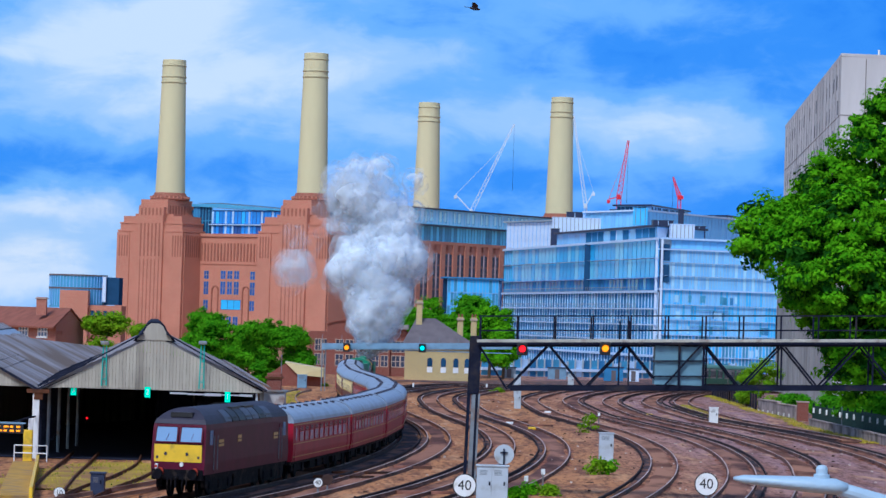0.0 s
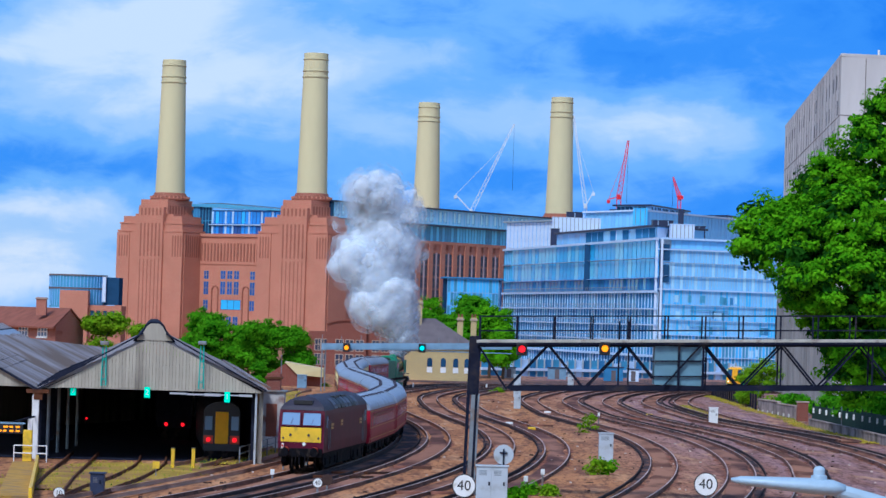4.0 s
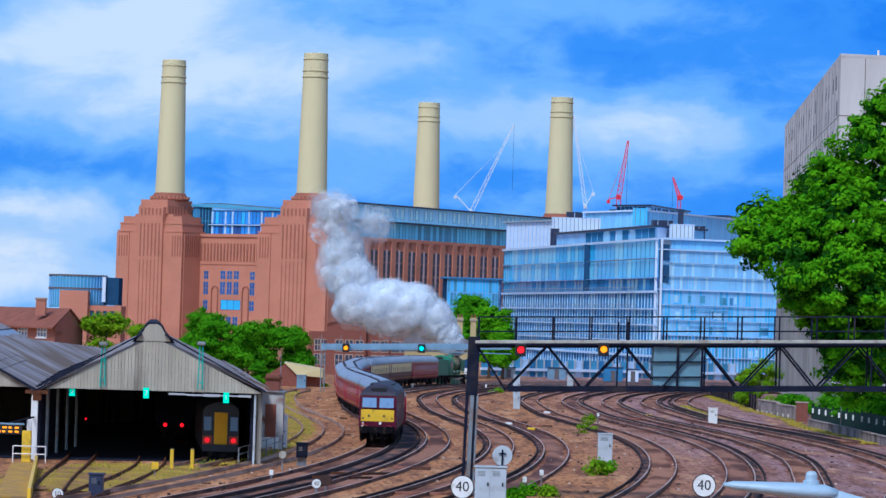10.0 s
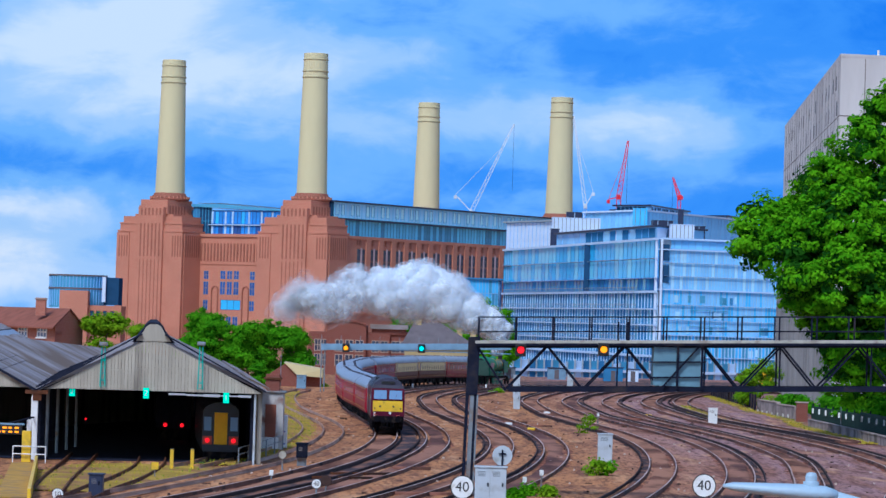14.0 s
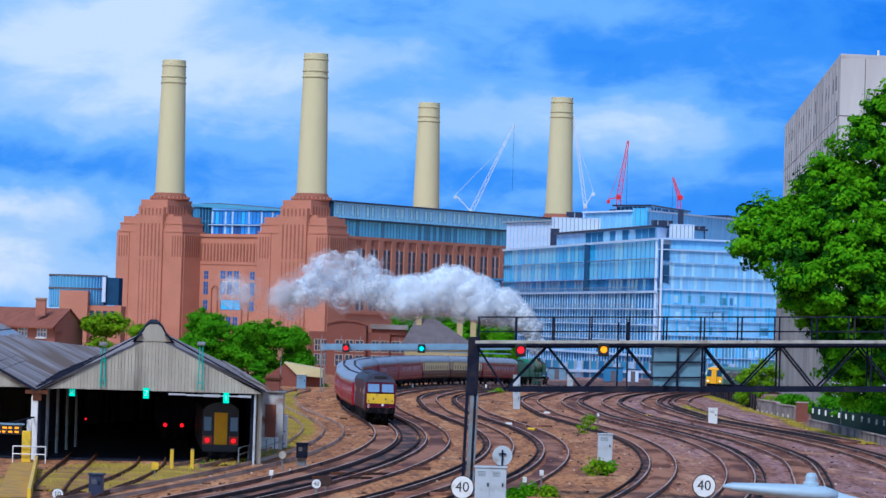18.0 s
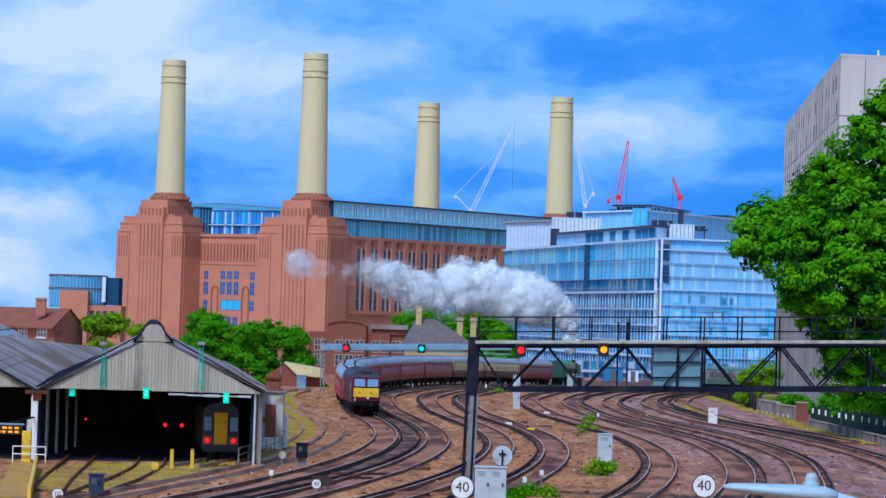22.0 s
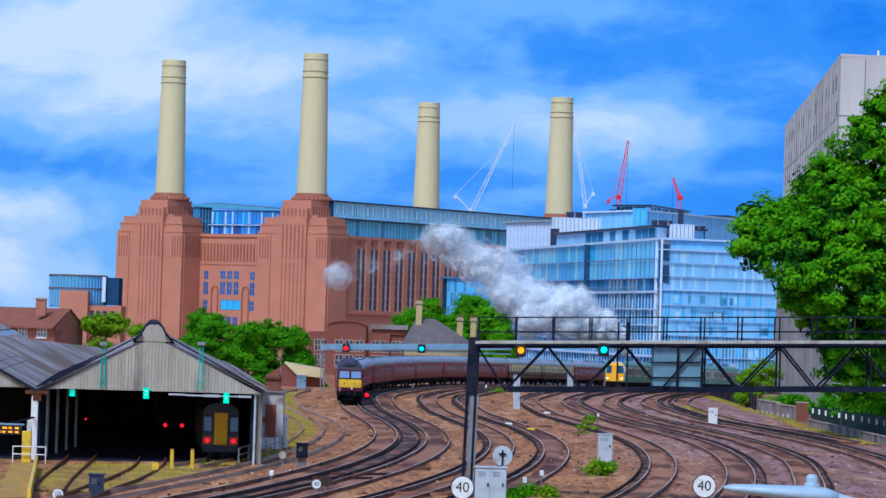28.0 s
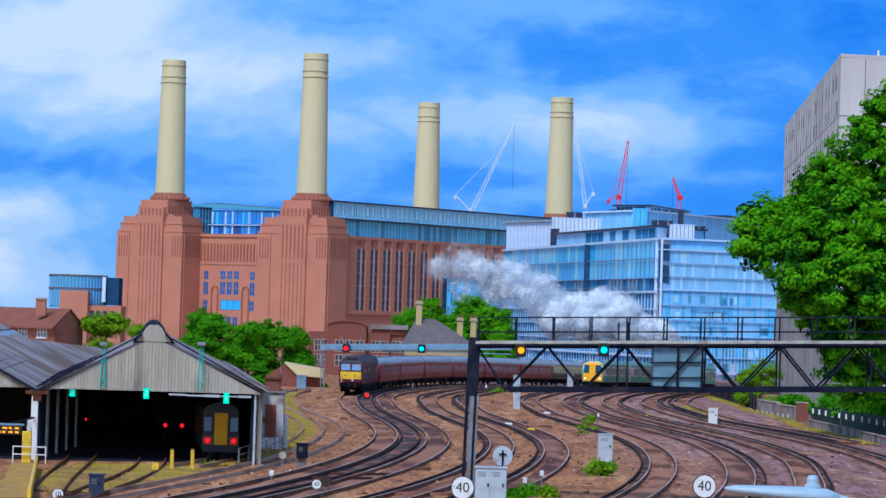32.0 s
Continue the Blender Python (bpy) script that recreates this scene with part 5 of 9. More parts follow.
for i, (px, w, h, mt) in enumerate(((20.98, 3.2, 2.0, BLUE_STEEL), (31.06, 3.4, 2.4, GLASS_GREY), (34.58, 2.0, 2.2, PANEL_WHITE), (12.41, 2.4, 1.8, PANEL_GREY))):
    lh = thing("relay_hut", pose(px, 575.0, float(rise(575)) - 0.2), "small flat-roofed relay hut by the far tracks", "hut", "relay huts")
    part("wall", soft_box(-w / 2, w / 2, 0, 2.5, 0, h, 0.05), mt, lh)
    part("roof", soft_box(-w / 2 - 0.15, w / 2 + 0.15, -0.15, 2.65, h, h + 0.15, 0.03), NAVY, lh)
    part("door", bx(bm_new(), -0.4, 0.4, -0.04, 0.0, 0.1, min(h - 0.2, 1.9)), ROOF_SLATE, lh)

# ---- signal gantries ----
GD = 148.0


def railway_signal(m, lamps, label, reach=1.2):
    """A searchlight signal: a case, a hood, and a drum that turns one of its coloured lenses to the front."""
    t = thing("railway_signal", m, label, "railway signal", "colour-light signals")
    part("case", soft_box(-0.24, 0.24, 0.0, 0.5, -0.3, 0.3, 0.05), BLACK, t)
    drum = part("lens_drum", tube(bm_new(), (0, 0.12, -0.16), (0, 0.12, 0.16), 0.1, None, 16), BLACK, t)
    for i, lamp in enumerate(lamps):
        s = -1 if i == 0 else 1
        part("lens", tube(bm_new(), (0, 0.12 + s * 0.13, 0.0), (0, 0.12 + s * 0.2, 0.0), 0.16, 0.14, 16), lamp, drum, "lit lens")
    for v in drum.data.vertices:
        v.co.y -= 0.12
    for c in drum.children:
        for v in c.data.vertices:
            v.co.y -= 0.12
    drum.location = (0, 0.12, 0)
    bm = bm_new()
    loft(bm, [[(0.21 * math.cos(a), y, 0.21 * math.sin(a)) for a in [math.radians(-10 + 200 * i / 10) for i in range(11)]] for y in (0, -0.16)], caps=False, closed=False)
    part("hood", bm, BLACK, t)
    bm = bm_new()
    strut(bm, (0, 0.3, 0.25), (0, reach, 0.25), 0.08)
    strut(bm, (0, 0.3, -0.25), (0, reach, -0.25), 0.08)
    part("bracket", bm, DARK_STEEL, t)
    return t, drum


def shift_x(v, d):
    v.co.x += d


def near_gantry():
    x0 = 1.62
    g = thing("signal_gantry", pose(x0, GD, 0), "dark steel lattice signal gantry with a railed walkway over the tracks", "signal gantry")
    top, low, w = 7.03, 5.03, 1.5
    end = 26.0
    lean = 0.0315
    h = lambda x: (x + x0 - 10.8) * lean
    for y in (0, w):
        part("top_chord", strut(bm_new(), (0.2, y, top + h(0.2)), (end, y, top + h(end)), 0.14, 0.2), DARK_STEEL, g)
        part("bottom_chord", strut(bm_new(), (1.6, y, low + h(1.6)), (end, y, low + h(end)), 0.16, 0.24), DARK_STEEL, g)
    for i in range(14):
        a = -0.25 + 1.79 * i
        for y in (0, w):
            bm = bm_new()
            if i % 2 == 0:
                strut(bm, (max(0.1, a), y, top + h(a)), (a + 1.7, y, low + h(a)), 0.085)
            else:
                strut(bm, (a - 0.05, y, low + h(a)), (a + 1.75, y, top + h(a)), 0.085)
            part("diagonal", bm, DARK_STEEL, g)
    for x in (6.55, 7.0, 10.25, 10.55, 14.0, 18.2):
        for y in ((0,) if x in (6.55, 7.0) else (0, w)):
            bm = bm_new()
            strut(bm, (x, y, low + h(x)), (x, y, top + 1.1 + h(x) if x in (6.55, 7.0) else top + h(x)), 0.075)
            part("upright", bm, DARK_STEEL, g)
    bm = bm_new()
    bmesh.ops.bevel(bx(bm, 0.0, end, -0.35, w + 0.35, top + 0.08, top + 0.24), geom=bm.edges[:], offset=0.02, segments=1, affect="EDGES")
    for v in bm.verts:
        v.co.z += h(v.co.x)
    part("walkway", bm, DECK, g, "weathered grey walkway edge")
    bm = bm_new()
    strut(bm, (0, -0.36, top + 0.06 + h(0)), (end, -0.36, top + 0.06 + h(end)), 0.05, 0.1)
    part("edge_angle", bm, DARK_STEEL, g)
    for y in (-0.3, w + 0.3):
        for z in (0.65, 1.32):
            bm = bm_new()
            strut(bm, (0.1, y, top + z + h(0.1)), (end, y, top + z + h(end)), 0.06)
            part("handrail", bm, DARK_STEEL, g)
        k = 0.15
        while k < end:
            bm = bm_new()
            strut(bm, (k, y, top + 0.25 + h(k)), (k, y, top + 1.35 + h(k)), 0.07)
            part("rail_post", bm, DARK_STEEL, g)
            k += 1.72
    # mast: dark upper part, paler channels below
    bm = bm_new()
    for dx in (-0.24, 0.12):
        for dy in (0.1, w - 0.1):
            strut(bm, (dx, dy, -0.2), (dx, dy, top + 0.1), 0.14, 0.14)
    bx(bm, -0.22, 0.22, 0.0, w, 4.45, top + 0.12)
    rake = lambda b: [shift_x(v, (v.co.z - top) * 0.02) for v in b.verts]
    rake(bm)
    part("mast", bm, DARK_STEEL, g)
    bm = bm_new()
    for x, e in ((-0.1, 0.17), (0.19, 0.08)):
        bx(bm, x, x + e, 0.0, w, -0.2, 4.5)
    rake(bm)
    part("mast_channel", bm, GREY_STEEL, g, "pale galvanised mast channel")
    # box of sheet panels under the walkway
    bm = bm_new()
    bx(bm, 8.2, 10.36, -0.1, 1.4, low + 0.15, top - 0.08)
    part("equipment_case", bm, CASE_BLUE, g, "blue-grey steel equipment case")
    bm = bm_new()
    strut(bm, (8.62, -0.24, low + 0.1 + h(8.62)), (10.3, -0.24, top + h(10.3)), 0.085)
    part("case_brace", bm, DARK_STEEL, g)
    for x in (9.3, 10.42):
        bm = bm_new()
        strut(bm, (x, -0.2, low + h(x)), (x, -0.2, top + h(x)), 0.11)
        part("case_frame", bm, DARK_STEEL, g)
    for z in (0.55, 1.25):
        bm = bm_new()
        strut(bm, (8.0, -0.2, low + z + h(8)), (10.6, -0.2, low + z + h(10.6)), 0.07)
        part("rail_bar", bm, DARK_STEEL, g)
    return g


near_gantry()
SIG_A = railway_signal(pose(3.7, GD - 0.7, 6.62), (RED_LAMP, AMBER_LAMP), "black signal changing from red to amber")
SIG_B = railway_signal(pose(7.49, GD - 0.7, 6.76), (AMBER_LAMP, TEAL_LAMP), "black signal changing from amber to green")


def far_gantry():
    x0 = -12.17
    top = 5.23
    ln = 19.49
    g = thing("signal_gantry", pose(x0, 330, 0), "pale blue-grey steel signal gantry on a slim post", "signal gantry")
    lean = 0.0314
    bm = bm_new()
    for y in (0, 1.2):
        for z in (0.0, -0.5):
            strut(bm, (0, y, top + z - 0.1), (ln, y, top + z + lean * ln - 0.1), 0.13)
    k = 0
    while k < ln - 0.6:
        strut(bm, (k, 0, top + lean * k), (k + 0.6, 0, top - 0.5 + lean * k), 0.06)
        k += 0.6
    part("beam", bm, BLUE_STEEL, g)
    part("girder_plate", strut(bm_new(), (0, -0.06, top - 0.32), (ln, -0.06, top - 0.32 + lean * ln), 0.05, 0.5), BLUE_STEEL, g)
    bm = bm_new()
    bx(bm, 0, ln, 0.1, 1.1, top - 0.52, top - 0.44)
    part("walkway", bm, BLUE_STEEL, g)
    for dx in (0.05, 0.4):
        bm = bm_new()
        strut(bm, (dx, 0.5, -0.2), (dx, 0.5, top), 0.12)
        part("post", bm, GREY_STEEL, g)
    for k in range(0, int(ln), 2):
        bm = bm_new()
        strut(bm, (k, 1.2, top), (k, 1.2, top + 0.9), 0.05)
        part("rail_post", bm, GREY_STEEL, g)
    return g


far_gantry()
SIG_C = railway_signal(pose(-9.6, 329.2, 4.85), (AMBER_LAMP, RED_LAMP), "black signal changing from amber to red")
SIG_D = railway_signal(pose(-1.87, 329.4, 5.03), (TEAL_LAMP,), "black signal showing a green light")
for q in (SIG_C, SIG_D):
    q[0].scale = (1.5, 1.2, 1.5)

# ---- the carriage shed ----
SD = 172.0


def roof_sheets(parent, p, q, y0, y1, rows=3, step=4.4, seed=1):
    """Overlapping roof sheets between the ridge p and the eave q, given as (x, z)."""
    r = random.Random(seed)
    y = y0
    while y < y1:
        for i in range(rows):
            a, b = i / rows, min(1.0, (i + 1.06) / rows)
            lift = 0.03 * (rows - i) / rows + r.uniform(0, 0.02)
            pa = (p[0] + (q[0] - p[0]) * a, p[1] + (q[1] - p[1]) * a)
            pb = (p[0] + (q[0] - p[0]) * b, p[1] + (q[1] - p[1]) * b)
            bm = loft(bm_new(), [[(pa[0], yy, pa[1] + lift), (pb[0], yy, pb[1] + lift + 0.02), (pb[0], yy, pb[1] + lift - 0.06), (pa[0], yy, pa[1] + lift - 0.06)] for yy in (y + 0.02, min(y + step, y1) - 0.02)])
            part("roof_sheet", bm, ROOF_SHEET, parent)
        y += step


def shed():
    cx0 = -15.29
    s = thing("carriage_shed", Matrix.Translation((cx0, SD, 0)) @ pose(0, 0, 0, 0, 0, 5.1) @ Matrix.Translation((-cx0, -SD, 0)), "old timber-clad carriage shed with a pitched roof and open dark mouth", "railway shed")
    apex = (-15.29, 172.0, 6.63)
    cx, az = apex[0], apex[2]
    lx, lz = -21.22, 3.55
    rx, rz = -9.46, 3.8
    eave = 3.63
    # gable boards, each a piece
    n = 66
    for i in range(n):
        a, b = lx + (rx - lx) * i / n, lx + (rx - lx) * (i + 1) / n
        top = lambda x: az - 0.12 - (az - lz) * (cx - x) / (cx - lx) if x < cx else az - 0.12 - (az - rz) * (x - cx) / (rx - cx)
        e = lambda x: eave + (lz - eave) * max(0, 1 - (x - lx) / 1.2)
        jig = 0.012 * (i % 2)
        ta, tb = max(top(a), e(a) + 0.02), max(top(b), e(b) + 0.02)
        bm = loft(bm_new(), [[(a + 0.006, y, e(a)), (b - 0.006, y, e(b)), (b - 0.006, y, tb), (a + 0.006, y, ta)] for y in (SD - 0.05 - jig, SD + 0.04)])
        part("board", bm, CLAD, s)
    # verge boards
    for p, q in (((lx - 0.2, lz - 0.05), (cx - 0.6, az + 0.02)), ((cx + 0.6, az + 0.02), (rx + 0.25, rz - 0.05))):
        bm = bm_new()
        strut(bm, (p[0], SD - 0.15, p[1]), (q[0], SD - 0.15, q[1]), 0.3, 0.08)
        part("verge_board", bm, DARK, s)
    # ridge vent
    vz = 7.18
    prof = [(cx - 0.95, az - 0.35), (cx - 0.55, az + 0.15), (cx - 0.42, vz - 0.15), (cx - 0.22, vz), (cx + 0.22, vz), (cx + 0.42, vz - 0.15), (cx + 0.55, az + 0.15), (cx + 0.95, az - 0.35)]
    part("ridge_vent", prism_y(bm_new(), prof, SD - 0.1, SD + 88), CLAD, s)
    prof2 = [(cx - 1.15, az - 0.42), (cx - 0.68, az + 0.1), (cx - 0.52, vz - 0.1), (cx - 0.25, vz + 0.1), (cx + 0.25, vz + 0.1), (cx + 0.52, vz - 0.1), (cx + 0.68, az + 0.1), (cx + 1.15, az - 0.42)]
    part("ridge_cap", prism_y(bm_new(), prof2, SD + 0.05, SD + 88), DARK, s)
    # two roof slopes of sheets
    for x0, z0 in ((lx - 0.2, lz), (rx + 0.3, rz)):
        bm = bm_new()
        loft(bm, [[(cx, y, az - 0.1), (x0, y, z0 - 0.02), (x0, y, z0 - 0.14), (cx, y, az - 0.22)] for y in (SD + 0.05, SD + 88)])
        part("roof_slope", bm, ROOF_SHEET, s)
        roof_sheets(s, (cx, az - 0.07), (x0, z0 + 0.01), SD + 0.05, SD + 86, seed=int(x0 * 10))
    # walls and lining of the inside; its darkness is put into the near-black colour
    bm = bm_new()
    bx(bm, rx - 0.12, rx + 0.1, SD + 0.6, SD + 88, -0.2, rz)
    part("flank_wall", bm, CLAD, s)
    bm = bm_new()
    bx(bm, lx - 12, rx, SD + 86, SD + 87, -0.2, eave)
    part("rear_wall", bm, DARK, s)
    bm = bm_new()
    for k in range(11):
        y = SD + 1.2 + 7.8 * k
        for x in (lx - 0.1, rx - 0.35):
            part("post", bx(bm_new(), x - 0.14, x + 0.14, y - 0.14, y + 0.14, -0.2, eave + 0.1), DARK, s)
    for k in range(10):
        y = SD + 1.2 + 7.8 * k
        bm = bm_new()
        strut(bm, (lx, y, eave + 0.15), (rx, y, eave + 0.15), 0.16, 0.22)
        strut(bm, (lx, y, eave + 0.2), (cx, y, az - 0.35), 0.14)
        strut(bm, (rx, y, eave + 0.2), (cx, y, az - 0.35), 0.14)
        for q in (-3, 0, 3):
            strut(bm, (cx + q, y, eave + 0.15), (cx + q * 0.6, y, az - 0.6 - abs(q) * 0.2), 0.1)
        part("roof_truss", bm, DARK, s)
    bm = bm_new()
    bx(bm, lx - 0.1, rx, SD + 0.1, SD + 0.35, eave - 0.02, eave + 0.2)
    part("lintel", bm, DARK, s)
    # floor sheet coloured near-black for the shade under the roof
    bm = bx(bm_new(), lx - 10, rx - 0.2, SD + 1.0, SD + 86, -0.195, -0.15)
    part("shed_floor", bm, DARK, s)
    # second bay beside it
    b2 = lx - 11.8
    c2 = (lx + b2) / 2 - 0.2
    for x0, x1 in ((c2, lx - 0.25), (c2, b2)):
        bm = bm_new()
        loft(bm, [[(x0, y, az - 0.1), (x1, y, lz - 0.02), (x1, y, lz - 0.14), (x0, y, az - 0.22)] for y in (SD + 0.05, SD + 88)])
        part("roof_slope", bm, ROOF_SHEET, s)
        roof_sheets(s, (x0, az - 0.07), (x1, lz + 0.01), SD + 0.05, SD + 86, seed=int(x1 * 10))
    for i in range(60):
        a = lx - 0.25 - i * 0.19
        t = lambda x: az - 0.12 - (az - lz) * abs(x - c2) / (lx - c2)
        bm = loft(bm_new(), [[(a - 0.184, y, eave), (a, y, eave), (a, y, max(eave + .02, t(a))), (a - 0.184, y, max(eave + .02, t(a - 0.184)))] for y in (SD - 0.05 - 0.012 * (i % 2), SD + 0.04)])
        part("board", bm, CLAD, s)
    bm = bm_new()
    strut(bm, (lx - 0.1, SD - 0.15, lz - 0.1), (c2, SD - 0.15, az), 0.3, 0.12)
    part("verge_board", bm, DARK, s)
    # roof lights: long pale strip on the second bay
    bm = bm_new()
    for x in (0.8, 3.4):
        strut(bm, (c2 + x, SD + 1, az - 0.04 - 0.53 * x), (c2 + x, SD + 86, az - 0.04 - 0.53 * x), 0.16, 0.1)
    part("roof_batten", bm, DARK, s)
    bm = bm_new()
    loft(bm, [[(c2 + 1.0, y, az - 0.55), (c2 + 2.6, y, az - 1.55), (c2 + 2.6, y, az - 1.47), (c2 + 1.0, y, az - 0.47)] for y in (SD + 6, SD + 84)])
    part("roof_light", bm, COACH_ROOF, s, "long pale roof light")
    # pale pipes and stanchions just inside the mouth
    for k in range(4):
        x = lx + 0.35 + 0.42 * k
        part("stanchion", tube(bm_new(), (x, SD + 3 + 4.5 * k, -0.2), (x, SD + 3 + 4.5 * k, eave), 0.09, None, 8), GREY_STEEL, s)
    # valley gutter head and columns
    bm = bm_new()
    bx(bm, lx - 0.75, lx + 0.45, SD - 0.35, SD + 0.1, lz - 0.25, lz - 0.05)
    bx(bm, lx - 0.35, lx + 0.1, SD - 0.3, SD + 0.1, lz - 0.6, lz - 0.25)
    part("gutter_head", bm, RUST, s)
    part("column", soft_box(lx - 0.42, lx - 0.06, SD - 0.25, SD + 0.1, -0.2, lz - 0.3, 0.04), WHITE, s, "white-painted column")
    # lean-to eave beyond, right of the gable
    bm = bm_new()
    strut(bm, (rx - 0.3, SD + 0.2, -0.2), (rx - 0.3, SD + 0.2, rz - 0.1), 0.11)
    part("post", bm, CABINET, s)
    bm = bm_new()
    loft(bm, [[(rx - 0.3, y, rz + 0.45), (rx + 0.9, y, rz - 0.12), (rx + 0.9, y, rz - 0.22), (rx - 0.3, y, rz + 0.35)] for y in (SD + 12, SD + 84)])
    part("eave_sheet", bm, ROOF_SHEET, s)
    return s


shed()
for px, dig in ((-19.51, "3"), (-15.57, "2"), (-11.3, "1")):
    sg = thing("road_number_sign", pose(px, SD - 0.2, 3.5 - (0.12 if dig == "1" else 0)), "glowing green shed road number sign " + dig, "sign", "shed road signs")
    part("case", soft_box(-0.15, 0.15, -0.05, 0.1, -0.28, 0.28, 0.02), GREEN_LAMP, sg)
    cu = bpy.data.curves.new("digit", "FONT")
    cu.body, cu.size, cu.align_x, cu.align_y, cu.extrude = dig, 0.42, "CENTER", "CENTER", 0.004
    tmp = bpy.data.objects.new("digit", cu)
    me = bpy.data.meshes.new_from_object(tmp)
    me.materials.clear()
    me.materials.append(WHITE)
    d = new("digit", me)
    d.parent = sg
    d.matrix_basis = pose(0, -0.06, 0, 90, 0, 0)

# ---- trees ----


def leaves(name, lobes, count, size, material, parent, seed):
    """Many small folded leaves spread through and over rounded boughs, with gaps."""
    r = np.random.default_rng(seed)
    vol = np.array([(a * b * c) ** (2 / 3) for _, (a, b, c) in lobes])
    cen, rad = np.array([c for c, _ in lobes]), np.array([q for _, q in lobes])
    # sprays: leaves gather in rounded tufts over the boughs, with gaps between
    k = max(12, count // 75)
    own = r.choice(len(lobes), k, p=vol / vol.sum())
    out = r.normal(size=(k, 3)) + np.array([0, 0, 0.15])
    out /= np.linalg.norm(out, axis=1)[:, None]
    tuft = cen[own] + out * rad[own] * (r.uniform(0.3, 1.15, k) ** 0.5)[:, None]
    at = r.integers(0, k, count)
    off = r.normal(size=(count, 3))
    off *= (r.uniform(0.15, 1.0, count) ** 0.5 / np.linalg.norm(off, axis=1))[:, None]
    broad = size * 4.2 * r.uniform(0.6, 1.4, k)[at][:, None]
    p = tuft[at] + off * broad * np.array([1.0, 1.0, 0.6])
    n = off * 0.8 + out[at] * 0.5 + r.normal(size=(count, 3)) * 0.35 + np.array([0, 0, 0.4])
    n /= np.linalg.norm(n, axis=1)[:, None]
    t = np.cross(n, r.normal(size=(count, 3)))
    t /= np.linalg.norm(t, axis=1)[:, None]
    b = np.cross(n, t)
    s = size * r.uniform(0.6, 1.3, count)[:, None]
    v = np.stack([p - t * s, p + b * s * 0.55 + n * s * 0.15, p + t * s, p - b * s * 0.55 + n * s * 0.15], 1).reshape(-1, 3)
    me = bpy.data.meshes.new(name)
    me.vertices.add(count * 4)
    me.vertices.foreach_set("co", v.astype(np.float32).ravel())
    idx = np.arange(count * 4).reshape(-1, 4)
    tri = np.concatenate([idx[:, [0, 1, 2]], idx[:, [0, 2, 3]]])
    me.loops.add(tri.size)
    me.loops.foreach_set("vertex_index", tri.ravel().astype(np.int32))
    me.polygons.add(len(tri))
    me.polygons.foreach_set("loop_start", np.arange(0, tri.size, 3, dtype=np.int32))
    me.update(calc_edges=True)
    me.materials.append(material)
    ob = new(name, me)
    ob.parent = parent
    return ob


def tree(x, y, z, height, lobes, count, size, material, label, trunk=0.35, seed=1, category="tree"):
    t = thing("tree" if category == "tree" else "shrub", pose(x, y, z), label, category, "trees along the line")
    r = random.Random(seed)
    bm = bm_new()
    tube(bm, (0, 0, -0.3), (0.1, 0, height * 0.3), trunk, trunk * 0.8, 12)
    tube(bm, (0.1, 0, height * 0.3), (-0.1, 0.1, height * 0.62), trunk * 0.8, trunk * 0.45, 10)
    part("trunk", bm, BARK, t)
    for c, q in lobes:
        bm = bm_new()
        a = Vector((0, 0, min(height * 0.55, max(height * 0.18, c[2] * 0.55))))
        m = a.lerp(Vector(c), 0.55) + Vector((r.uniform(-.4, .4), r.uniform(-.4, .4), r.uniform(0, .5)))
        tube(bm, a, m, trunk * 0.4, trunk * 0.25, 7)
        tube(bm, m, c, trunk * 0.25, trunk * 0.08, 6)
        part("limb", bm, BARK, t)
    leaves("crown", lobes, count, size, material, t, seed)
    return t


def ring_lobes(seed, n, rx, ry, z0, z1, size):
    r = random.Random(seed)
    out = []
    for i in range(n):
        a, k = r.uniform(0, 6.28), r.uniform(0.2, 1.0)
        z = r.uniform(z0, z1)
        taper = 1 - 0.55 * max(0, (z - z0) / (z1 - z0) - 0.4)
        q = size * r.uniform(0.7, 1.25)
        out.append(((rx * k * math.cos(a) * taper, ry * k * math.sin(a) * taper, z), (q, q, q * 0.8)))
    return out


# the great plane tree over the line
TX, TY = 36.2, 250.0
big = [((dx - (2.1 if dz > 17.0 else 3.24), dy - (6.5 if dz < 12.5 and dy > -4 else 0.0), dz - (0.7 if dz > 17.0 else 0.0)), (q, q, q * 0.82)) for dx, dy, dz, q in (
    ((-9.02, -5, 14.25, 1.84), (-8.42, -4, 16.24, 2.41), (-5.95, -6, 14.34, 3.29), (-5.87, -2, 11.71, 1.97), (-4.35, -5, 19.67, 3.07), (-1.8, -5, 22.82, 3.07), (0.1, -4, 25.52, 2.63), (2.05, -4, 26.46, 3.07), (-2.49, -7, 16.21, 3.95), (0.93, -6, 19.39, 4.17), (-3.6, 2, 9.3, 2.1), (-2.36, -3, 11.82, 3.73), (0.67, -7, 13.24, 4.17), (-2.0, 3, 7.2, 2.4), (-0.5, 1, 7.93, 3.73), (2.09, 2, 9.33, 3.51), (-1.29, 2, 4.84, 2.63), (1.76, 2, 5.81, 3.07), (4.41, -5, 20.82, 4.82), (5.07, -1, 12.93, 5.26), (-6.91, -3, 17.39, 1.97), (-5.41, 0, 10.85, 1.97), (-3.6, -5, 7.6, 1.3), (-2.4, -6, 6.4, 1.4), (-0.8, -6, 6.0, 1.6), (0.7, -6, 6.4, 1.7)))]
tree(TX, TY, 0, 20, big, 130000, 0.19, LEAF, "great plane tree in full green leaf by the line", 0.5, 3)

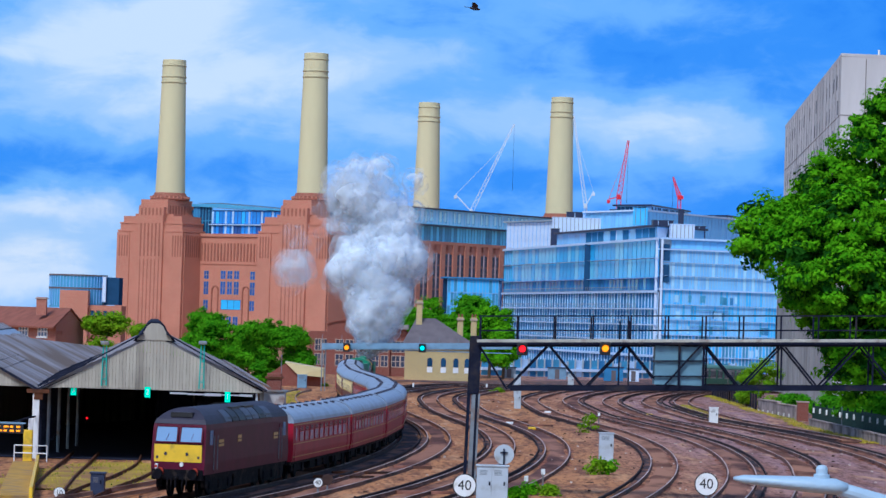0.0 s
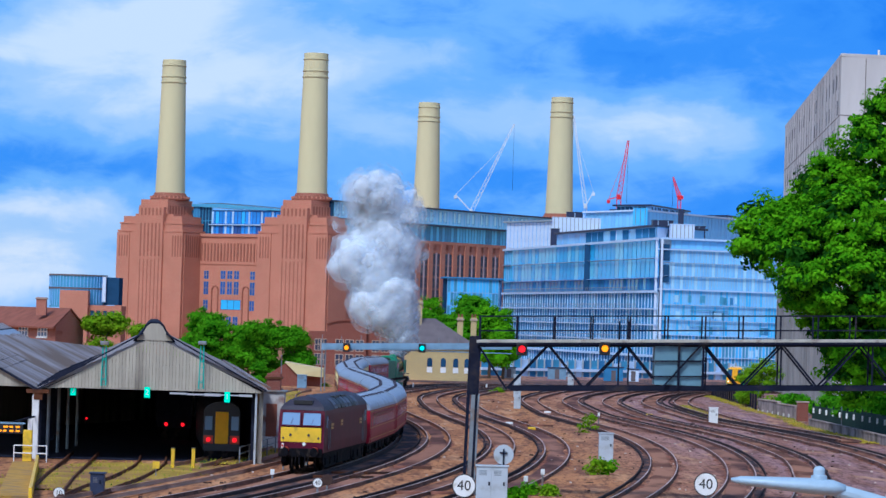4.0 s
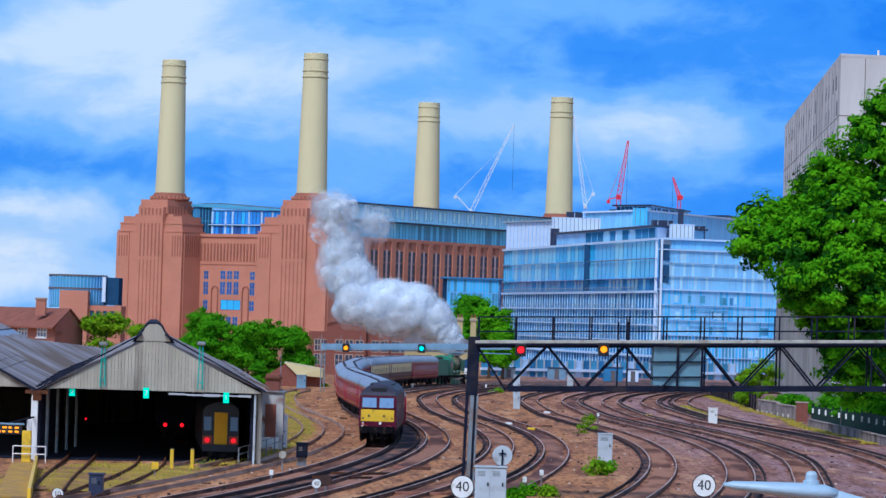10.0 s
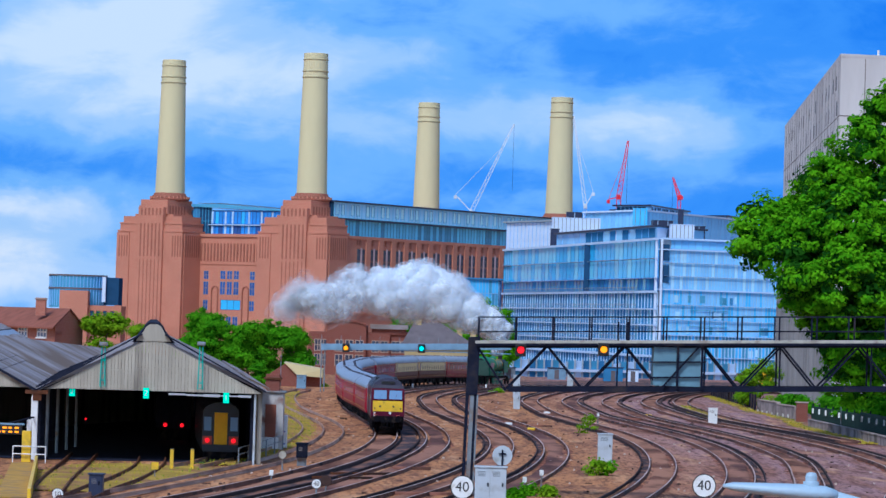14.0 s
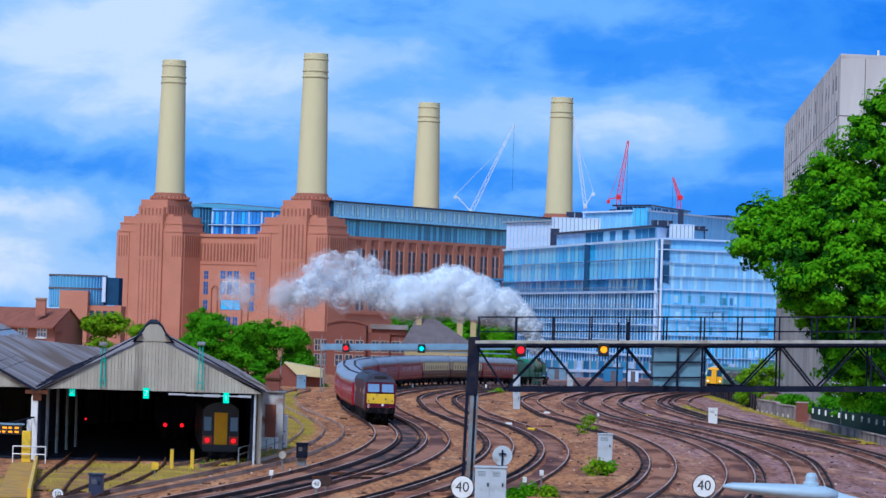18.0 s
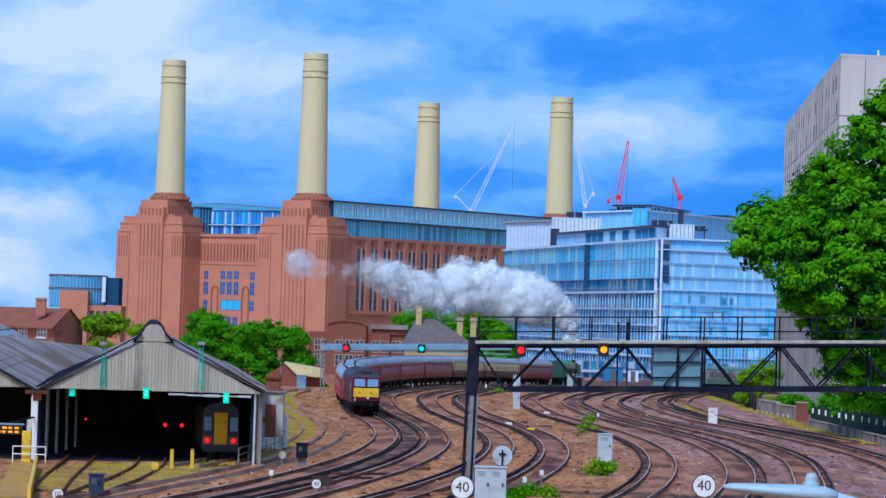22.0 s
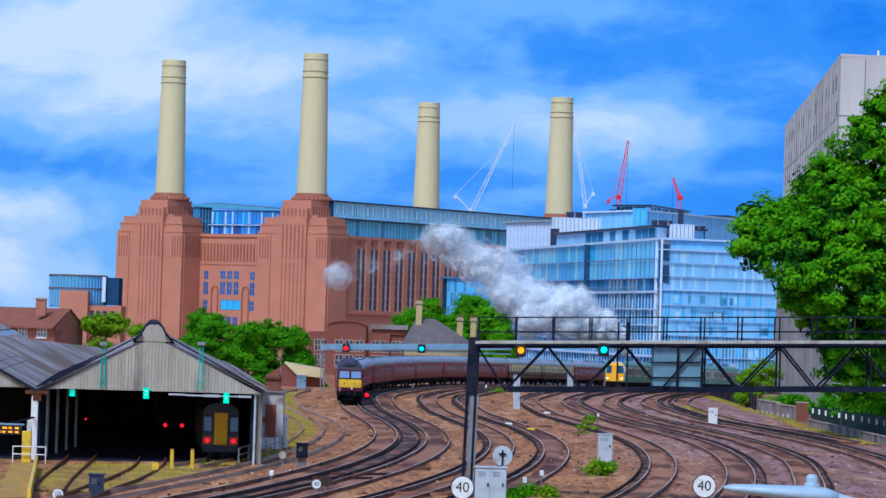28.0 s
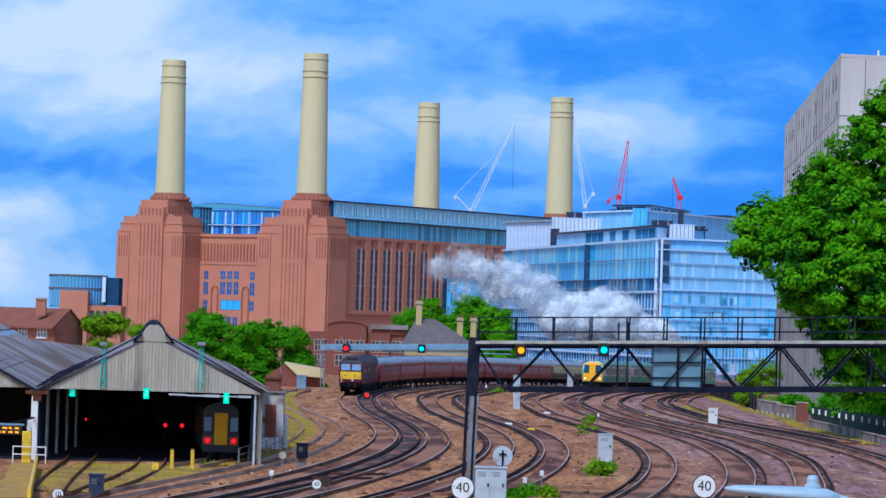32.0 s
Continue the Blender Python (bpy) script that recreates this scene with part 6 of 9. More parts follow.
plane = [o for o in scene.objects if o.name == "tree"][0]
# inner leaves coloured dark to stand for shade in the crown's gaps
leaves("inner_foliage", [(c, tuple(v * 0.75 for v in q)) for c, q in big], 34000, 0.28, LEAF_SHADE, plane, 77)

ROW = ((-34.2, 330, 7.19, 2.43), (-31.67, 335, 6.52, 1.53), (-29.96, 400, 8.13, 3.16), (-26.61, 395, 7.67, 3.46), (-23.2, 390, 6.95, 2.87), (-21.55, 400, 7.84, 3.37), (-17.95, 395, 6.56, 2.49), (-30.87, 392, 5.47, 2.48))
for i, (x, y, top, w) in enumerate(ROW):
    lob = ring_lobes(30 + i, 11, w * 0.75, w * 0.7, top * 0.16, top - w * 0.3, w * 0.5)
    tree(x, y, 0, top * 0.85, lob, 16000, 0.18, (LEAF_LIME if i < 2 else LEAF_DARK), "leafy lime-green street tree behind the shed" if i < 2 else "dense dark-green tree behind the shed", 0.2, 50 + i)

MID = ((-4.6, 560, 12.2, 3.5), (-2.0, 580, 14.6, 4.4), (5.6, 570, 14.4, 4.4), (8.6, 560, 12.9, 3.7), (-6.6, 590, 10.2, 2.6), (10.8, 550, 9.3, 2.6), (2.0, 560, 11.2, 3.6))
for i, (x, y, top, w) in enumerate(MID):
    lob = ring_lobes(130 + i, 11, w * 0.75, w * 0.7, top * 0.3, top - w * 0.35, w * 0.5)
    tree(x, y, -1.8, top * 0.85, lob, 14000, 0.26, LEAF if i % 2 else LEAF_DARK, "green tree beyond the railway houses", 0.3, 150 + i)

SHR = ((32.84, 330, 4.78, 2.32), (30.45, 320, 3.99, 1.24), (-19.56, 352, 2.87, 1.61), (34.6, 283, 2.6, 1.5), (35.3, 273, 2.8, 1.7), (35.9, 263, 3.3, 1.9), (36.0, 253, 3.0, 1.8), (33.9, 303, 1.9, 1.5), (33.2, 312, 1.7, 1.4), (35.6, 294, 2.0, 1.6), (-17.91, 356, 1.94, 0.62))
for i, (x, y, top, w) in enumerate(SHR):
    lob = ring_lobes(230 + i, 8, w * 0.7, w * 0.5, top * 0.25, top - w * 0.3, w * 0.45)
    tree(x, y, 0, top * 0.8, lob, 5000, 0.14, LEAF_LIME if i < 2 else LEAF_DARK, "bushy green shrub by the line", 0.1, 250 + i, "shrub")

# ---- trains ----


def shell(bm, prof, y0, y1, front=None, rear=None, n=2):
    """A vehicle body: a section (x, z) ordered up one side and down the other, run along y; front(z), rear(z): how far the ends lean in."""
    m = len(prof)
    rings = []
    for j in range(n + 1):
        k = j / n
        ring = []
        for x, z in prof:
            a = y0 + (front(z) if front else 0)
            b = y1 - (rear(z) if rear else 0)
            ring.append((x, a + (b - a) * k, z))
        rings.append(ring)
    vs = [[bm.verts.new(p) for p in r] for r in rings]
    for a, b in zip(vs, vs[1:]):
        for i in range(m):
            j = (i + 1) % m
            bm.faces.new((a[i], a[j], b[j], b[i]))
    for end in (vs[0], vs[-1]):
        for i in range(m // 2 - 1):
            bm.faces.new((end[i], end[i + 1], end[m - 2 - i], end[m - 1 - i]))
    bmesh.ops.recalc_face_normals(bm, faces=bm.faces[:])
    return bm


def section(w, z0, z1, top, tumble=0.04, k=7):
    """Half width w, floor z0, cantrail z1, crown top."""
    side = [(w - tumble, z0), (w, z0 + 0.5), (w - 0.02, z1)]
    arc = [(w * math.cos(a) * 0.99, z1 + (top - z1) * math.sin(a)) for a in [math.pi / 2 * i / k for i in range(1, k)]]
    right = side + arc + [(0.06, top)]
    return [(-x, z) for x, z in right] + [(x, z) for x, z in right[::-1]]


def bogie(parent, y, wheels, wb, r, mat_frame=None):
    bm = bm_new()
    for x in (-1.08, 1.08):
        bx(bm, x - 0.09, x + 0.09, y - wb / 2 - 0.7, y + wb / 2 + 0.7, 0.45, 0.78)
        for k in range(wheels):
            yy = y - wb / 2 + wb * k / (wheels - 1)
            bx(bm, x - 0.16, x + 0.16, yy - 0.2, yy + 0.2, 0.32, 0.8)
    bx(bm, -1.05, 1.05, y - 0.35, y + 0.35, 0.5, 0.95)
    bg = part("bogie", bm, mat_frame or BLACK_FRAME, parent)
    for k in range(wheels):
        yy = y - wb / 2 + wb * k / (wheels - 1)
        for x in (-0.75, 0.75):
            w = tube(bm_new(), (x - 0.06, yy, r), (x + 0.06, yy, r), r, r, 20)
            tube(w, (x + (0.06 if x < 0 else -0.1), yy, r), (x + (0.1 if x < 0 else -0.06), yy, r), r + 0.03, r + 0.03, 20)
            part("wheel", w, BLACK_FRAME, bg)


def buffers(parent, y, sign, z=1.05):
    for x in (-0.87, 0.87):
        bm = tube(bm_new(), (x, y, z), (x, y + sign * 0.42, z), 0.13, 0.11, 12)
        tube(bm, (x, y + sign * 0.42, z), (x, y + sign * 0.5, z), 0.25, 0.23, 16)
        part("buffer", bm, BLACK_FRAME, parent)
    bm = bm_new()
    for a, b in (((0, y, 0.95), (0, y + sign * 0.3, 0.8)), ((0, y + sign * 0.3, 0.8), (0, y + sign * 0.32, 0.45))):
        tube(bm, a, b, 0.06, 0.06, 8)
    for x in (-0.45, -0.25, 0.3, 0.5):
        tube(bm, (x, y + sign * 0.05, 0.9), (x, y + sign * 0.22, 0.5), 0.035, 0.035, 6)
        tube(bm, (x, y + sign * 0.22, 0.5), (x, y + sign * 0.1, 0.3), 0.035, 0.035, 6)
    part("coupling", bm, BLACK_FRAME, parent)


def diesel(m):
    d = thing("diesel_locomotive", m, "maroon diesel locomotive with a yellow warning panel", "locomotive")
    h = 9.35
    lean = lambda z: 0.0 if z < 2.35 else (0.28 * (z - 2.35) / 0.85 if z < 3.2 else 0.28 + 1.15 * ((z - 3.2) / 0.72) ** 1.6)
    prof = section(1.36, 1.02, 3.0, 3.92)
    part("body", shell(bm_new(), prof, -h, h, lean, lean, 6), MAROON, d, "dark maroon body")
    roof = [(x * 1.006, z + 0.014) for x, z in prof if z > 3.05]
    ahead = lambda z: lean(z - 0.014) - 0.03
    part("roof", shell(bm_new(), roof, -h, h, ahead, ahead, 6), LOCO_ROOF, d, "dark grey roof")
    for s in (-1, 1):
        y = s * h
        part("warning_panel", (lambda b: b)(soft_box(-1.2, 1.2, min(y, y + s * 0.02), max(y, y + s * 0.02), 1.56, 2.32, 0.008, 1)), YELLOW, d, "yellow warning panel")
        for x in (-0.62, 0.62):
            bm = bm_new()
            zz = [2.45, 3.08]
            pts = []
            for yy in (0.0, 0.03):
                pts.append([(x - 0.52, y - s * (lean(zz[0]) - yy), zz[0]), (x + 0.52, y - s * (lean(zz[0]) - yy), zz[0]), (x + 0.5, y - s * (lean(zz[1]) - yy), zz[1]), (x - 0.5, y - s * (lean(zz[1]) - yy), zz[1])])
            loft(bm, pts)
            part("windscreen", bm, CAB_GLASS, d, "pale reflecting windscreen")
            bm = bm_new()
            strut(bm, (x - 0.54, y - s * (lean(3.11) - 0.04), 3.11), (x + 0.54, y - s * (lean(3.11) - 0.04), 3.11), 0.05)
            strut(bm, (x - 0.54, y - s * (lean(2.42) - 0.04), 2.42), (x + 0.54, y - s * (lean(2.42) - 0.04), 2.42), 0.05)
            for q in (-0.55, 0.55):
                strut(bm, (x + q, y - s * (lean(2.42) - 0.04), 2.42), (x + q, y - s * (lean(3.11) - 0.04), 3.11), 0.06)
            strut(bm, (x, y - s * (lean(2.5) - 0.06), 2.5), (x + 0.12, y - s * (lean(2.8) - 0.06), 2.8), 0.012)
            part("windscreen_frame", bm, MAROON, d)
        for x, z in ((-0.62, 1.92), (0.46, 1.92), (-1.04, 1.76), (1.04, 1.78)):
            part("marker_light", tube(bm_new(), (x, y, z), (x, y + s * 0.06, z), 0.06 if abs(x) > 1 else 0.075, None, 12), LOCO_ROOF, d)
        part("headcode_disc", tube(bm_new(), (0.2, y, 1.46), (0.2, y + s * 0.05, 1.46), 0.1, None, 16), WHITE, d, "white disc")
        bm = soft_box(-1.12, -0.98, min(y, y + s * 0.14), max(y, y + s * 0.14), 1.2, 1.48, 0.03)
        part("tail_lamp", bm, WHITE, d, "white oil tail lamp")
        part("tail_lens", tube(bm_new(), (-1.05, y + s * 0.16, 1.36), (-1.05, y + s * 0.18, 1.36), 0.06, None, 10), ORANGE_RED, d)
        part("buffer_beam", soft_box(-1.3, 1.3, min(y - s * 0.1, y + s * 0.06), max(y - s * 0.1, y + s * 0.06), 0.78, 1.24, 0.03), BLACK_FRAME, d)
        buffers(d, y + s * 0.04, s)
        for x in (-0.87, 0.87):
            part("buffer_shroud", tube(bm_new(), (x, y, 1.12), (x, y + s * 0.22, 1.12), 0.2, 0.18, 12), ORANGE_RED, d)
        bm = bm_new()
        bx(bm, -0.55, 0.55, min(y - s * 0.45, y - s * 1.15), max(y - s * 0.45, y - s * 1.15), 3.52, 3.72)
        part("roof_vent", bm, BLACK, d)
        for x in (-1.37, 1.37):
            bm = bm_new()
            bx(bm, x - 0.012, x + 0.012, min(y - s * 0.9, y - s * 1.5), max(y - s * 0.9, y - s * 1.5), 2.3, 2.95)
            part("cab_window", bm, CAB_GLASS, d)
            for q in (1.75, 2.45):
                bm = bm_new()
                strut(bm, (x * 1.01, y - s * q, 1.2), (x * 1.01, y - s * q, 2.7), 0.035)
                part("door_handrail", bm, GREY_STEEL, d)
            bm = bm_new()
            bx(bm, x - 0.006, x + 0.006, min(y - s * 1.8, y - s * 2.4), max(y - s * 1.8, y - s * 2.4), 1.1, 2.9)
            part("cab_door", bm, MAROON, d)
    for x in (-1.372, 1.372):
        s = 1 if x > 0 else -1
        for a, b, z0, z1 in ((-6.6, -5.6, 2.2, 2.5), (5.6, 6.6, 2.2, 2.5), (-2.6, -1.8, 2.3, 2.6)):
            bm = bm_new()
            bx(bm, x - 0.01, x + 0.01, a, b, z0, z0 + 0.11)
            bx(bm, x - 0.01, x + 0.01, a, b, z0 + 0.16, z1)
            part("nameplate", bm, GOLD_LINE, d, "small gold lettering plate, unreadable")
        for a in (-4.6, -3.3, -1.0, 0.3, 2.0, 4.0):
            bm = bm_new()
            bx(bm, x * 0.93 - 0.02, x * 0.93 + 0.02, a, a + 0.95, 3.12, 3.42)
            part("cantrail_grille", bm, BLACK, d)
    band = [(x, z) for x, z in prof if x > 0 and 3.2 < z < 3.75]
    for side in (-1, 1):
        for k in range(7):
            a = -5.2 + 1.5 * k
            bm = bm_new()
            loft(bm, [[(side * x * 1.015, y, z + 0.02) for x, z in band] + [(side * x * 1.035, y, z + 0.06) for x, z in band[::-1]] for y in (a, a + 1.3)])
            bmesh.ops.recalc_face_normals(bm, faces=bm.faces[:])
            part("roof_panel", bm, ROOF_SHOULDER if k not in (1, 2, 5) else BLACK, d)
    for a, b in ((-2.2, -0.4), (0.6, 2.6)):
        bm = bm_new()
        bx(bm, -0.9, 0.9, a, b, 3.72, 3.86)
        part("fan_grille", bm, BLACK, d)
    for y in (-5.9, 5.9):
        bogie(d, y, 3, 3.9, 0.57)
        for x in (-1.2, 1.2):
            bm = prism_x(bm_new(), [(y - 2.75, 0.5), (y - 2.3, 0.22), (y + 2.3, 0.22), (y + 2.75, 0.5), (y + 2.75, 0.92), (y - 2.75, 0.92)], x - 0.05, x + 0.05)
            part("bogie_side", bm, BLACK_FRAME, d)
            for q in (-1.95, 0.0, 1.95):
                part("axle_box", soft_box(x - 0.12, x + 0.12, y + q - 0.22, y + q + 0.22, 0.35, 0.75, 0.04, 1), BLACK_FRAME, d)
    bm = bm_new()
    bx(bm, -1.25, 1.25, -2.7, 2.7, 0.28, 1.02)
    bx(bm, -1.3, 1.3, -8.9, 8.9, 0.86, 1.03)
    part("fuel_tank", bm, BLACK_FRAME, d)
    return d


def coach(m, upper, lower, label):
    c = thing("passenger_coach", m, label, "railway coach", "coaches of the steam train")
    L = 9.75
    prof = section(1.40, 0.98, 3.0, 3.8, 0.08)
    part("body", shell(bm_new(), [p for p in prof], -L, L, None, None, 8), lower, c)
    roof = [(x * 1.012, z + 0.012) for x, z in prof if z > 2.98]
    part("roof", shell(bm_new(), roof, -L - 0.02, L + 0.02, None, None, 8), COACH_ROOF, c, "pale grey-blue roof")
    for x in (-1.405, 1.405):
        s = 1 if x > 0 else -1
        if upper is not lower:
            bm = bm_new()
            bx(bm, min(x, x - s * 0.03), max(x, x + s * 0.006), -L, L, 1.95, 2.96)
            part("upper_panel", bm, upper, c, "cream upper panels")
        for z in (1.22, 1.9, 2.9):
            bm = bm_new()
            bx(bm, x - 0.016, x + 0.016, -L, L, z, z + 0.035)
            part("lining", bm, GOLD_LINE, c)
        k = -7.9
        while k < 8.0:
            bm = bm_new()
            bx(bm, x - 0.018, x + 0.018, k, k + 1.15, 2.02, 2.82)
            w = part("window_frame", bm, upper, c)
            bm = bm_new()
            inset = 0.08 if upper is lower else 0.3
            bx(bm, x - 0.022, x + 0.022, k + inset, k + 1.15 - inset, 2.04, 2.52)
            part("pane", bm, COACH_GLASS if upper is lower else BLIND, w)
            for q in (0.12, 0.66):
                bm = bm_new()
                bx(bm, x - 0.022, x + 0.022, k + q, k + q + 0.36, 2.57, 2.79)
                part("vent_pane", bm, WINDOW if upper is lower else COACH_CREAM, w)
            k += 1.62
        for a in (-9.3, 8.6):
            bm = bm_new()
            bx(bm, x - 0.014, x + 0.014, a, a + 0.62, 1.05, 2.9)
            dr = part("door", bm, lower, c)
            bm = bm_new()
            bx(bm, x - 0.022, x + 0.022, a + 0.1, a + 0.52, 2.1, 2.75)
            part("door_pane", bm, COACH_GLASS, dr)
    for s in (-1, 1):
        bm = bm_new()
        bx(bm, -0.5, 0.5, min(s * L, s * (L + 0.3)), max(s * L, s * (L + 0.3)), 1.0, 3.1)
        part("gangway", bm, BLACK_FRAME, c)
        bogie(c, s * 6.9, 2, 2.6, 0.46)
    bm = bm_new()
    bx(bm, -1.25, 1.25, -L, L, 0.82, 0.99)
    for a in (-3.0, -0.6, 1.6):
        for x in (-0.9, 0.9):
            bx(bm, x - 0.3, x + 0.3, a, a + 1.5, 0.4, 0.85)
    part("underframe", bm, BLACK_FRAME, c)
    for k in range(8):
        for x in (-0.55, 0.55):
            part("roof_vent", soft_box(x - 0.13, x + 0.13, -8.2 + 2.3 * k - 0.15, -8.2 + 2.3 * k + 0.15, 3.6, 3.83, 0.04, 1), LOCO_ROOF, c)
    return c


def steam_engine(m):
    e = thing("steam_locomotive", m, "green steam locomotive with a black smokebox and tender", "steam locomotive")
    # tender at the back, boiler ahead; front is +y
    part("tender_body", soft_box(-1.3, 1.3, -10.2, -3.6, 1.2, 3.3, 0.06), LOCO_GREEN, e)
    bm = bm_new()
    for i in range(14):
        bx(bm, -1.0 + 0.1 * (i % 3), 0.9 - 0.12 * (i % 2), -9.6 + i * 0.35, -9.3 + i * 0.35, 3.2, 3.45 + 0.06 * (i % 4))
    part("coal", bm, BLACK, e)
    bm = bm_new()
    bx(bm, -1.25, 1.25, -10.3, 9.2, 0.95, 1.22)
    part("frame", bm, BLACK_FRAME, e)
    cab = shell(bm_new(), section(1.35, 1.25, 3.1, 3.85), -3.2, -0.9, None, None, 2)
    part("cab", cab, LOCO_GREEN, e)
    for x in (-1.37, 1.37):
        bm = bm_new()
        bx(bm, x - 0.01, x + 0.01, -2.8, -1.3, 2.35, 3.0)
        part("cab_window", bm, COACH_GLASS, e)
    bm = tube(bm_new(), (0, -0.9, 2.75), (0, 6.2, 2.7), 0.95, 0.86, 24)
    part("boiler", bm, LOCO_GREEN, e, "lined green boiler", True)
    bm = bm_new()
    for y in (0.8, 2.4, 4.0, 5.6):
        tube(bm, (0, y, 2.73), (0, y + 0.08, 2.73), 0.97 - 0.012 * y, None, 24)
    part("boiler_band", bm, GOLD_LINE, e)
    bm = tube(bm_new(), (0, 6.2, 2.7), (0, 8.4, 2.7), 0.92, 0.92, 24)
    tube(bm, (0, 8.4, 2.7), (0, 8.6, 2.7), 0.8, 0.55, 24)
    part("smokebox", bm, BLACK, e)
    bm = lathe(bm_new(), [(0.34, 3.45), (0.3, 3.7), (0.3, 4.0), (0.37, 4.08)], 18)
    bm.transform(Matrix.Translation((0, 7.5, 0)))
    part("chimney", bm, BLACK, e)
    bm = lathe(bm_new(), [(0.5, 3.4), (0.45, 3.75), (0.25, 3.92), (0.05, 3.95)], 18)
    bm.transform(Matrix.Translation((0, 3.4, 0)))
    part("dome", bm, LOCO_GREEN, e, "", True)
    for x in (-1.05, 1.05):
        for y, r in ((0.2, 0.95), (2.25, 0.95), (4.3, 0.95), (6.7, 0.48), (8.3, 0.48), (-4.6, 0.6), (-6.6, 0.6), (-9.0, 0.6)):
            bm = tube(bm_new(), (x - 0.07, y, r), (x + 0.07, y, r), r, r, 24)
            part("wheel", bm, LOCO_GREEN if r > 0.9 else BLACK_FRAME, e)
        part("cylinder", tube(bm_new(), (x * 1.08, 6.6, 0.95), (x * 1.08, 7.9, 0.95), 0.38, None, 16), BLACK, e)
        bm = bm_new()
        strut(bm, (x * 1.16, 0.2, 0.7), (x * 1.16, 4.3, 0.7), 0.1, 0.16)
        strut(bm, (x * 1.18, 2.2, 0.72), (x * 1.1, 6.6, 0.95), 0.09, 0.13)
        part("coupling_rod", bm, STEEL, e)
        bm = bm_new()
        bx(bm, x - 0.3, x + 0.3, -0.9, 8.6, 1.55, 1.62)
        part("running_board", bm, BLACK, e)
        bm = bm_new()
        bx(bm, x * 0.98 - 0.02, x * 0.98 + 0.02, 6.0, 8.2, 1.7, 3.3)
        part("smoke_deflector", bm, LOCO_GREEN, e)
    part("buffer_beam", soft_box(-1.3, 1.3, 8.9, 9.1, 0.8, 1.25, 0.02), ORANGE_RED, e)
    buffers(e, 9.1, 1)
    part("headlamp", soft_box(-0.15, 0.15, 8.7, 9.0, 1.3, 1.65, 0.05), WHITE, e)
    return e


CAB_GLASS = glass_mat("cab_glass", (0.13, 0.23, 0.38), 0.15)
BLIND = mat("saloon_window", (0.24, 0.15, 0.07), 0.5, var=0.35, scale=1.2, fine=4.0, bump=0.0)
COACH_GLASS = glass_mat("coach_glass", (0.28, 0.22, 0.31), 0.12, 0.8, 1.5)


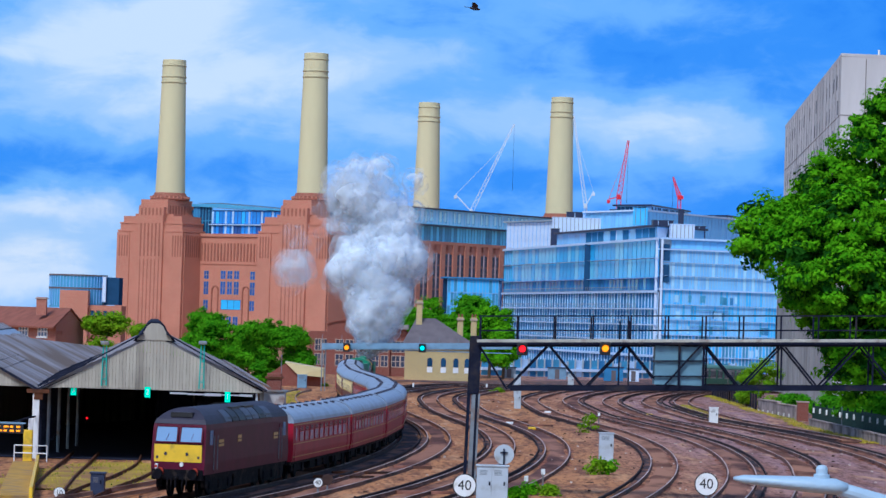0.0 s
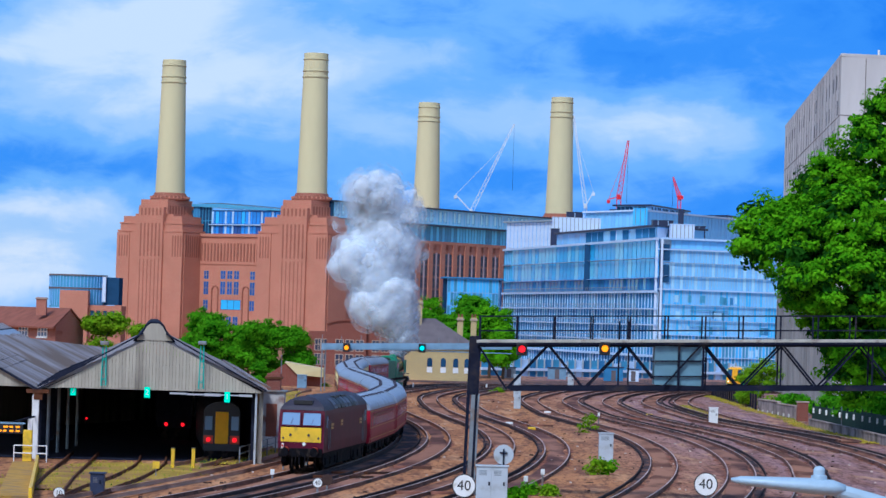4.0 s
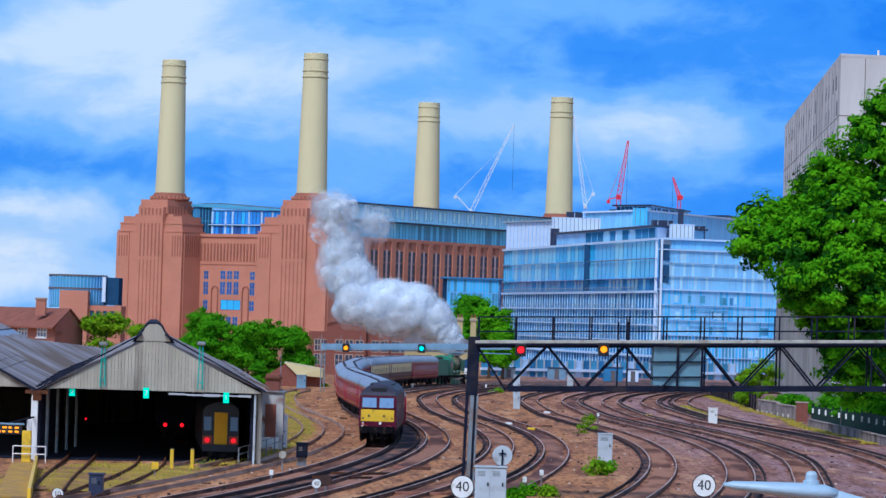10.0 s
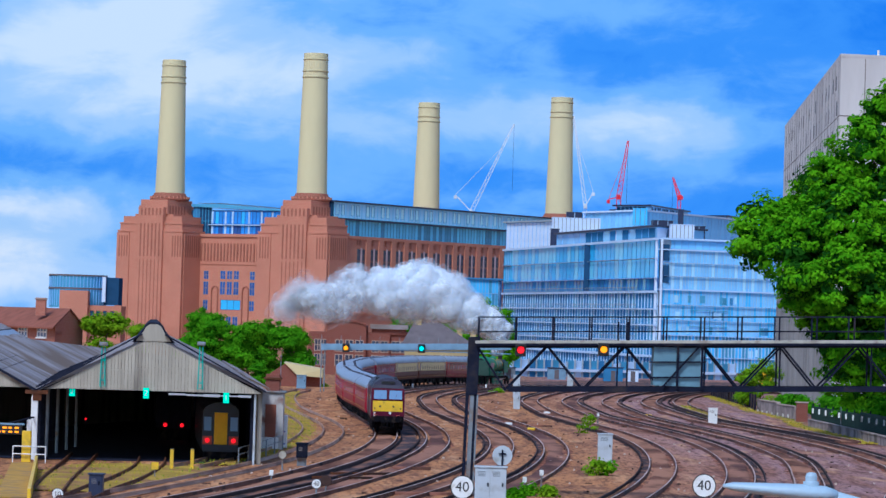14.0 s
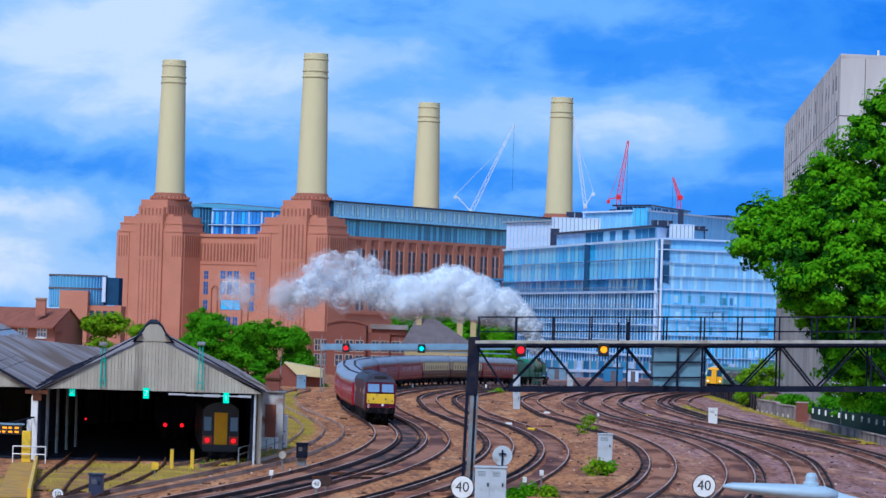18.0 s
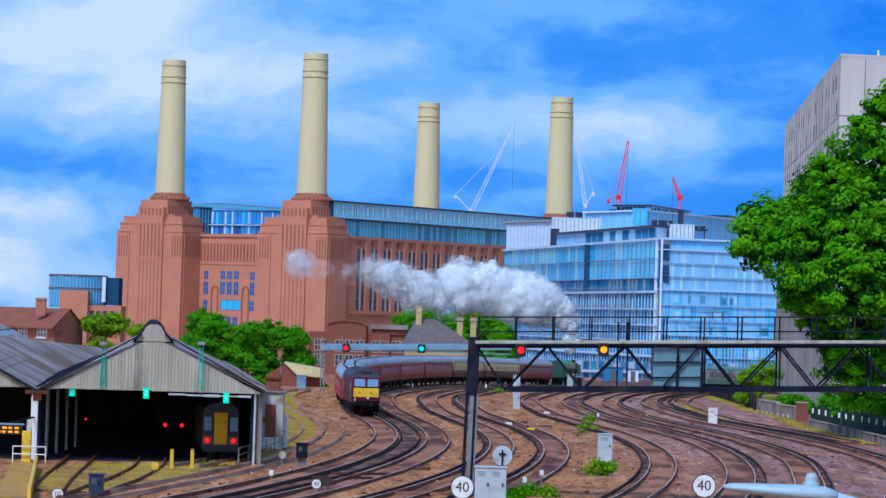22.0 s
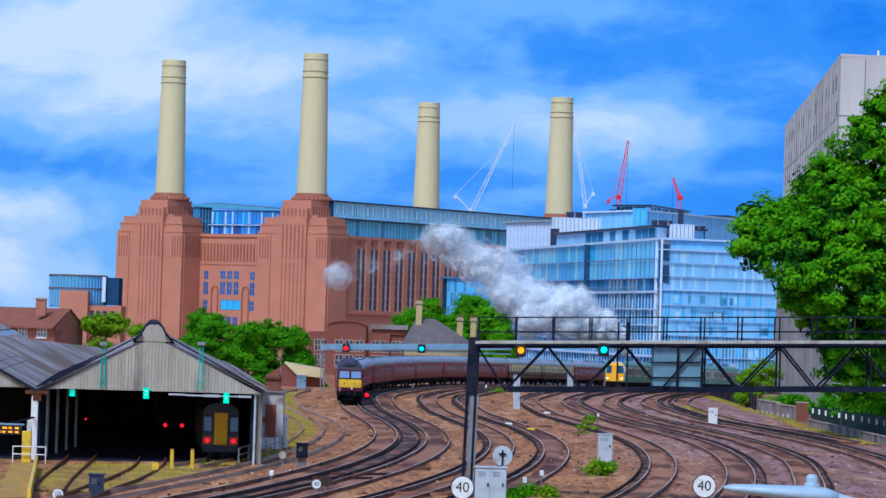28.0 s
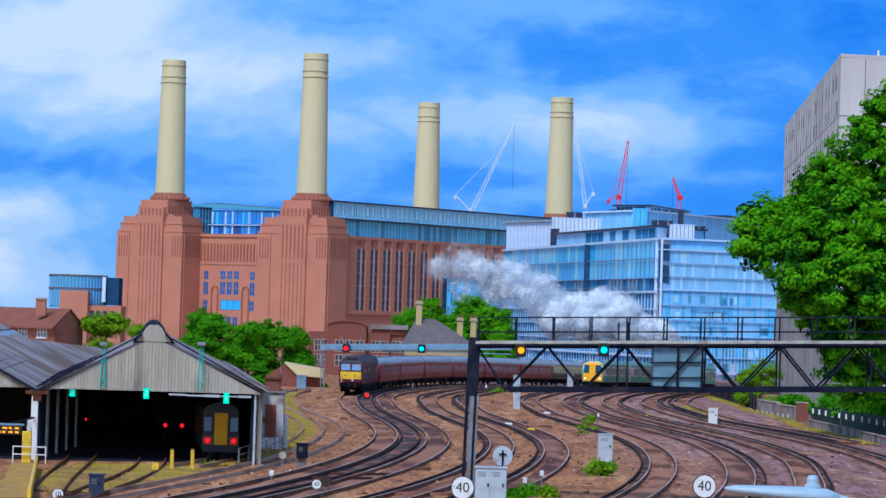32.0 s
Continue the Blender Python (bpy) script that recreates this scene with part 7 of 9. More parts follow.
def emu_car(m, cab, label):
    c = thing("electric_train_car", m, label, "train", "green suburban trains")
    L = 10.0
    prof = section(1.40, 0.95, 3.05, 3.75, 0.06)
    lean = lambda z: 0.5 * max(0.0, (z - 2.0) / 1.75) ** 1.4
    part("body", shell(bm_new(), prof, -L, L, lean if cab else None, None, 6), WHITE, c, "white body side")
    roof = [(x * 1.01, z + 0.012) for x, z in prof if z > 3.0]
    part("roof", shell(bm_new(), roof, -L, L, lean if cab else None, None, 6), EMU_ROOF, c)
    for x in (-1.405, 1.405):
        for z0, z1, mm, nm in ((0.98, 1.75, EMU_GREEN, "green_band"), (1.9, 2.8, WINDOW, "window_band")):
            bm = bm_new()
            a = -L + (2.2 if nm == "window_band" else 0.2)
            bx(bm, x - 0.012, x + 0.012, a, L - 0.4, z0, z1)
            part(nm, bm, mm, c)
        for y in (-5.0, 0.6, 5.6):
            bm = bm_new()
            bx(bm, x - 0.02, x + 0.02, y, y + 1.3, 1.0, 3.0)
            part("door", bm, EMU_GREEN, c)
    if cab:
        bm = bm_new()
        loft(bm, [[(-1.28, -L - 0.02 - q, 1.05), (1.28, -L - 0.02 - q, 1.05), (1.28, -L - 0.02 - q, 2.1), (-1.28, -L - 0.02 - q, 2.1)] for q in (0, 0.05)])
        part("front_panel", bm, CAB_YELLOW, c, "yellow cab front")
        bm = bm_new()
        loft(bm, [[(-1.37, -L - 0.012 - q + lean(0.97), 0.97), (1.37, -L - 0.012 - q + lean(0.97), 0.97), (1.37, -L - 0.012 - q + lean(2.1), 2.1), (1.2, -L - 0.012 - q + lean(3.4), 3.4), (-1.2, -L - 0.012 - q + lean(3.4), 3.4), (-1.37, -L - 0.012 - q + lean(2.1), 2.1)] for q in (0, 0.02)])
        part("cab_surround", bm, EMU_GREEN, c, "green cab surround")
        bm = bm_new()
        loft(bm, [[(-1.2, -L - 0.04 - q + lean(2.15), 2.15), (1.2, -L - 0.04 - q + lean(2.15), 2.15), (1.1, -L - 0.04 - q + lean(3.15), 3.15), (-1.1, -L - 0.04 - q + lean(3.15), 3.15)] for q in (0, 0.03)])
        part("windscreen", bm, GLASS_DARK, c)
        bm = bm_new()
        loft(bm, [[(-0.42, -L - 0.16 - q, 1.0), (0.42, -L - 0.16 - q, 1.0), (0.42, -L - 0.1 + 0.2 - q, 3.3), (-0.42, -L - 0.1 + 0.2 - q, 3.3)] for q in (0, 0.25)])
        part("gangway_door", bm, CAB_YELLOW, c, "orange-yellow gangway door")
        bm = bm_new()
        loft(bm, [[(-1.2, -L - 0.06 - q + lean(3.2), 3.2), (1.2, -L - 0.06 - q + lean(3.2), 3.2), (0.7, -L - 0.06 - q + lean(3.55), 3.55), (-0.7, -L - 0.06 - q + lean(3.55), 3.55)] for q in (0, 0.04)])
        part("brow", bm, CAB_YELLOW, c)
        for x in (-1.0, 1.0):
            part("headlight", soft_box(x - 0.13, x + 0.13, -L - 0.16, -L, 1.3, 1.5, 0.05), HEADLIGHT, c, "lit headlight")
        bm = bm_new()
        bx(bm, -1.1, 1.1, -L - 0.1, -L + 0.6, 0.4, 1.0)
        part("coupler_skirt", bm, BLACK_FRAME, c)
    for s in (-1, 1):
        bogie(c, s * 7.0, 2, 2.6, 0.46)
    bm = bm_new()
    bx(bm, -1.3, 1.3, -L + 0.3, L - 0.1, 0.6, 0.97)
    part("underframe", bm, BLACK_FRAME, c)
    return c


HEADLIGHT = mat("headlight", (1.0, 0.93, 0.75), glow=0.9, bump=0, var=0.02)
EMU_ROOF = mat("train_roof_green", (0.10, 0.26, 0.20), 0.5, var=0.2)
LOCO = diesel(pose(0, 0, 0))
COACHES = []
for i in range(9):
    if i in (6, 7):
        COACHES.append(coach(pose(0, 0, 0), COACH_CREAM, COACH_BROWN, "cream and umber railway coach with a pale roof"))
    else:
        COACHES.append(coach(pose(0, 0, 0), CRIMSON, CRIMSON, "crimson railway coach with a pale grey roof"))
STEAMER = steam_engine(pose(0, 0, 0))
EMU_A = [emu_car(pose(0, 0, 0), i == 0, "green and white suburban train car" + (" with a yellow cab front" if i == 0 else "")) for i in range(4)]
EMU_B = [emu_car(pose(0, 0, 0), i == 0, "green and white suburban train car" + (" with a yellow cab front" if i == 0 else "")) for i in range(3)]

# ---- lineside things ----


def text_mesh(body, size, material, parent, m, name="numeral", extrude=0.004):
    cu = bpy.data.curves.new(name, "FONT")
    cu.body, cu.size, cu.align_x, cu.align_y, cu.extrude = body, size, "CENTER", "CENTER", extrude
    tmp = bpy.data.objects.new(name, cu)
    me = bpy.data.meshes.new_from_object(tmp)
    me.materials.clear()
    me.materials.append(material)
    o = new(name, me)
    o.parent = parent
    o.matrix_basis = m
    return o


SIGN_WHITE = mat("sign_white", (0.80, 0.82, 0.82), 0.4, var=0.06, scale=6, second=(0.6, 0.6, 0.56), spread=0.05)


def speed_sign(x, y, z, r, num, label):
    s = thing("speed_sign", pose(x, y, 0), label, "railway sign", "speed boards")
    part("rim", tube(bm_new(), (0, 0.0, z), (0, -0.03, z), r, None, 40), BLACK, s)
    part("face", tube(bm_new(), (0, -0.03, z), (0, -0.035, z), r * 0.92, None, 40), SIGN_WHITE, s, "white sign face")
    text_mesh(num, r * 1.18, BLACK, s, pose(0, -0.04, z, 90, 0, 0))
    part("post", tube(bm_new(), (0, 0.05, -0.25), (0, 0.05, z + r * 0.5), 0.045 * max(1, r * 2), None, 10), GREY_STEEL, s)
    for k in (-0.4, 0.4):
        bm = bm_new()
        bx(bm, -r * 0.5, r * 0.5, 0.0, 0.03, z + k * r - 0.02, z + k * r + 0.02)
        part("bracket", bm, GREY_STEEL, s)
    return s


speed_sign(0.83, 100.0, 2.68, 0.37, "40", "round white speed board with black 40 and rim")
speed_sign(8.32, 100.0, 2.96, 0.37, "40", "round white speed board with black 40 and rim")
speed_sign(-5.39, 146.0, 0.29, 0.22, "40", "small white speed board with 40 on a low post")
speed_sign(-15.91, 136.0, 0.03, 0.25, "10", "small white speed board with 10 on a low post")

# sign seen from its back
sb = thing("sign_back", pose(2.9, 142, 0), "round grey back of a railway sign on a post", "railway sign")
part("disc", tube(bm_new(), (0, 0, 1.99), (0, 0.03, 1.99), 0.44, None, 36), CABINET, sb)
bm = bm_new()
strut(bm, (0, -0.05, -0.25), (0, -0.05, 2.24), 0.07)
strut(bm, (-0.16, -0.05, 2.07), (0.16, -0.05, 2.07), 0.06)
part("post", bm, DARK_STEEL, sb)


def disc_board(x, y, z, r, material, label):
    """A round board on a short post."""
    s = thing("round_board", pose(x, y, 0), label, "railway sign", "round boards")
    part("disc", tube(bm_new(), (0, 0, z), (0, 0.03, z), r, None, 28), material, s)
    part("rim", tube(bm_new(), (0, 0.01, z), (0, 0.05, z), r * 1.06, None, 28), DARK_STEEL, s)
    part("post", tube(bm_new(), (0, 0.07, -0.25), (0, 0.07, z), 0.04, None, 8), GREY_STEEL, s)


disc_board(-5.0, 147.0, 0.4, 0.25, mat("dark_board_back", (0.06, 0.035, 0.03), 0.7, var=0.3), "dark brown back of a small round board")
disc_board(-8.02, 168.0, 0.61, 0.2, CLAD, "weathered round shunting board on a low post")


def marker_post(x, y, h, label):
    s = thing("marker_post", pose(x, y, -0.2), label, "post", "cable markers")
    part("post", tube(bm_new(), (0, 0, 0), (0, 0, h), 0.05, None, 8), GREY_STEEL, s)
    part("plate", soft_box(-0.1, 0.1, -0.06, -0.03, h - 0.22, h + 0.05, 0.02, 1), SIGN_WHITE, s)


for px, py, h in ((4.17, 151.4, 0.8), (5.15, 157.28, 0.88), (13.22, 266.04, 0.84), (-8.05, 157.83, 0.44)):
    marker_post(px, py, h, "short grey cable marker with a white plate")


def cabinet(px, y, w, d, h, label, legs=0.0, doors=2, mt=None):
    c = thing("equipment_cabinet", pose(px, y, float(rise(y)) - 0.2), label, "cabinet", "lineside cabinets")
    part("body", soft_box(-w / 2, w / 2, -d / 2, d / 2, legs, h, 0.03), mt or CABINET, c)
    part("lid", soft_box(-w / 2 - 0.05, w / 2 + 0.05, -d / 2 - 0.06, d / 2 + 0.05, h, h + 0.07, 0.02), mt or CABINET, c)
    for i in range(doors):
        a = -w / 2 + 0.04 + (w - 0.08) * i / doors
        b = a + (w - 0.08) / doors - 0.03
        dr = part("door", soft_box(a, b, -d / 2 - 0.02, -d / 2, legs + 0.06, h - 0.05, 0.008, 1), mt or CABINET, c)
        part("handle", bx(bm_new(), b - 0.12, b - 0.05, -d / 2 - 0.05, -d / 2 - 0.02, h * 0.55, h * 0.55 + 0.16), DARK_STEEL, dr)
        for k in range(4):
            part("vent", bx(bm_new(), a + 0.08, b - 0.2, -d / 2 - 0.03, -d / 2 - 0.018, h - 0.18 - k * 0.06, h - 0.155 - k * 0.06), GREY_STEEL, dr)
    if legs:
        for k in range(6):
            a = -w / 2 + 0.1 + (w - 0.2) * k / 5
            part("cable_duct", tube(bm_new(), (a, 0, 0), (a, 0, legs), 0.06, None, 8), GREY_STEEL, c)
    return c


cabinet(2.36, 139.0, 1.35, 0.6, 1.78, "pale grey lineside cabinet on cable ducts below the gantry", 0.3, 2)
cabinet(9.95, 190.82, 0.85, 0.6, 1.64, "pale grey lineside cabinet among weeds", 0.0, 1)
cabinet(23.44, 274.93, 0.75, 0.5, 1.35, "white lineside cabinet with a dark grille", 0.0, 1, SIGN_WHITE)
cabinet(7.23, 297.25, 0.62, 0.5, 1.77, "tall grey relay case beside the line", 0.0, 1)
cabinet(7.97, 330.0, 0.7, 0.5, 2.27, "grey relay case beyond the near one", 0.0, 1)
cabinet(17.11, 420.0, 0.75, 0.5, 1.74, "far grey relay case", 0.0, 1)
cabinet(-7.25, 173.73, 0.6, 0.6, 1.19, "dark grey point-machine case on a plinth", 0.45, 1, DARK_STEEL)
cabinet(-14.61, 139.0, 0.6, 0.6, 0.94, "dark blue-grey lineside case", 0.0, 1, NAVY)
cabinet(-14.57, 342.0, 1.0, 0.6, 1.37, "pale blue lineside case by the hut", 0.0, 1, BLUE_STEEL)

# graffiti-marked case and hut by the shed
hut = thing("timber_hut", pose(-10.01, 193.65, -0.2), "grey timber hut with a brown door by the shed", "hut")
hh = 3.42
part("wall", soft_box(-0.62, 0.72, 0, 1.6, 0, hh, 0.03), mat("flaking_white_boards", (0.52, 0.50, 0.49), 0.8, var=0.2, scale=1.5, second=(0.22, 0.11, 0.08), spread=0.25), hut)
part("door", bx(bm_new(), -0.35, 0.3, -0.04, 0.0, 0.75, hh - 0.7), ROOF_TILE, hut, "brown door panel")
part("skirt", bx(bm_new(), -0.6, 0.5, -0.06, 0.0, 0.0, 0.75), WHITE, hut, "white boarded skirt")
part("roof", soft_box(-0.75, 0.85, -0.15, 1.75, hh, hh + 0.12, 0.03), GREY_STEEL, hut)
part("flue", soft_box(-0.4, 0.45, 0.3, 1.2, hh + 0.1, 4.54, 0.04), BRICK_DARK, hut, "rusty brown flue")
part("flue_cap", soft_box(-0.5, 0.55, 0.2, 1.3, 4.2, 4.34, 0.02), RUST, hut)
gr = thing("painted_case", pose(-9.44, 195.91, -0.2), "white lineside case covered in blue paint scrawls", "cabinet")
gh = 2.02
part("body", soft_box(-0.33, 0.33, -0.2, 0.3, 0, gh, 0.03), SIGN_WHITE, gr)
SCRAWL = mat("blue_paint", (0.03, 0.08, 0.42), 0.5, var=0.2)
for i in range(5):
    bm = bm_new()
    strut(bm, (-0.2 + 0.09 * (i % 2), -0.215, 0.2 + i * 0.24), (0.22 - 0.1 * (i % 3), -0.215, 0.32 + i * 0.25), 0.02, 0.07)
    part("paint_stroke", bm, SCRAWL, gr)

# shed front: teal pipes, posts, lamps, boards
for x, zt in ((-17.89, 6.16), (-12.69, 6.33)):
    tp = thing("lamp_post", pose(x, SD - 0.42, 0), "teal-painted floodlight post on the shed gable", "lamp post", "gable floodlights")
    z0 = 3.79
    for dx in (-0.13, 0.13):
        part("upright", tube(bm_new(), (dx, 0, z0), (dx * 0.6, 0, zt - 0.25), 0.035, None, 8), TEAL, tp)
    for i in range(6):
        z = z0 + (zt - z0 - 0.4) * i / 6
        bm = bm_new()
        strut(bm, (-0.13, 0, z), (0.13, 0, z + 0.1), 0.03)
        part("rung", bm, TEAL, tp)
    part("lamp_head", soft_box(-0.22, 0.22, -0.2, 0.1, zt - 0.2, zt, 0.05), GREY_STEEL, tp)
    bm = bm_new()
    for z in (z0 + 0.3, z0 + 1.4):
        bx(bm, -0.05, 0.05, 0.0, 0.5, z, z + 0.06)
    part("wall_bracket", bm, TEAL, tp)


def stop_post(px, py, top, label="yellow-painted post by the shed road"):
    g = (px, py)
    p = thing("yellow_post", pose(px, py, -0.2), label, "post", "yellow posts")
    part("post", soft_box(-0.09, 0.09, -0.09, 0.09, 0, top, 0.03), YELLOW, p)
    part("cap", soft_box(-0.11, 0.11, -0.11, 0.11, top, top + 0.05, 0.02), BLACK, p)
    return p


stop_post(-13.54, 165.16, 1.05)
stop_post(-12.55, 165.86, 1.05)
bxs = thing("yellow_box", pose(-13.63, 156.45, -0.2), "small yellow shunt marker on a stake", "railway sign")
part("stake", tube(bm_new(), (0, 0, 0), (0, 0, 0.5), 0.03, None, 8), GREY_STEEL, bxs)
part("plate", soft_box(-0.17, 0.17, -0.04, 0.0, 0.4, 0.75, 0.01), YELLOW, bxs)

ypost = thing("yellow_gantry_post", pose(-21.32, 168.0, -0.2), "thick yellow post and hand barrier beside the shed mouth", "barrier")
part("post", soft_box(-0.28, 0.2, -0.15, 0.15, 0, 1.65, 0.04), YELLOW, ypost)
part("upper_post", soft_box(-0.05, 0.2, -0.1, 0.1, 1.65, 2.24, 0.03), WHITE, ypost)
for x in (-0.7, 0.42, 1.0):
    bm = tube(bm_new(), (x, -0.3, 0), (x, -0.3, 0.85), 0.03, None, 8)
    part("barrier_post", bm, WHITE, ypost)
for z in (0.45, 0.85):
    part("barrier_rail", tube(bm_new(), (-0.7, -0.3, z), (1.0, -0.3, z), 0.03, None, 8), WHITE, ypost)
ramp = thing("yellow_walkway", pose(0, 0, 0), "worn yellow boarded walkway beside the shed road", "walkway")
pts = [(-21.2, 161.01, 0.0), (-20.12, 161.78, 0.0), (-16.66, 131.76, 0.0), (-17.85, 131.07, 0.0)]
part("deck", loft(bm_new(), [[(p[0], p[1], z) for p in pts] for z in (-0.2, 0.12)]), mat("worn_yellow_boards", (0.46, 0.27, 0.06), 0.8, var=0.3, scale=1.5, second=(0.3, 0.2, 0.12), spread=0.25), ramp)
part("edge_board", loft(bm_new(), [[(p[0] + dx, p[1], z) for dx, z in ((0, -0.2), (0.14, -0.2), (0.14, 0.45), (0, 0.45))] for p in (pts[1], pts[2])]), YELLOW, ramp)

board = thing("departure_board", pose(-21.35, 160, 1.78), "hanging departure board with unreadable orange dots", "display board")
part("case", soft_box(-1.0, 0.75, 0, 0.2, -0.24, 0.24, 0.03), BLACK, board)
part("frame", bx(bm_new(), -1.05, 0.85, -0.02, 0.22, 0.24, 0.32), BLUE_STEEL, board)
for i in range(2):
    for j in range(5):
        w = (0.2, 0.12, 0.24, 0.16, 0.2)[(i + j) % 5]
        part("text_bar", bx(bm_new(), -0.85 + j * 0.31, -0.85 + j * 0.31 + w, -0.012, 0.0, 0.05 - i * 0.2, 0.14 - i * 0.2), AMBER_LAMP, board)
bm = bm_new()
strut(bm, (0.1, 0.1, 0.28), (-0.11, 11.8, 0.28), 0.08)
part("hanger", bm, DARK_STEEL, board)

# trains, lamps and a made-up daylight glow inside the shed
stk = thing("stabled_train", Matrix.Translation((-12.82, 186.6, -0.3)) @ pose(0, 0, 0, 0, 0, 5.5), "stabled dark train with a yellow door and red tail lamps", "train")
DARK_TRAIN = mat("dark_train_paint", (0.006, 0.008, 0.022), 0.4, var=0.3)
part("body", shell(bm_new(), section(1.0, 0.6, 2.75, 3.3), -10, 10, None, None, 3), DARK_TRAIN, stk)
part("gangway_door", soft_box(-0.36, 0.36, -10.12, -9.98, 1.0, 2.75, 0.03), CAB_YELLOW, stk, "orange-yellow gangway door")
for x in (-0.72, 0.72):
    part("cab_window", bx(bm_new(), x - 0.2, x + 0.2, -10.04, -9.99, 1.75, 2.5), CAB_GLASS, stk)
    part("lamp_panel", bx(bm_new(), x - 0.26, x + 0.26, -10.05, -9.99, 1.0, 1.45), ORANGE_RED, stk)
    part("tail_lamp", tube(bm_new(), (x, -10.05, 1.22), (x, -10.1, 1.22), 0.12, None, 14), RED_LAMP, stk, "lit red tail lamp")
bm = bx(bm_new(), -0.9, 0.9, -9.8, 9.8, -0.2, 0.6)
part("underframe", bm, BLACK_FRAME, stk)
st2 = thing("stabled_train", Matrix.Translation((-16.53 - 0.96, 212, 0)) @ pose(0, 0, 0, 0, 0, 5.5), "stabled dark train deep in the shed with two red tail lamps", "train")
# body in the same near-black, the shed's shade put into its colour
part("body", shell(bm_new(), section(1.1, 0.6, 2.9, 3.4), -10, 10, None, None, 3), DARK, st2)
part("underframe", bx(bm_new(), -0.9, 0.9, -9.8, 9.8, -0.2, 0.6), BLACK_FRAME, st2)
for x in (-0.52, 0.52):
    part("tail_lamp", tube(bm_new(), (x, -10.0, 0.81), (x, -10.06, 0.81), 0.12, None, 14), RED_LAMP, st2, "lit red tail lamp")
bl = thing("buffer_lamp", pose(-23.45, 215, 0.6), "small red lamp on a stop block stake", "lamp")
part("stake", bx(bm_new(), -0.03, 0.03, 0, 0.06, -2.0, -0.05), DARK, bl)
part("lens", tube(bm_new(), (0, 0, 0), (0, -0.05, 0), 0.07, None, 12), RED_LAMP, bl)
# daylight through the roof openings, put in as glowing bars; no lamps here
DAYLIGHT_GLOW = mat("daylight_strip", (0.75, 0.82, 0.95), glow=0.45, bump=0, var=0.2, scale=2.0)
tl = thing("daylight_strip", Matrix.Translation((-12.51, 177, 3.34)), "row of glowing bars standing for daylight through the shed roof", "lamp")
for i in range(5):
    part("tube", bx(bm_new(), -2.3 + i * 0.95, -1.5 + i * 0.95 + 0.12, 0, 0.1, -0.02 - 0.02 * (i % 3), 0.08 - 0.03 * (i % 2)), DAYLIGHT_GLOW, tl)

# low railing beside the shed
rail = thing("railing", pose(0, 0, 0), "low galvanised railing beside the shed road", "railing")
P0, P1 = Vector((-10.51, 171.36, 0.0)), Vector((-9.21, 192.55, 0.0))
for i in range(6):
    p = P0.lerp(P1, i / 5)
    part("post", tube(bm_new(), (p.x, p.y, -0.2), (p.x, p.y, 0.75), 0.035, None, 8), GREY_STEEL, rail)
for z in (0.4, 0.75):
    part("bar", tube(bm_new(), (P0.x, P0.y, z), (P1.x, P1.y, z), 0.028, None, 8), GREY_STEEL, rail)
for px, py, zt, nm in ((-10.35, 180.99, 3.33, "slim grey lamp post by the shed"), (32.75, 262.0, 3.2, "slim pale lineside post"), (31.9, 322.0, 2.4, "thin pale post behind the lineside wall"), (-16.95, 345.0, 3.65, "slim lamp post by the hut")):
    lp = thing("slim_post", pose(px, py, -0.2), nm, "post")
    part("shaft", tube(bm_new(), (0, 0, 0), (0, 0, zt + 0.2), 0.05, 0.04, 8), GREY_STEEL, lp)
    part("head", soft_box(-0.12, 0.08, -0.1, 0.1, zt + 0.1, zt + 0.24, 0.03), GREY_STEEL, lp)

# wall and fence along the far side of the line
WALL_GREY = mat("sooty_wall", (0.30, 0.25, 0.24), 0.9, var=0.35, scale=0.8, second=(0.12, 0.10, 0.09), spread=0.3)
FENCE_GREEN = mat("dark_green_fence", (0.012, 0.04, 0.028), 0.7, var=0.4, scale=2.0)
FENCE_PALE = mat("worn_white_paint", (0.50, 0.49, 0.47), 0.7, var=0.2)
FENCE_BROWN = mat("brown_boards", (0.055, 0.035, 0.035), 0.85, var=0.4, scale=3, second=(0.12, 0.08, 0.06), spread=0.3)


def run(name, a, b, z0, z1, thick, material, owner):
    """One upright panel between two points of a wall or fence."""
    a, b = Vector((*a, 0)), Vector((*b, 0))
    d = (b - a).normalized()
    o = Vector((-d.y, d.x, 0)) * thick
    if o.x < 0:
        o = -o
    return part(name, loft(bm_new(), [[(p.x, p.y, z0), (p.x + o.x, p.y + o.y, z0), (p.x + o.x, p.y + o.y, z1), (p.x, p.y, z1)] for p in (a, b)]), material, owner)


def slats(a, b, step, z0, z1, material, owner):
    a, b = Vector((*a, 0)), Vector((*b, 0))
    k = step * 0.4
    while k < (b - a).length:
        p = a.lerp(b, k / (b - a).length)
        part("slat", bx(bm_new(), p.x - 0.17, p.x - 0.02, p.y - 0.06, p.y, z0, z1), material, owner)
        k += step


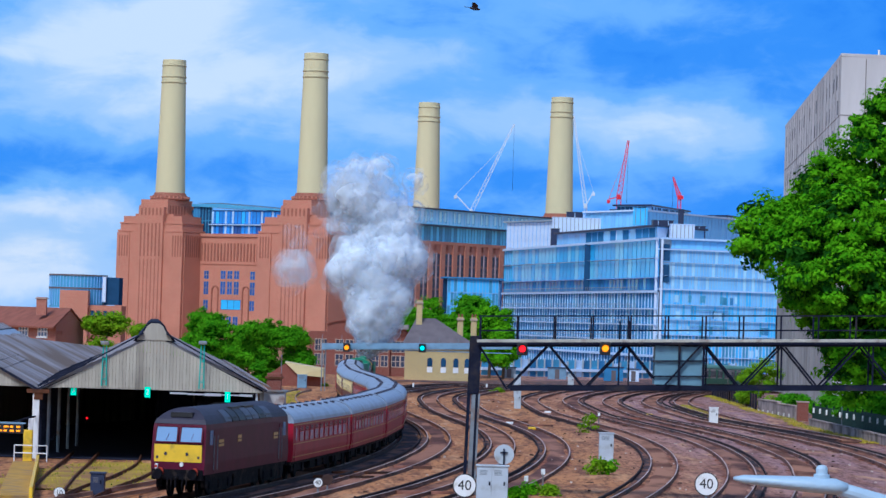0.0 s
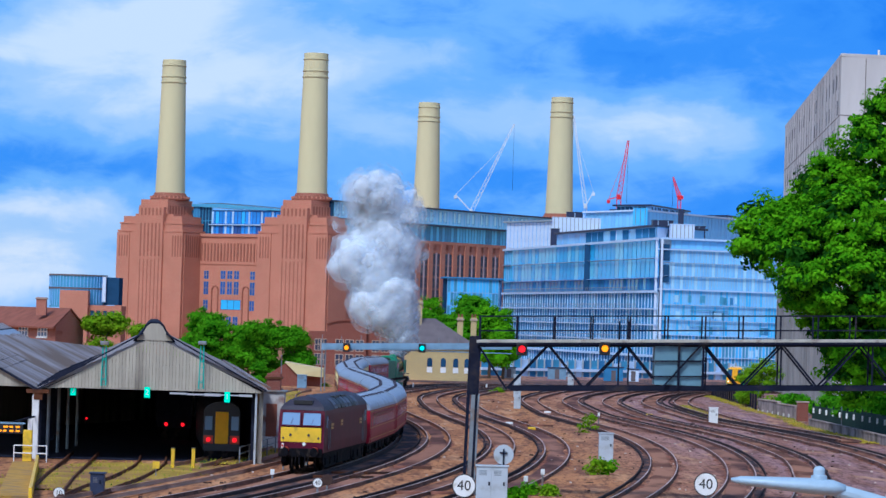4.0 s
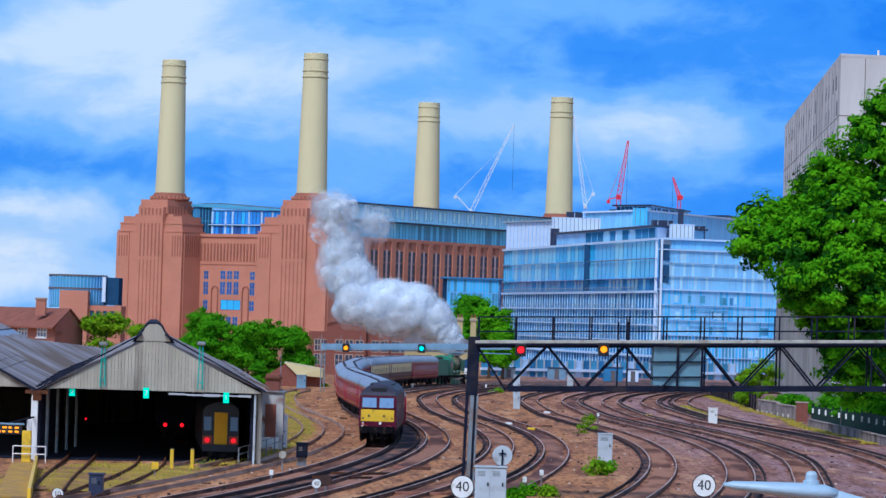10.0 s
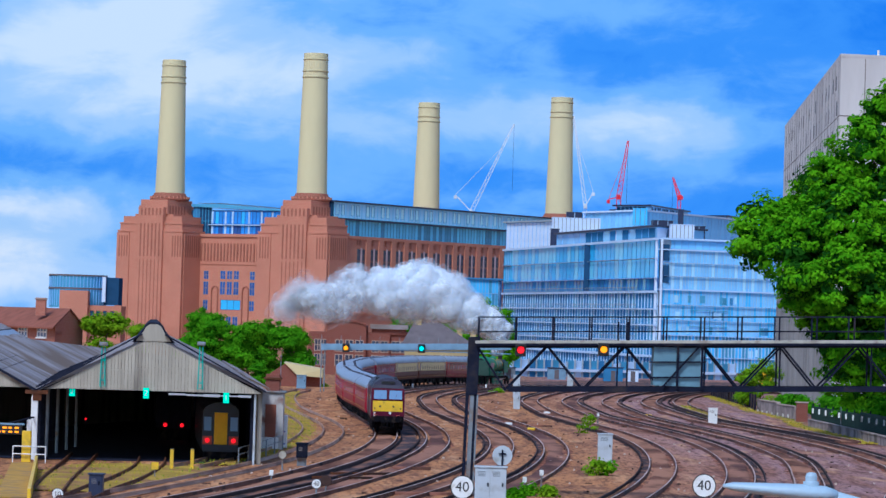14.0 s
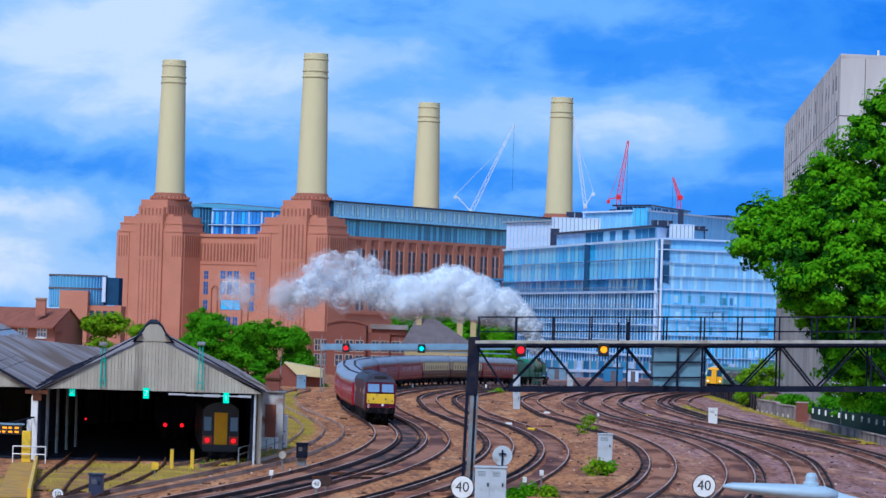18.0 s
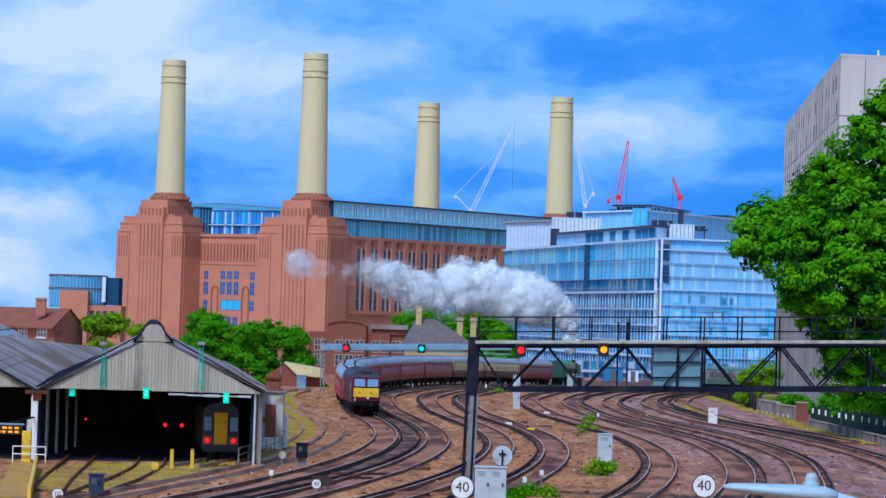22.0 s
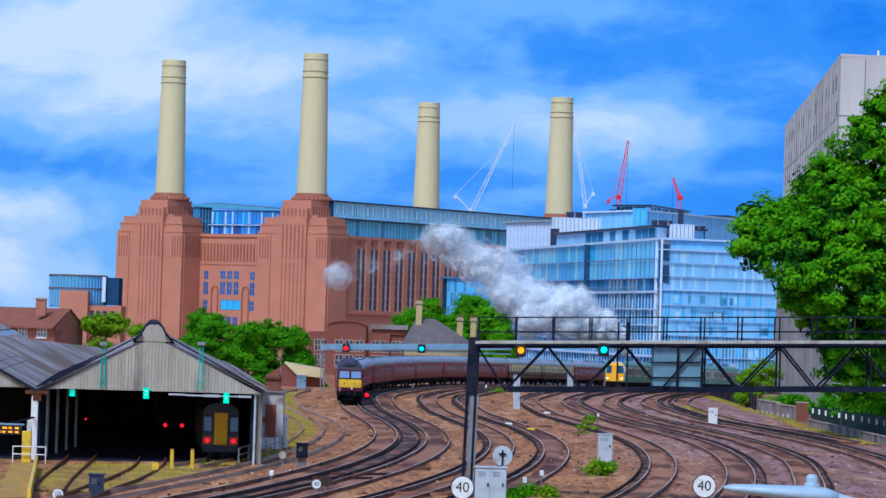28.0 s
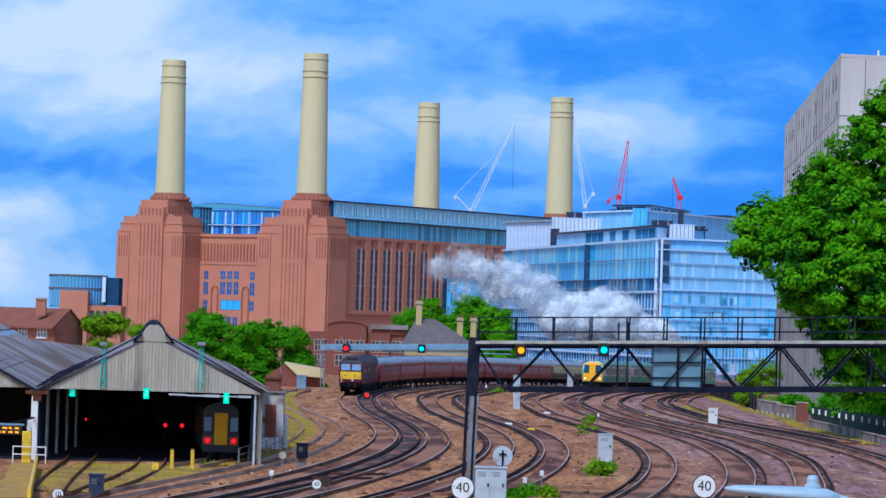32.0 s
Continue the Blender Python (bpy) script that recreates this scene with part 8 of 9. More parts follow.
LINE_A = [(31.5, 371.3), (30.95, 343.0), (30.8, 313.0)]
LINE_B = [(30.75, 311.0), (31.6, 301.0), (32.4, 293.0)]
LINE_C = [(31.7, 276.0), (32.2, 253.2), (32.5, 233.6), (32.5, 206.0)]
LINE_D = [(33.0, 285.0), (34.3, 262.0), (34.9, 250.5), (34.9, 206.0)]
fb = thing("board_fence", pose(0, 0, 0), "dark brown board fence with small pale slats", "fence", "lineside fences")
for (a, b), top in zip(zip(LINE_A, LINE_A[1:]), (1.45, 1.65)):
    run("fence_panel", a, b, -0.3, top, 0.08, FENCE_BROWN, fb)
    n = int((Vector(b) - Vector(a)).length / 2.6)
    for k in range(n + 1):
        p = Vector(a).lerp(Vector(b), k / n)
        part("post", bx(bm_new(), p.x - 0.12, p.x - 0.01, p.y - 0.1, p.y, -0.3, top + 0.12), DARK_STEEL, fb)
slats(*LINE_A[1:], 3.6, -0.02, 0.33, FENCE_PALE, fb)
gw = thing("retaining_wall", pose(0, 0, 0), "sooty grey concrete wall with small pale slats", "wall", "lineside walls")
for (a, b), top in zip(zip(LINE_B, LINE_B[1:]), (1.25, 1.1)):
    run("wall_panel", a, b, -0.3, top, 0.3, WALL_GREY, gw)
    run("coping", (a[0] - 0.06, a[1]), (b[0] - 0.06, b[1]), top, top + 0.09, 0.42, STONE, gw)
    slats(a, b, 2.4, 0.05, 0.36, FENCE_PALE, gw)
lw = thing("retaining_wall", pose(0, 0, 0), "low grey concrete wall below a dark fence", "wall", "lineside walls")
for a, b in zip(LINE_C, LINE_C[1:]):
    run("wall_panel", a, b, -0.3, 0.42, 0.35, WALL_GREY, lw)
    run("coping", (a[0] - 0.05, a[1]), (b[0] - 0.05, b[1]), 0.42, 0.5, 0.45, WALL_GREY, lw)
fg = thing("slatted_fence", pose(0, 0, 0), "dark green fence with short white slats", "fence", "lineside fences")
for (a, b), top in zip(zip(LINE_D, LINE_D[1:]), (1.4, 1.55, 1.6)):
    run("fence_panel", a, b, -0.3, top, 0.08, FENCE_GREEN, fg)
    slats(a, b, 3.2, 0.8, 1.24, SIGN_WHITE, fg)
    n = int((Vector(b) - Vector(a)).length / 3.2)
    for k in range(n):
        p = Vector(a).lerp(Vector(b), k / n)
        part("post", bx(bm_new(), p.x + 0.09, p.x + 0.2, p.y, p.y + 0.12, -0.3, top + 0.2), DARK_STEEL, fg)
pier = thing("brick_pier", pose(32.6, 289.0, -0.2), "dark red-brown brick pier in the lineside wall", "wall")
part("pier", soft_box(-0.5, 0.5, -0.3, 0.3, 0, 1.75, 0.02), BRICK_DARK, pier)
part("coping", soft_box(-0.57, 0.57, -0.37, 0.37, 1.75, 1.87, 0.02), STONE, pier)

# street lamp close to the viewer
sl = thing("street_lamp", pose(2.58, 22.0, 0), "pale street lamp head with a sensor cap, below the viewpoint", "street lamp")
z = 6.69
rings = []
for k, w, h in ((-0.62, 0.015, 0.012), (-0.55, 0.05, 0.03), (-0.35, 0.085, 0.042), (-0.1, 0.11, 0.055), (0.08, 0.10, 0.055), (0.16, 0.05, 0.03)):
    dz = -0.05 * (k + 0.62)
    rings.append([(k, w * math.cos(a), z + dz + 0.02 + h * math.sin(a)) for a in [2 * math.pi * i / 14 for i in range(14)]])
LAMP_GREY = mat("lamp_head_paint", (0.38, 0.53, 0.66), 0.35, var=0.06, scale=8)
part("head", loft(bm_new(), rings), LAMP_GREY, sl, "", True)
bm = lathe(bm_new(), [(0.055, 0), (0.055, 0.03), (0.04, 0.035), (0.04, 0.07), (0.03, 0.09), (0.01, 0.095)], 18)
bm.transform(Matrix.Translation((-0.02, 0, z + 0.035)))
part("sensor_cap", bm, LAMP_GREY, sl)
part("arm", tube(bm_new(), (0.1, 0, z - 0.03), (0.6, 0, z - 0.16), 0.05, 0.055, 12), LAMP_GREY, sl)
part("column", tube(bm_new(), (0.6, 0, z - 0.14), (0.6, 0, -0.2), 0.06, 0.1, 12), LAMP_GREY, sl)


# grass and weeds
GRASS_SOIL = mat("yellow_grass", (0.40, 0.27, 0.045), 0.95, var=0.35, scale=0.5, fine=6, bump=0.5, second=(0.30, 0.16, 0.07), spread=0.35)
GRASS = mat("grass_blade", (0.40, 0.33, 0.03), 0.8, var=0.4, scale=0.7, fine=4, bump=0, second=(0.12, 0.22, 0.02), spread=0.35)


def verge(name, offs0, offs1, y0, y1, label):
    if isinstance(offs0, list):
        a, b = [(np.interp(GRID_Y, [p[1] for p in e], [p[0] for p in e]), GRID_Y) for e in (offs0, offs1)]
    else:
        a, b = offset_line(offs0), offset_line(offs1)
    vs, fs = [], []
    ks = [i for i in range(0, len(GRID_Y), 3) if y0 <= GRID_Y[i] <= y1]
    for i in ks:
        for j in range(6):
            k = j / 5
            vs.append((a[0][i] * (1 - k) + b[0][i] * k, a[1][i] * (1 - k) + b[1][i] * k, float(rise(a[1][i])) - 0.145 + 0.02 * math.sin(i * 1.7 + j * 2.1) + (-0.06 if j in (0, 5) else 0.0)))
    for r in range(len(ks) - 1):
        for j in range(5):
            fs.append((r * 6 + j, r * 6 + j + 1, (r + 1) * 6 + j + 1, (r + 1) * 6 + j))
    me = bpy.data.meshes.new(name)
    me.from_pydata(vs, [], fs)
    me.materials.append(GRASS_SOIL)
    g = tagged(new(name, me), label, "grass", kind="stuff")
    r = np.random.default_rng(len(ks))
    n = int(len(ks) * 55)
    ii, kk = r.integers(0, len(ks), n), r.uniform(0.03, 0.97, n)
    idx = np.array(ks)[ii]
    px, py = a[0][idx] * (1 - kk) + b[0][idx] * kk + r.normal(0, 0.3, n), a[1][idx] * (1 - kk) + b[1][idx] * kk + r.uniform(-1.5, 1.5, n)
    h = r.uniform(0.04, 0.15, n)
    pz = rise(py) - 0.16
    dx, dy = r.normal(0, 0.05, n), r.normal(0, 0.05, n)
    v = np.stack([np.stack([px - 0.035, py, pz], 1), np.stack([px + 0.035, py, pz], 1), np.stack([px + dx, py + dy, pz + h], 1)], 1).reshape(-1, 3)
    me = bpy.data.meshes.new("grass_blades")
    me.from_pydata(v.tolist(), [], np.arange(n * 3).reshape(-1, 3).tolist())
    me.materials.append(GRASS)
    o = tagged(new("grass_blades", me), "", "", kind="stuff")
    o.parent = g


verge("grass_verge", -4.9, -9.0, 205, 325, "yellow-green grass along the overgrown sidings")
verge("grass_verge", -4.4, -12.5, 139, 169, "yellow-green grass and moss in front of the shed")
verge("grass_verge", -5.0, -6.9, 169, 206, "yellow-green grass strip beside the shed")
verge("grass_verge", 32.2, 33.3, 275, 320, "yellow-green grass strip between two running lines")
FOOT = LINE_C[2::-1] + LINE_B[::-1] + LINE_A[::-1]
verge("grass_verge", [(x - 0.05, y) for x, y in FOOT], [(x - 1.25, y) for x, y in FOOT], 235, 368, "dry yellow-brown grass at the foot of the lineside wall")

for px, py, d, h in ((11.28, 241.96, 0.72, 1.27), (8.6, 172.65, 0.67, 1.03), (3.56, 143.32, 0.4, 0.75), (5.3, 150.06, 0.47, 0.47), (6.54, 351.53, 1.36, 0.99), (4.33, 150.49, 0.26, 0.42), (9.2, 173.05, 0.3, 0.67), (-12.43, 352.51, 0.62, 0.87)):
    wd = thing("weed_clump", pose(px, py, -0.2), "clump of bright green weeds in the ballast", "weeds", "lineside weeds")
    lob = [((_x * d * 0.6, _y * d * 0.4, h * _z), (d * 0.5, d * 0.5, h * 0.35)) for _x, _y, _z in ((-0.8, 0, 0.3), (0.8, 0, 0.3), (0, 0.3, 0.65), (-0.4, -0.3, 0.5), (0.4, 0.2, 0.75))]
    part("stem", tube(bm_new(), (0, 0, 0), (0, 0, h * 0.6), 0.02, 0.01, 6), BARK, wd)
    leaves("foliage", lob, 500, 0.10, LEAF_LIME if d > 0.4 else LEAF, wd, int(px * 10) % 97 + 1)

# odd bits on the ballast: timbers, stones, spare rail
r = random.Random(12)
junk = [(-3.8, 164.89, 0.0), (-1.57, 172.95, 0.0), (-4.8, 159.98, 0.0), (5.72, 259.85, 0.0), (7.98, 252.05, 0.0), (-3.2, 302.84, 0.0), (-0.8, 299.59, 0.0), (17.43, 279.94, 0.0), (26.53, 379.26, 0.0), (0.25, 148.04, 0.0)]
for i, p in enumerate(junk):
    sp = thing("spare_timber", pose(p[0], p[1], -0.12, 0, 0, r.uniform(-75, -50)), "loose rusty timber lying on the ballast", "timber", "track scraps")
    part("timber", soft_box(-0.1, 0.1, -r.uniform(0.8, 2.2), r.uniform(0.8, 2.2), -0.08, 0.1, 0.02), (RUST, SLEEPER, YELLOW)[i % 3 if i in (4, 7) else i % 2], sp)
for i, (a, b) in enumerate(((7.11, 244.44), (18.97, 290.15), (5.62, 255.35), (9.77, 288.91), (-2.91, 360.76), (5.44, 370.07))):
    bag = thing("rubble_bag" if i < 4 else "white_marker", pose(a, b, float(rise(b)) - 0.2), "pale bag of rubble on the ballast" if i < 4 else "white marker post beside the rail", "bag" if i < 4 else "marker", "track scraps")
    part("bag" if i < 4 else "marker", soft_box(-0.3, 0.3, -0.2, 0.2, 0, 0.22, 0.09) if i < 4 else soft_box(-0.1, 0.1, -0.1, 0.1, 0, 0.55, 0.03), (YELLOW, SIGN_WHITE)[i > 1], bag)

# bird
bird = thing("bird", pose(0, 95, 30), "dark pigeon flying with spread wings", "bird")
BIRD = mat("feathers", (0.05, 0.045, 0.055), 0.7, var=0.3, scale=9)
bb = lathe(bm_new(), [(0.004, -0.17), (0.035, -0.1), (0.055, 0.0), (0.045, 0.09), (0.03, 0.14), (0.008, 0.18)], 12)
bb.transform(Matrix.Rotation(radians(90), 4, "Y"))
part("body", bb, BIRD, bird, "", True)
bm = bm_new()
loft(bm, [[(-0.15, -0.02, 0), (-0.15, 0.02, 0), (-0.15, 0.02, 0.01), (-0.15, -0.02, 0.01)], [(-0.3, -0.07, 0), (-0.3, 0.07, 0), (-0.3, 0.07, 0.008), (-0.3, -0.07, 0.008)]])
part("tail", bm, BIRD, bird)
WINGS = []
for s in (-1, 1):
    bm = bm_new()
    loft(bm, [[(0.09, 0, 0), (-0.07, 0, 0), (-0.07, 0, 0.012), (0.09, 0, 0.014)], [(0.10, s * 0.16, 0.01), (-0.08, s * 0.15, 0.01), (-0.08, s * 0.15, 0.018), (0.10, s * 0.16, 0.02)], [(0.0, s * 0.34, 0), (-0.09, s * 0.33, 0), (-0.09, s * 0.33, 0.005), (0.0, s * 0.34, 0.005)]])
    WINGS.append((s, part("wing", bm, BIRD, bird)))


def spur(points, label):
    """A short rusty track through given ground points."""
    pts = [Vector(p) for p in points]
    fine = []
    for i in range(len(pts) - 1):
        p0, p1, p2, p3 = pts[max(0, i - 1)], pts[i], pts[i + 1], pts[min(len(pts) - 1, i + 2)]
        for j in range(8):
            t = j / 8
            fine.append(0.5 * ((2 * p1) + (p2 - p0) * t + (2 * p0 - 5 * p1 + 4 * p2 - p3) * t * t + (3 * p1 - p0 - 3 * p2 + p3) * t ** 3))
    fine.append(pts[-1])
    t = thing("railway_track", pose(0, 0, 0), label, "railway track", "sidings")
    for s in (-0.70, 0.70):
        bm = bm_new()
        rings = []
        for i, p in enumerate(fine):
            d = (fine[min(i + 1, len(fine) - 1)] - fine[max(i - 1, 0)]).normalized()
            q = Vector((d.y, -d.x, 0))
            rings.append([tuple(p + q * (s + a) + Vector((0, 0, u))) for a, u in RAIL_SIDE])
        part("rail", loft(bm, rings), RUST, t)


spur([(-19.4, 177.87, 0.0), (-18.52, 164.23, 0.0), (-17.8, 152.51, 0.0), (-16.99, 141.5, 0.0), (-16.11, 129.59, 0.0)], "rusty shed road in yellow grass")
spur([(-15.51, 176.29, 0.0), (-14.79, 165.58, 0.0), (-14.68, 153.45, 0.0), (-15.01, 142.71, 0.0), (-15.04, 130.19, 0.0)], "rusty shed road in yellow grass")


# ground signal that the train uncovers
for gx_, gy_, zz in ((*(-6.8, 306.18), 0.5),):
    gs = thing("ground_signal", pose(gx_, gy_, zz - 0.2), "low ground signal with a red light beside the rail", "railway signal")
    part("case", soft_box(-0.3, 0.3, 0, 0.3, 0, 0.62, 0.05), BLACK, gs)
    part("lens", tube(bm_new(), (0, 0, 0.36), (0, -0.06, 0.36), 0.2, 0.18, 14), RED_LAMP, gs, "lit red lens")

# scattered bits on the ballast
r = np.random.default_rng(31)
SCRAP = mat("track_scrap", (0.07, 0.04, 0.032), 0.9, var=0.4, scale=2.0)
STONE_PALE = mat("pale_stone", (0.58, 0.47, 0.40), 0.9, var=0.3, scale=2.0)
for nm, count, mt, lo, hi, lab in (("track_litter", 350, SCRAP, 0.03, 0.09, "scattered dark clips, offcuts and stones on the ballast"), ("ballast_stones", 220, STONE_PALE, 0.03, 0.07, "scattered pale stones on the ballast")):
    vs, fs = [], []
    for i in range(count):
        yy = 128 + 230 * r.uniform() ** 1.3
        off = r.uniform(-4.5, 31.5)
        k = int(np.clip(yy - 60, 0, len(GRID_Y) - 1))
        xx = float(np.interp(yy, GRID_Y, GRID_X)) + off
        z = float(rise(yy)) - 0.2
        w, d, h = r.uniform(lo, hi), r.uniform(lo, hi) * (3.0 if nm == "track_litter" and r.uniform() < 0.25 else 1.2), r.uniform(0.03, 0.1)
        a = r.uniform(0, 3.14)
        ca, sa = math.cos(a), math.sin(a)
        b0 = len(vs)
        for px, py in ((-w, -d), (w, -d), (w, d), (-w, d)):
            vs.append((xx + px * ca - py * sa, yy + px * sa + py * ca, z - 0.02))
        for px, py in ((-w, -d), (w, -d), (w, d), (-w, d)):
            vs.append((xx + (px * ca - py * sa) * 0.7, yy + (px * sa + py * ca) * 0.7, z + h))
        fs += [(b0 + 4, b0 + 5, b0 + 6, b0 + 7), (b0, b0 + 1, b0 + 5, b0 + 4), (b0 + 1, b0 + 2, b0 + 6, b0 + 5), (b0 + 2, b0 + 3, b0 + 7, b0 + 6), (b0 + 3, b0, b0 + 4, b0 + 7)]
    me = bpy.data.meshes.new(nm)
    me.from_pydata(vs, [], fs)
    me.materials.append(mt)
    tagged(new(nm, me), lab, "track litter" if mt is SCRAP else "stones", kind="stuff")


# ---- steam ----
scene.cycles.transparent_max_bounces = 64
scene.cycles.diffuse_bounces = 8


def steam_material(name, thick, grain, scale, gaps=0.0):
    """A thin veil of white vapour: its share of cover, and how unevenly it is torn."""
    m = bpy.data.materials.new(name)
    m.use_nodes = True
    n, l = m.node_tree.nodes, m.node_tree.links
    n.remove(n["Principled BSDF"])
    tc, oi, nz = n.new("ShaderNodeTexCoord"), n.new("ShaderNodeObjectInfo"), n.new("ShaderNodeTexNoise")
    nz.inputs["Scale"].default_value, nz.inputs["Detail"].default_value, nz.inputs["Roughness"].default_value = scale, 3.0, 0.5
    ad = n.new("ShaderNodeVectorMath")
    ad.operation = "MULTIPLY_ADD"
    ad.inputs[1].default_value = (9, 5, 7)
    l.new(oi.outputs["Random"], ad.inputs[0])
    l.new(tc.outputs["Object"], ad.inputs[2])
    l.new(ad.outputs["Vector"], nz.inputs["Vector"])
    cover = n.new("ShaderNodeMapRange")
    cover.inputs["From Min"].default_value, cover.inputs["From Max"].default_value = 0.5 + gaps - grain, 0.5 + gaps + grain
    cover.inputs["To Min"].default_value, cover.inputs["To Max"].default_value = 0.0, thick
    l.new(nz.outputs["Fac"], cover.inputs["Value"])
    di, tr, tl = n.new("ShaderNodeBsdfDiffuse"), n.new("ShaderNodeBsdfTransparent"), n.new("ShaderNodeBsdfTranslucent")
    di.inputs["Color"].default_value = tl.inputs["Color"].default_value = (0.87, 0.935, 1.0, 1)
    a, b = n.new("ShaderNodeMixShader"), n.new("ShaderNodeMixShader")
    a.inputs["Fac"].default_value = 0.35
    l.new(di.outputs["BSDF"], a.inputs[1])
    l.new(tl.outputs["BSDF"], a.inputs[2])
    l.new(cover.outputs["Result"], b.inputs["Fac"])
    l.new(tr.outputs["BSDF"], b.inputs[1])
    l.new(a.outputs["Shader"], b.inputs[2])
    l.new(b.outputs["Shader"], n["Material Output"].inputs["Surface"])
    return m


def core_material():
    """The dense heart of the plume: white vapour that lets some light through."""
    m = bpy.data.materials.new("dense_steam")
    m.use_nodes = True
    n, l = m.node_tree.nodes, m.node_tree.links
    n.remove(n["Principled BSDF"])
    di, tl, mx = n.new("ShaderNodeBsdfDiffuse"), n.new("ShaderNodeBsdfTranslucent"), n.new("ShaderNodeMixShader")
    di.inputs["Color"].default_value = tl.inputs["Color"].default_value = (0.885, 0.945, 1.0, 1)
    mx.inputs["Fac"].default_value = 0.4
    l.new(di.outputs["BSDF"], mx.inputs[1])
    l.new(tl.outputs["BSDF"], mx.inputs[2])
    l.new(mx.outputs["Shader"], n["Material Output"].inputs["Surface"])
    return m


# veils from the heart of a puff outward, and those of a thin wisp
FLUFF = [steam_material("steam_fluff_inner", 0.55, 0.22, 1.2), steam_material("steam_fluff_outer", 0.24, 0.2, 1.6)]
VEILS = [core_material(), steam_material("steam_veil_outer", 0.55, 0.25, 1.0), steam_material("steam_veil_edge", 0.30, 0.2, 1.2)]
TORN = [steam_material("steam_torn_inner", 0.48, 0.09, 0.9, 0.06), steam_material("steam_torn_outer", 0.18, 0.10, 1.2, 0.04)]
THIN = [steam_material("steam_wisp_inner", 0.22, 0.09, 1.0, 0.08), steam_material("steam_wisp_outer", 0.12, 0.09, 1.4, 0.08)]


def puff_mesh(seed, coats, radii):
    """A billow of vapour: shells that thin outward from a lumpy heart."""
    bm = bm_new()
    for i, r in enumerate(radii):
        off = Vector((seed * 3.7, seed * 1.9, seed * 0.7 + i * (0.35 if len(radii) > 2 else 2.0)))
        made = bmesh.ops.create_icosphere(bm, subdivisions=4, radius=1.0)["verts"]
        for v in made:
            d = v.co.normalized()
            v.co = d * r * (1 + 0.30 * noise.noise(d * 1.6 + off) + 0.12 * noise.noise(d * 3.0 + off) + 0.03 * noise.noise(d * 6 + off))
            for f in v.link_faces:
                f.material_index = i
    me = finish("steam_puff", bm, coats[0], True)
    for q in coats[1:]:
        me.materials.append(q)
    return me


PUFFS = [puff_mesh(i, VEILS, (0.86, 0.96, 1.07)) for i in range(7)]
FLUFFS = [puff_mesh(i + 60, FLUFF, (0.78, 1.0)) for i in range(6)]
HALVES = [puff_mesh(i + 40, TORN, (0.75, 1.0)) for i in range(6)]
WISPS = [puff_mesh(i + 20, THIN, (0.6, 0.9)) for i in range(6)]
PLUME = []


def plume_at(t, *spine):
    """The plume at one moment, along its spine from the chimney outward: (metres past the chimney, height, half breadth)."""
    PLUME.append((t, ((0.0, 4.2, 0.9),) + spine))


plume_at(0, (0.6, 5.9, 1.0), (0.5, 7.9, 1.9), (0.8, 10.8, 3.2), (1.0, 13.7, 4.7), (0.9, 16.4, 5.2), (0.4, 19.1, 4.7), (-2.8, 21.1, 2.9), (-7.8, 12.3, 1.7))
plume_at(1, (0.0, 5.9, 1.1), (0.2, 9.0, 2.4), (0.3, 12.2, 3.7), (0.3, 15.3, 4.8), (-0.1, 18.1, 5.3), (-0.9, 20.0, 4.4), (-3.6, 21.0, 2.9), (-9.8, 11.9, 1.2))
plume_at(2, (0.7, 5.9, 1.2), (0.0, 8.3, 2.7), (-0.7, 11.5, 3.6), (-0.5, 14.7, 4.5), (-0.6, 17.7, 5.2), (-1.2, 20.3, 4.3), (-4.9, 20.9, 2.5), (-9.8, 12.9, 1.0))
plume_at(3, (0.8, 6.0, 1.1), (-0.1, 8.4, 2.3), (-1.5, 11.0, 3.4), (-1.5, 14.0, 4.7), (-0.8, 17.0, 5.0), (-1.0, 19.2, 4.6), (-4.3, 20.1, 3.2), (-8.5, 20.7, 2.3))
plume_at(6, (-0.0, 6.0, 1.4), (-1.6, 8.4, 2.7), (-3.6, 11.2, 3.7), (-5.0, 14.4, 4.3), (-5.2, 17.6, 4.5), (-4.4, 20.4, 4.2), (-0.3, 19.4, 2.9), (3.2, 22.0, 1.9))
plume_at(7, (-0.6, 6.5, 1.5), (-2.6, 9.3, 2.9), (-5.5, 11.6, 3.9), (-7.7, 14.8, 3.9), (-8.3, 18.1, 3.8), (-6.6, 21.0, 3.4), (-3.2, 22.6, 2.5), (0.2, 18.1, 1.8))
plume_at(8, (-1.0, 6.9, 1.7), (-3.0, 8.7, 2.7), (-6.0, 10.5, 3.3), (-8.2, 13.3, 3.5), (-10.7, 16.2, 3.5), (-11.2, 19.1, 3.3), (-9.0, 20.8, 3.2), (-4.3, 19.3, 2.3))
plume_at(9, (-0.9, 6.9, 1.3), (-2.4, 9.2, 2.8), (-6.0, 10.1, 3.2), (-9.8, 11.3, 3.4), (-11.8, 14.2, 3.2), (-14.3, 16.1, 2.7), (-13.6, 19.5, 2.9), (-10.1, 20.2, 2.5))
plume_at(10, (-0.8, 5.5, 1.5), (-3.4, 8.4, 3.0), (-7.7, 9.6, 3.4), (-11.6, 10.3, 3.4), (-14.4, 13.5, 2.9), (-14.2, 17.3, 3.0), (-16.0, 21.1, 2.4), (-10.5, 19.6, 2.0))
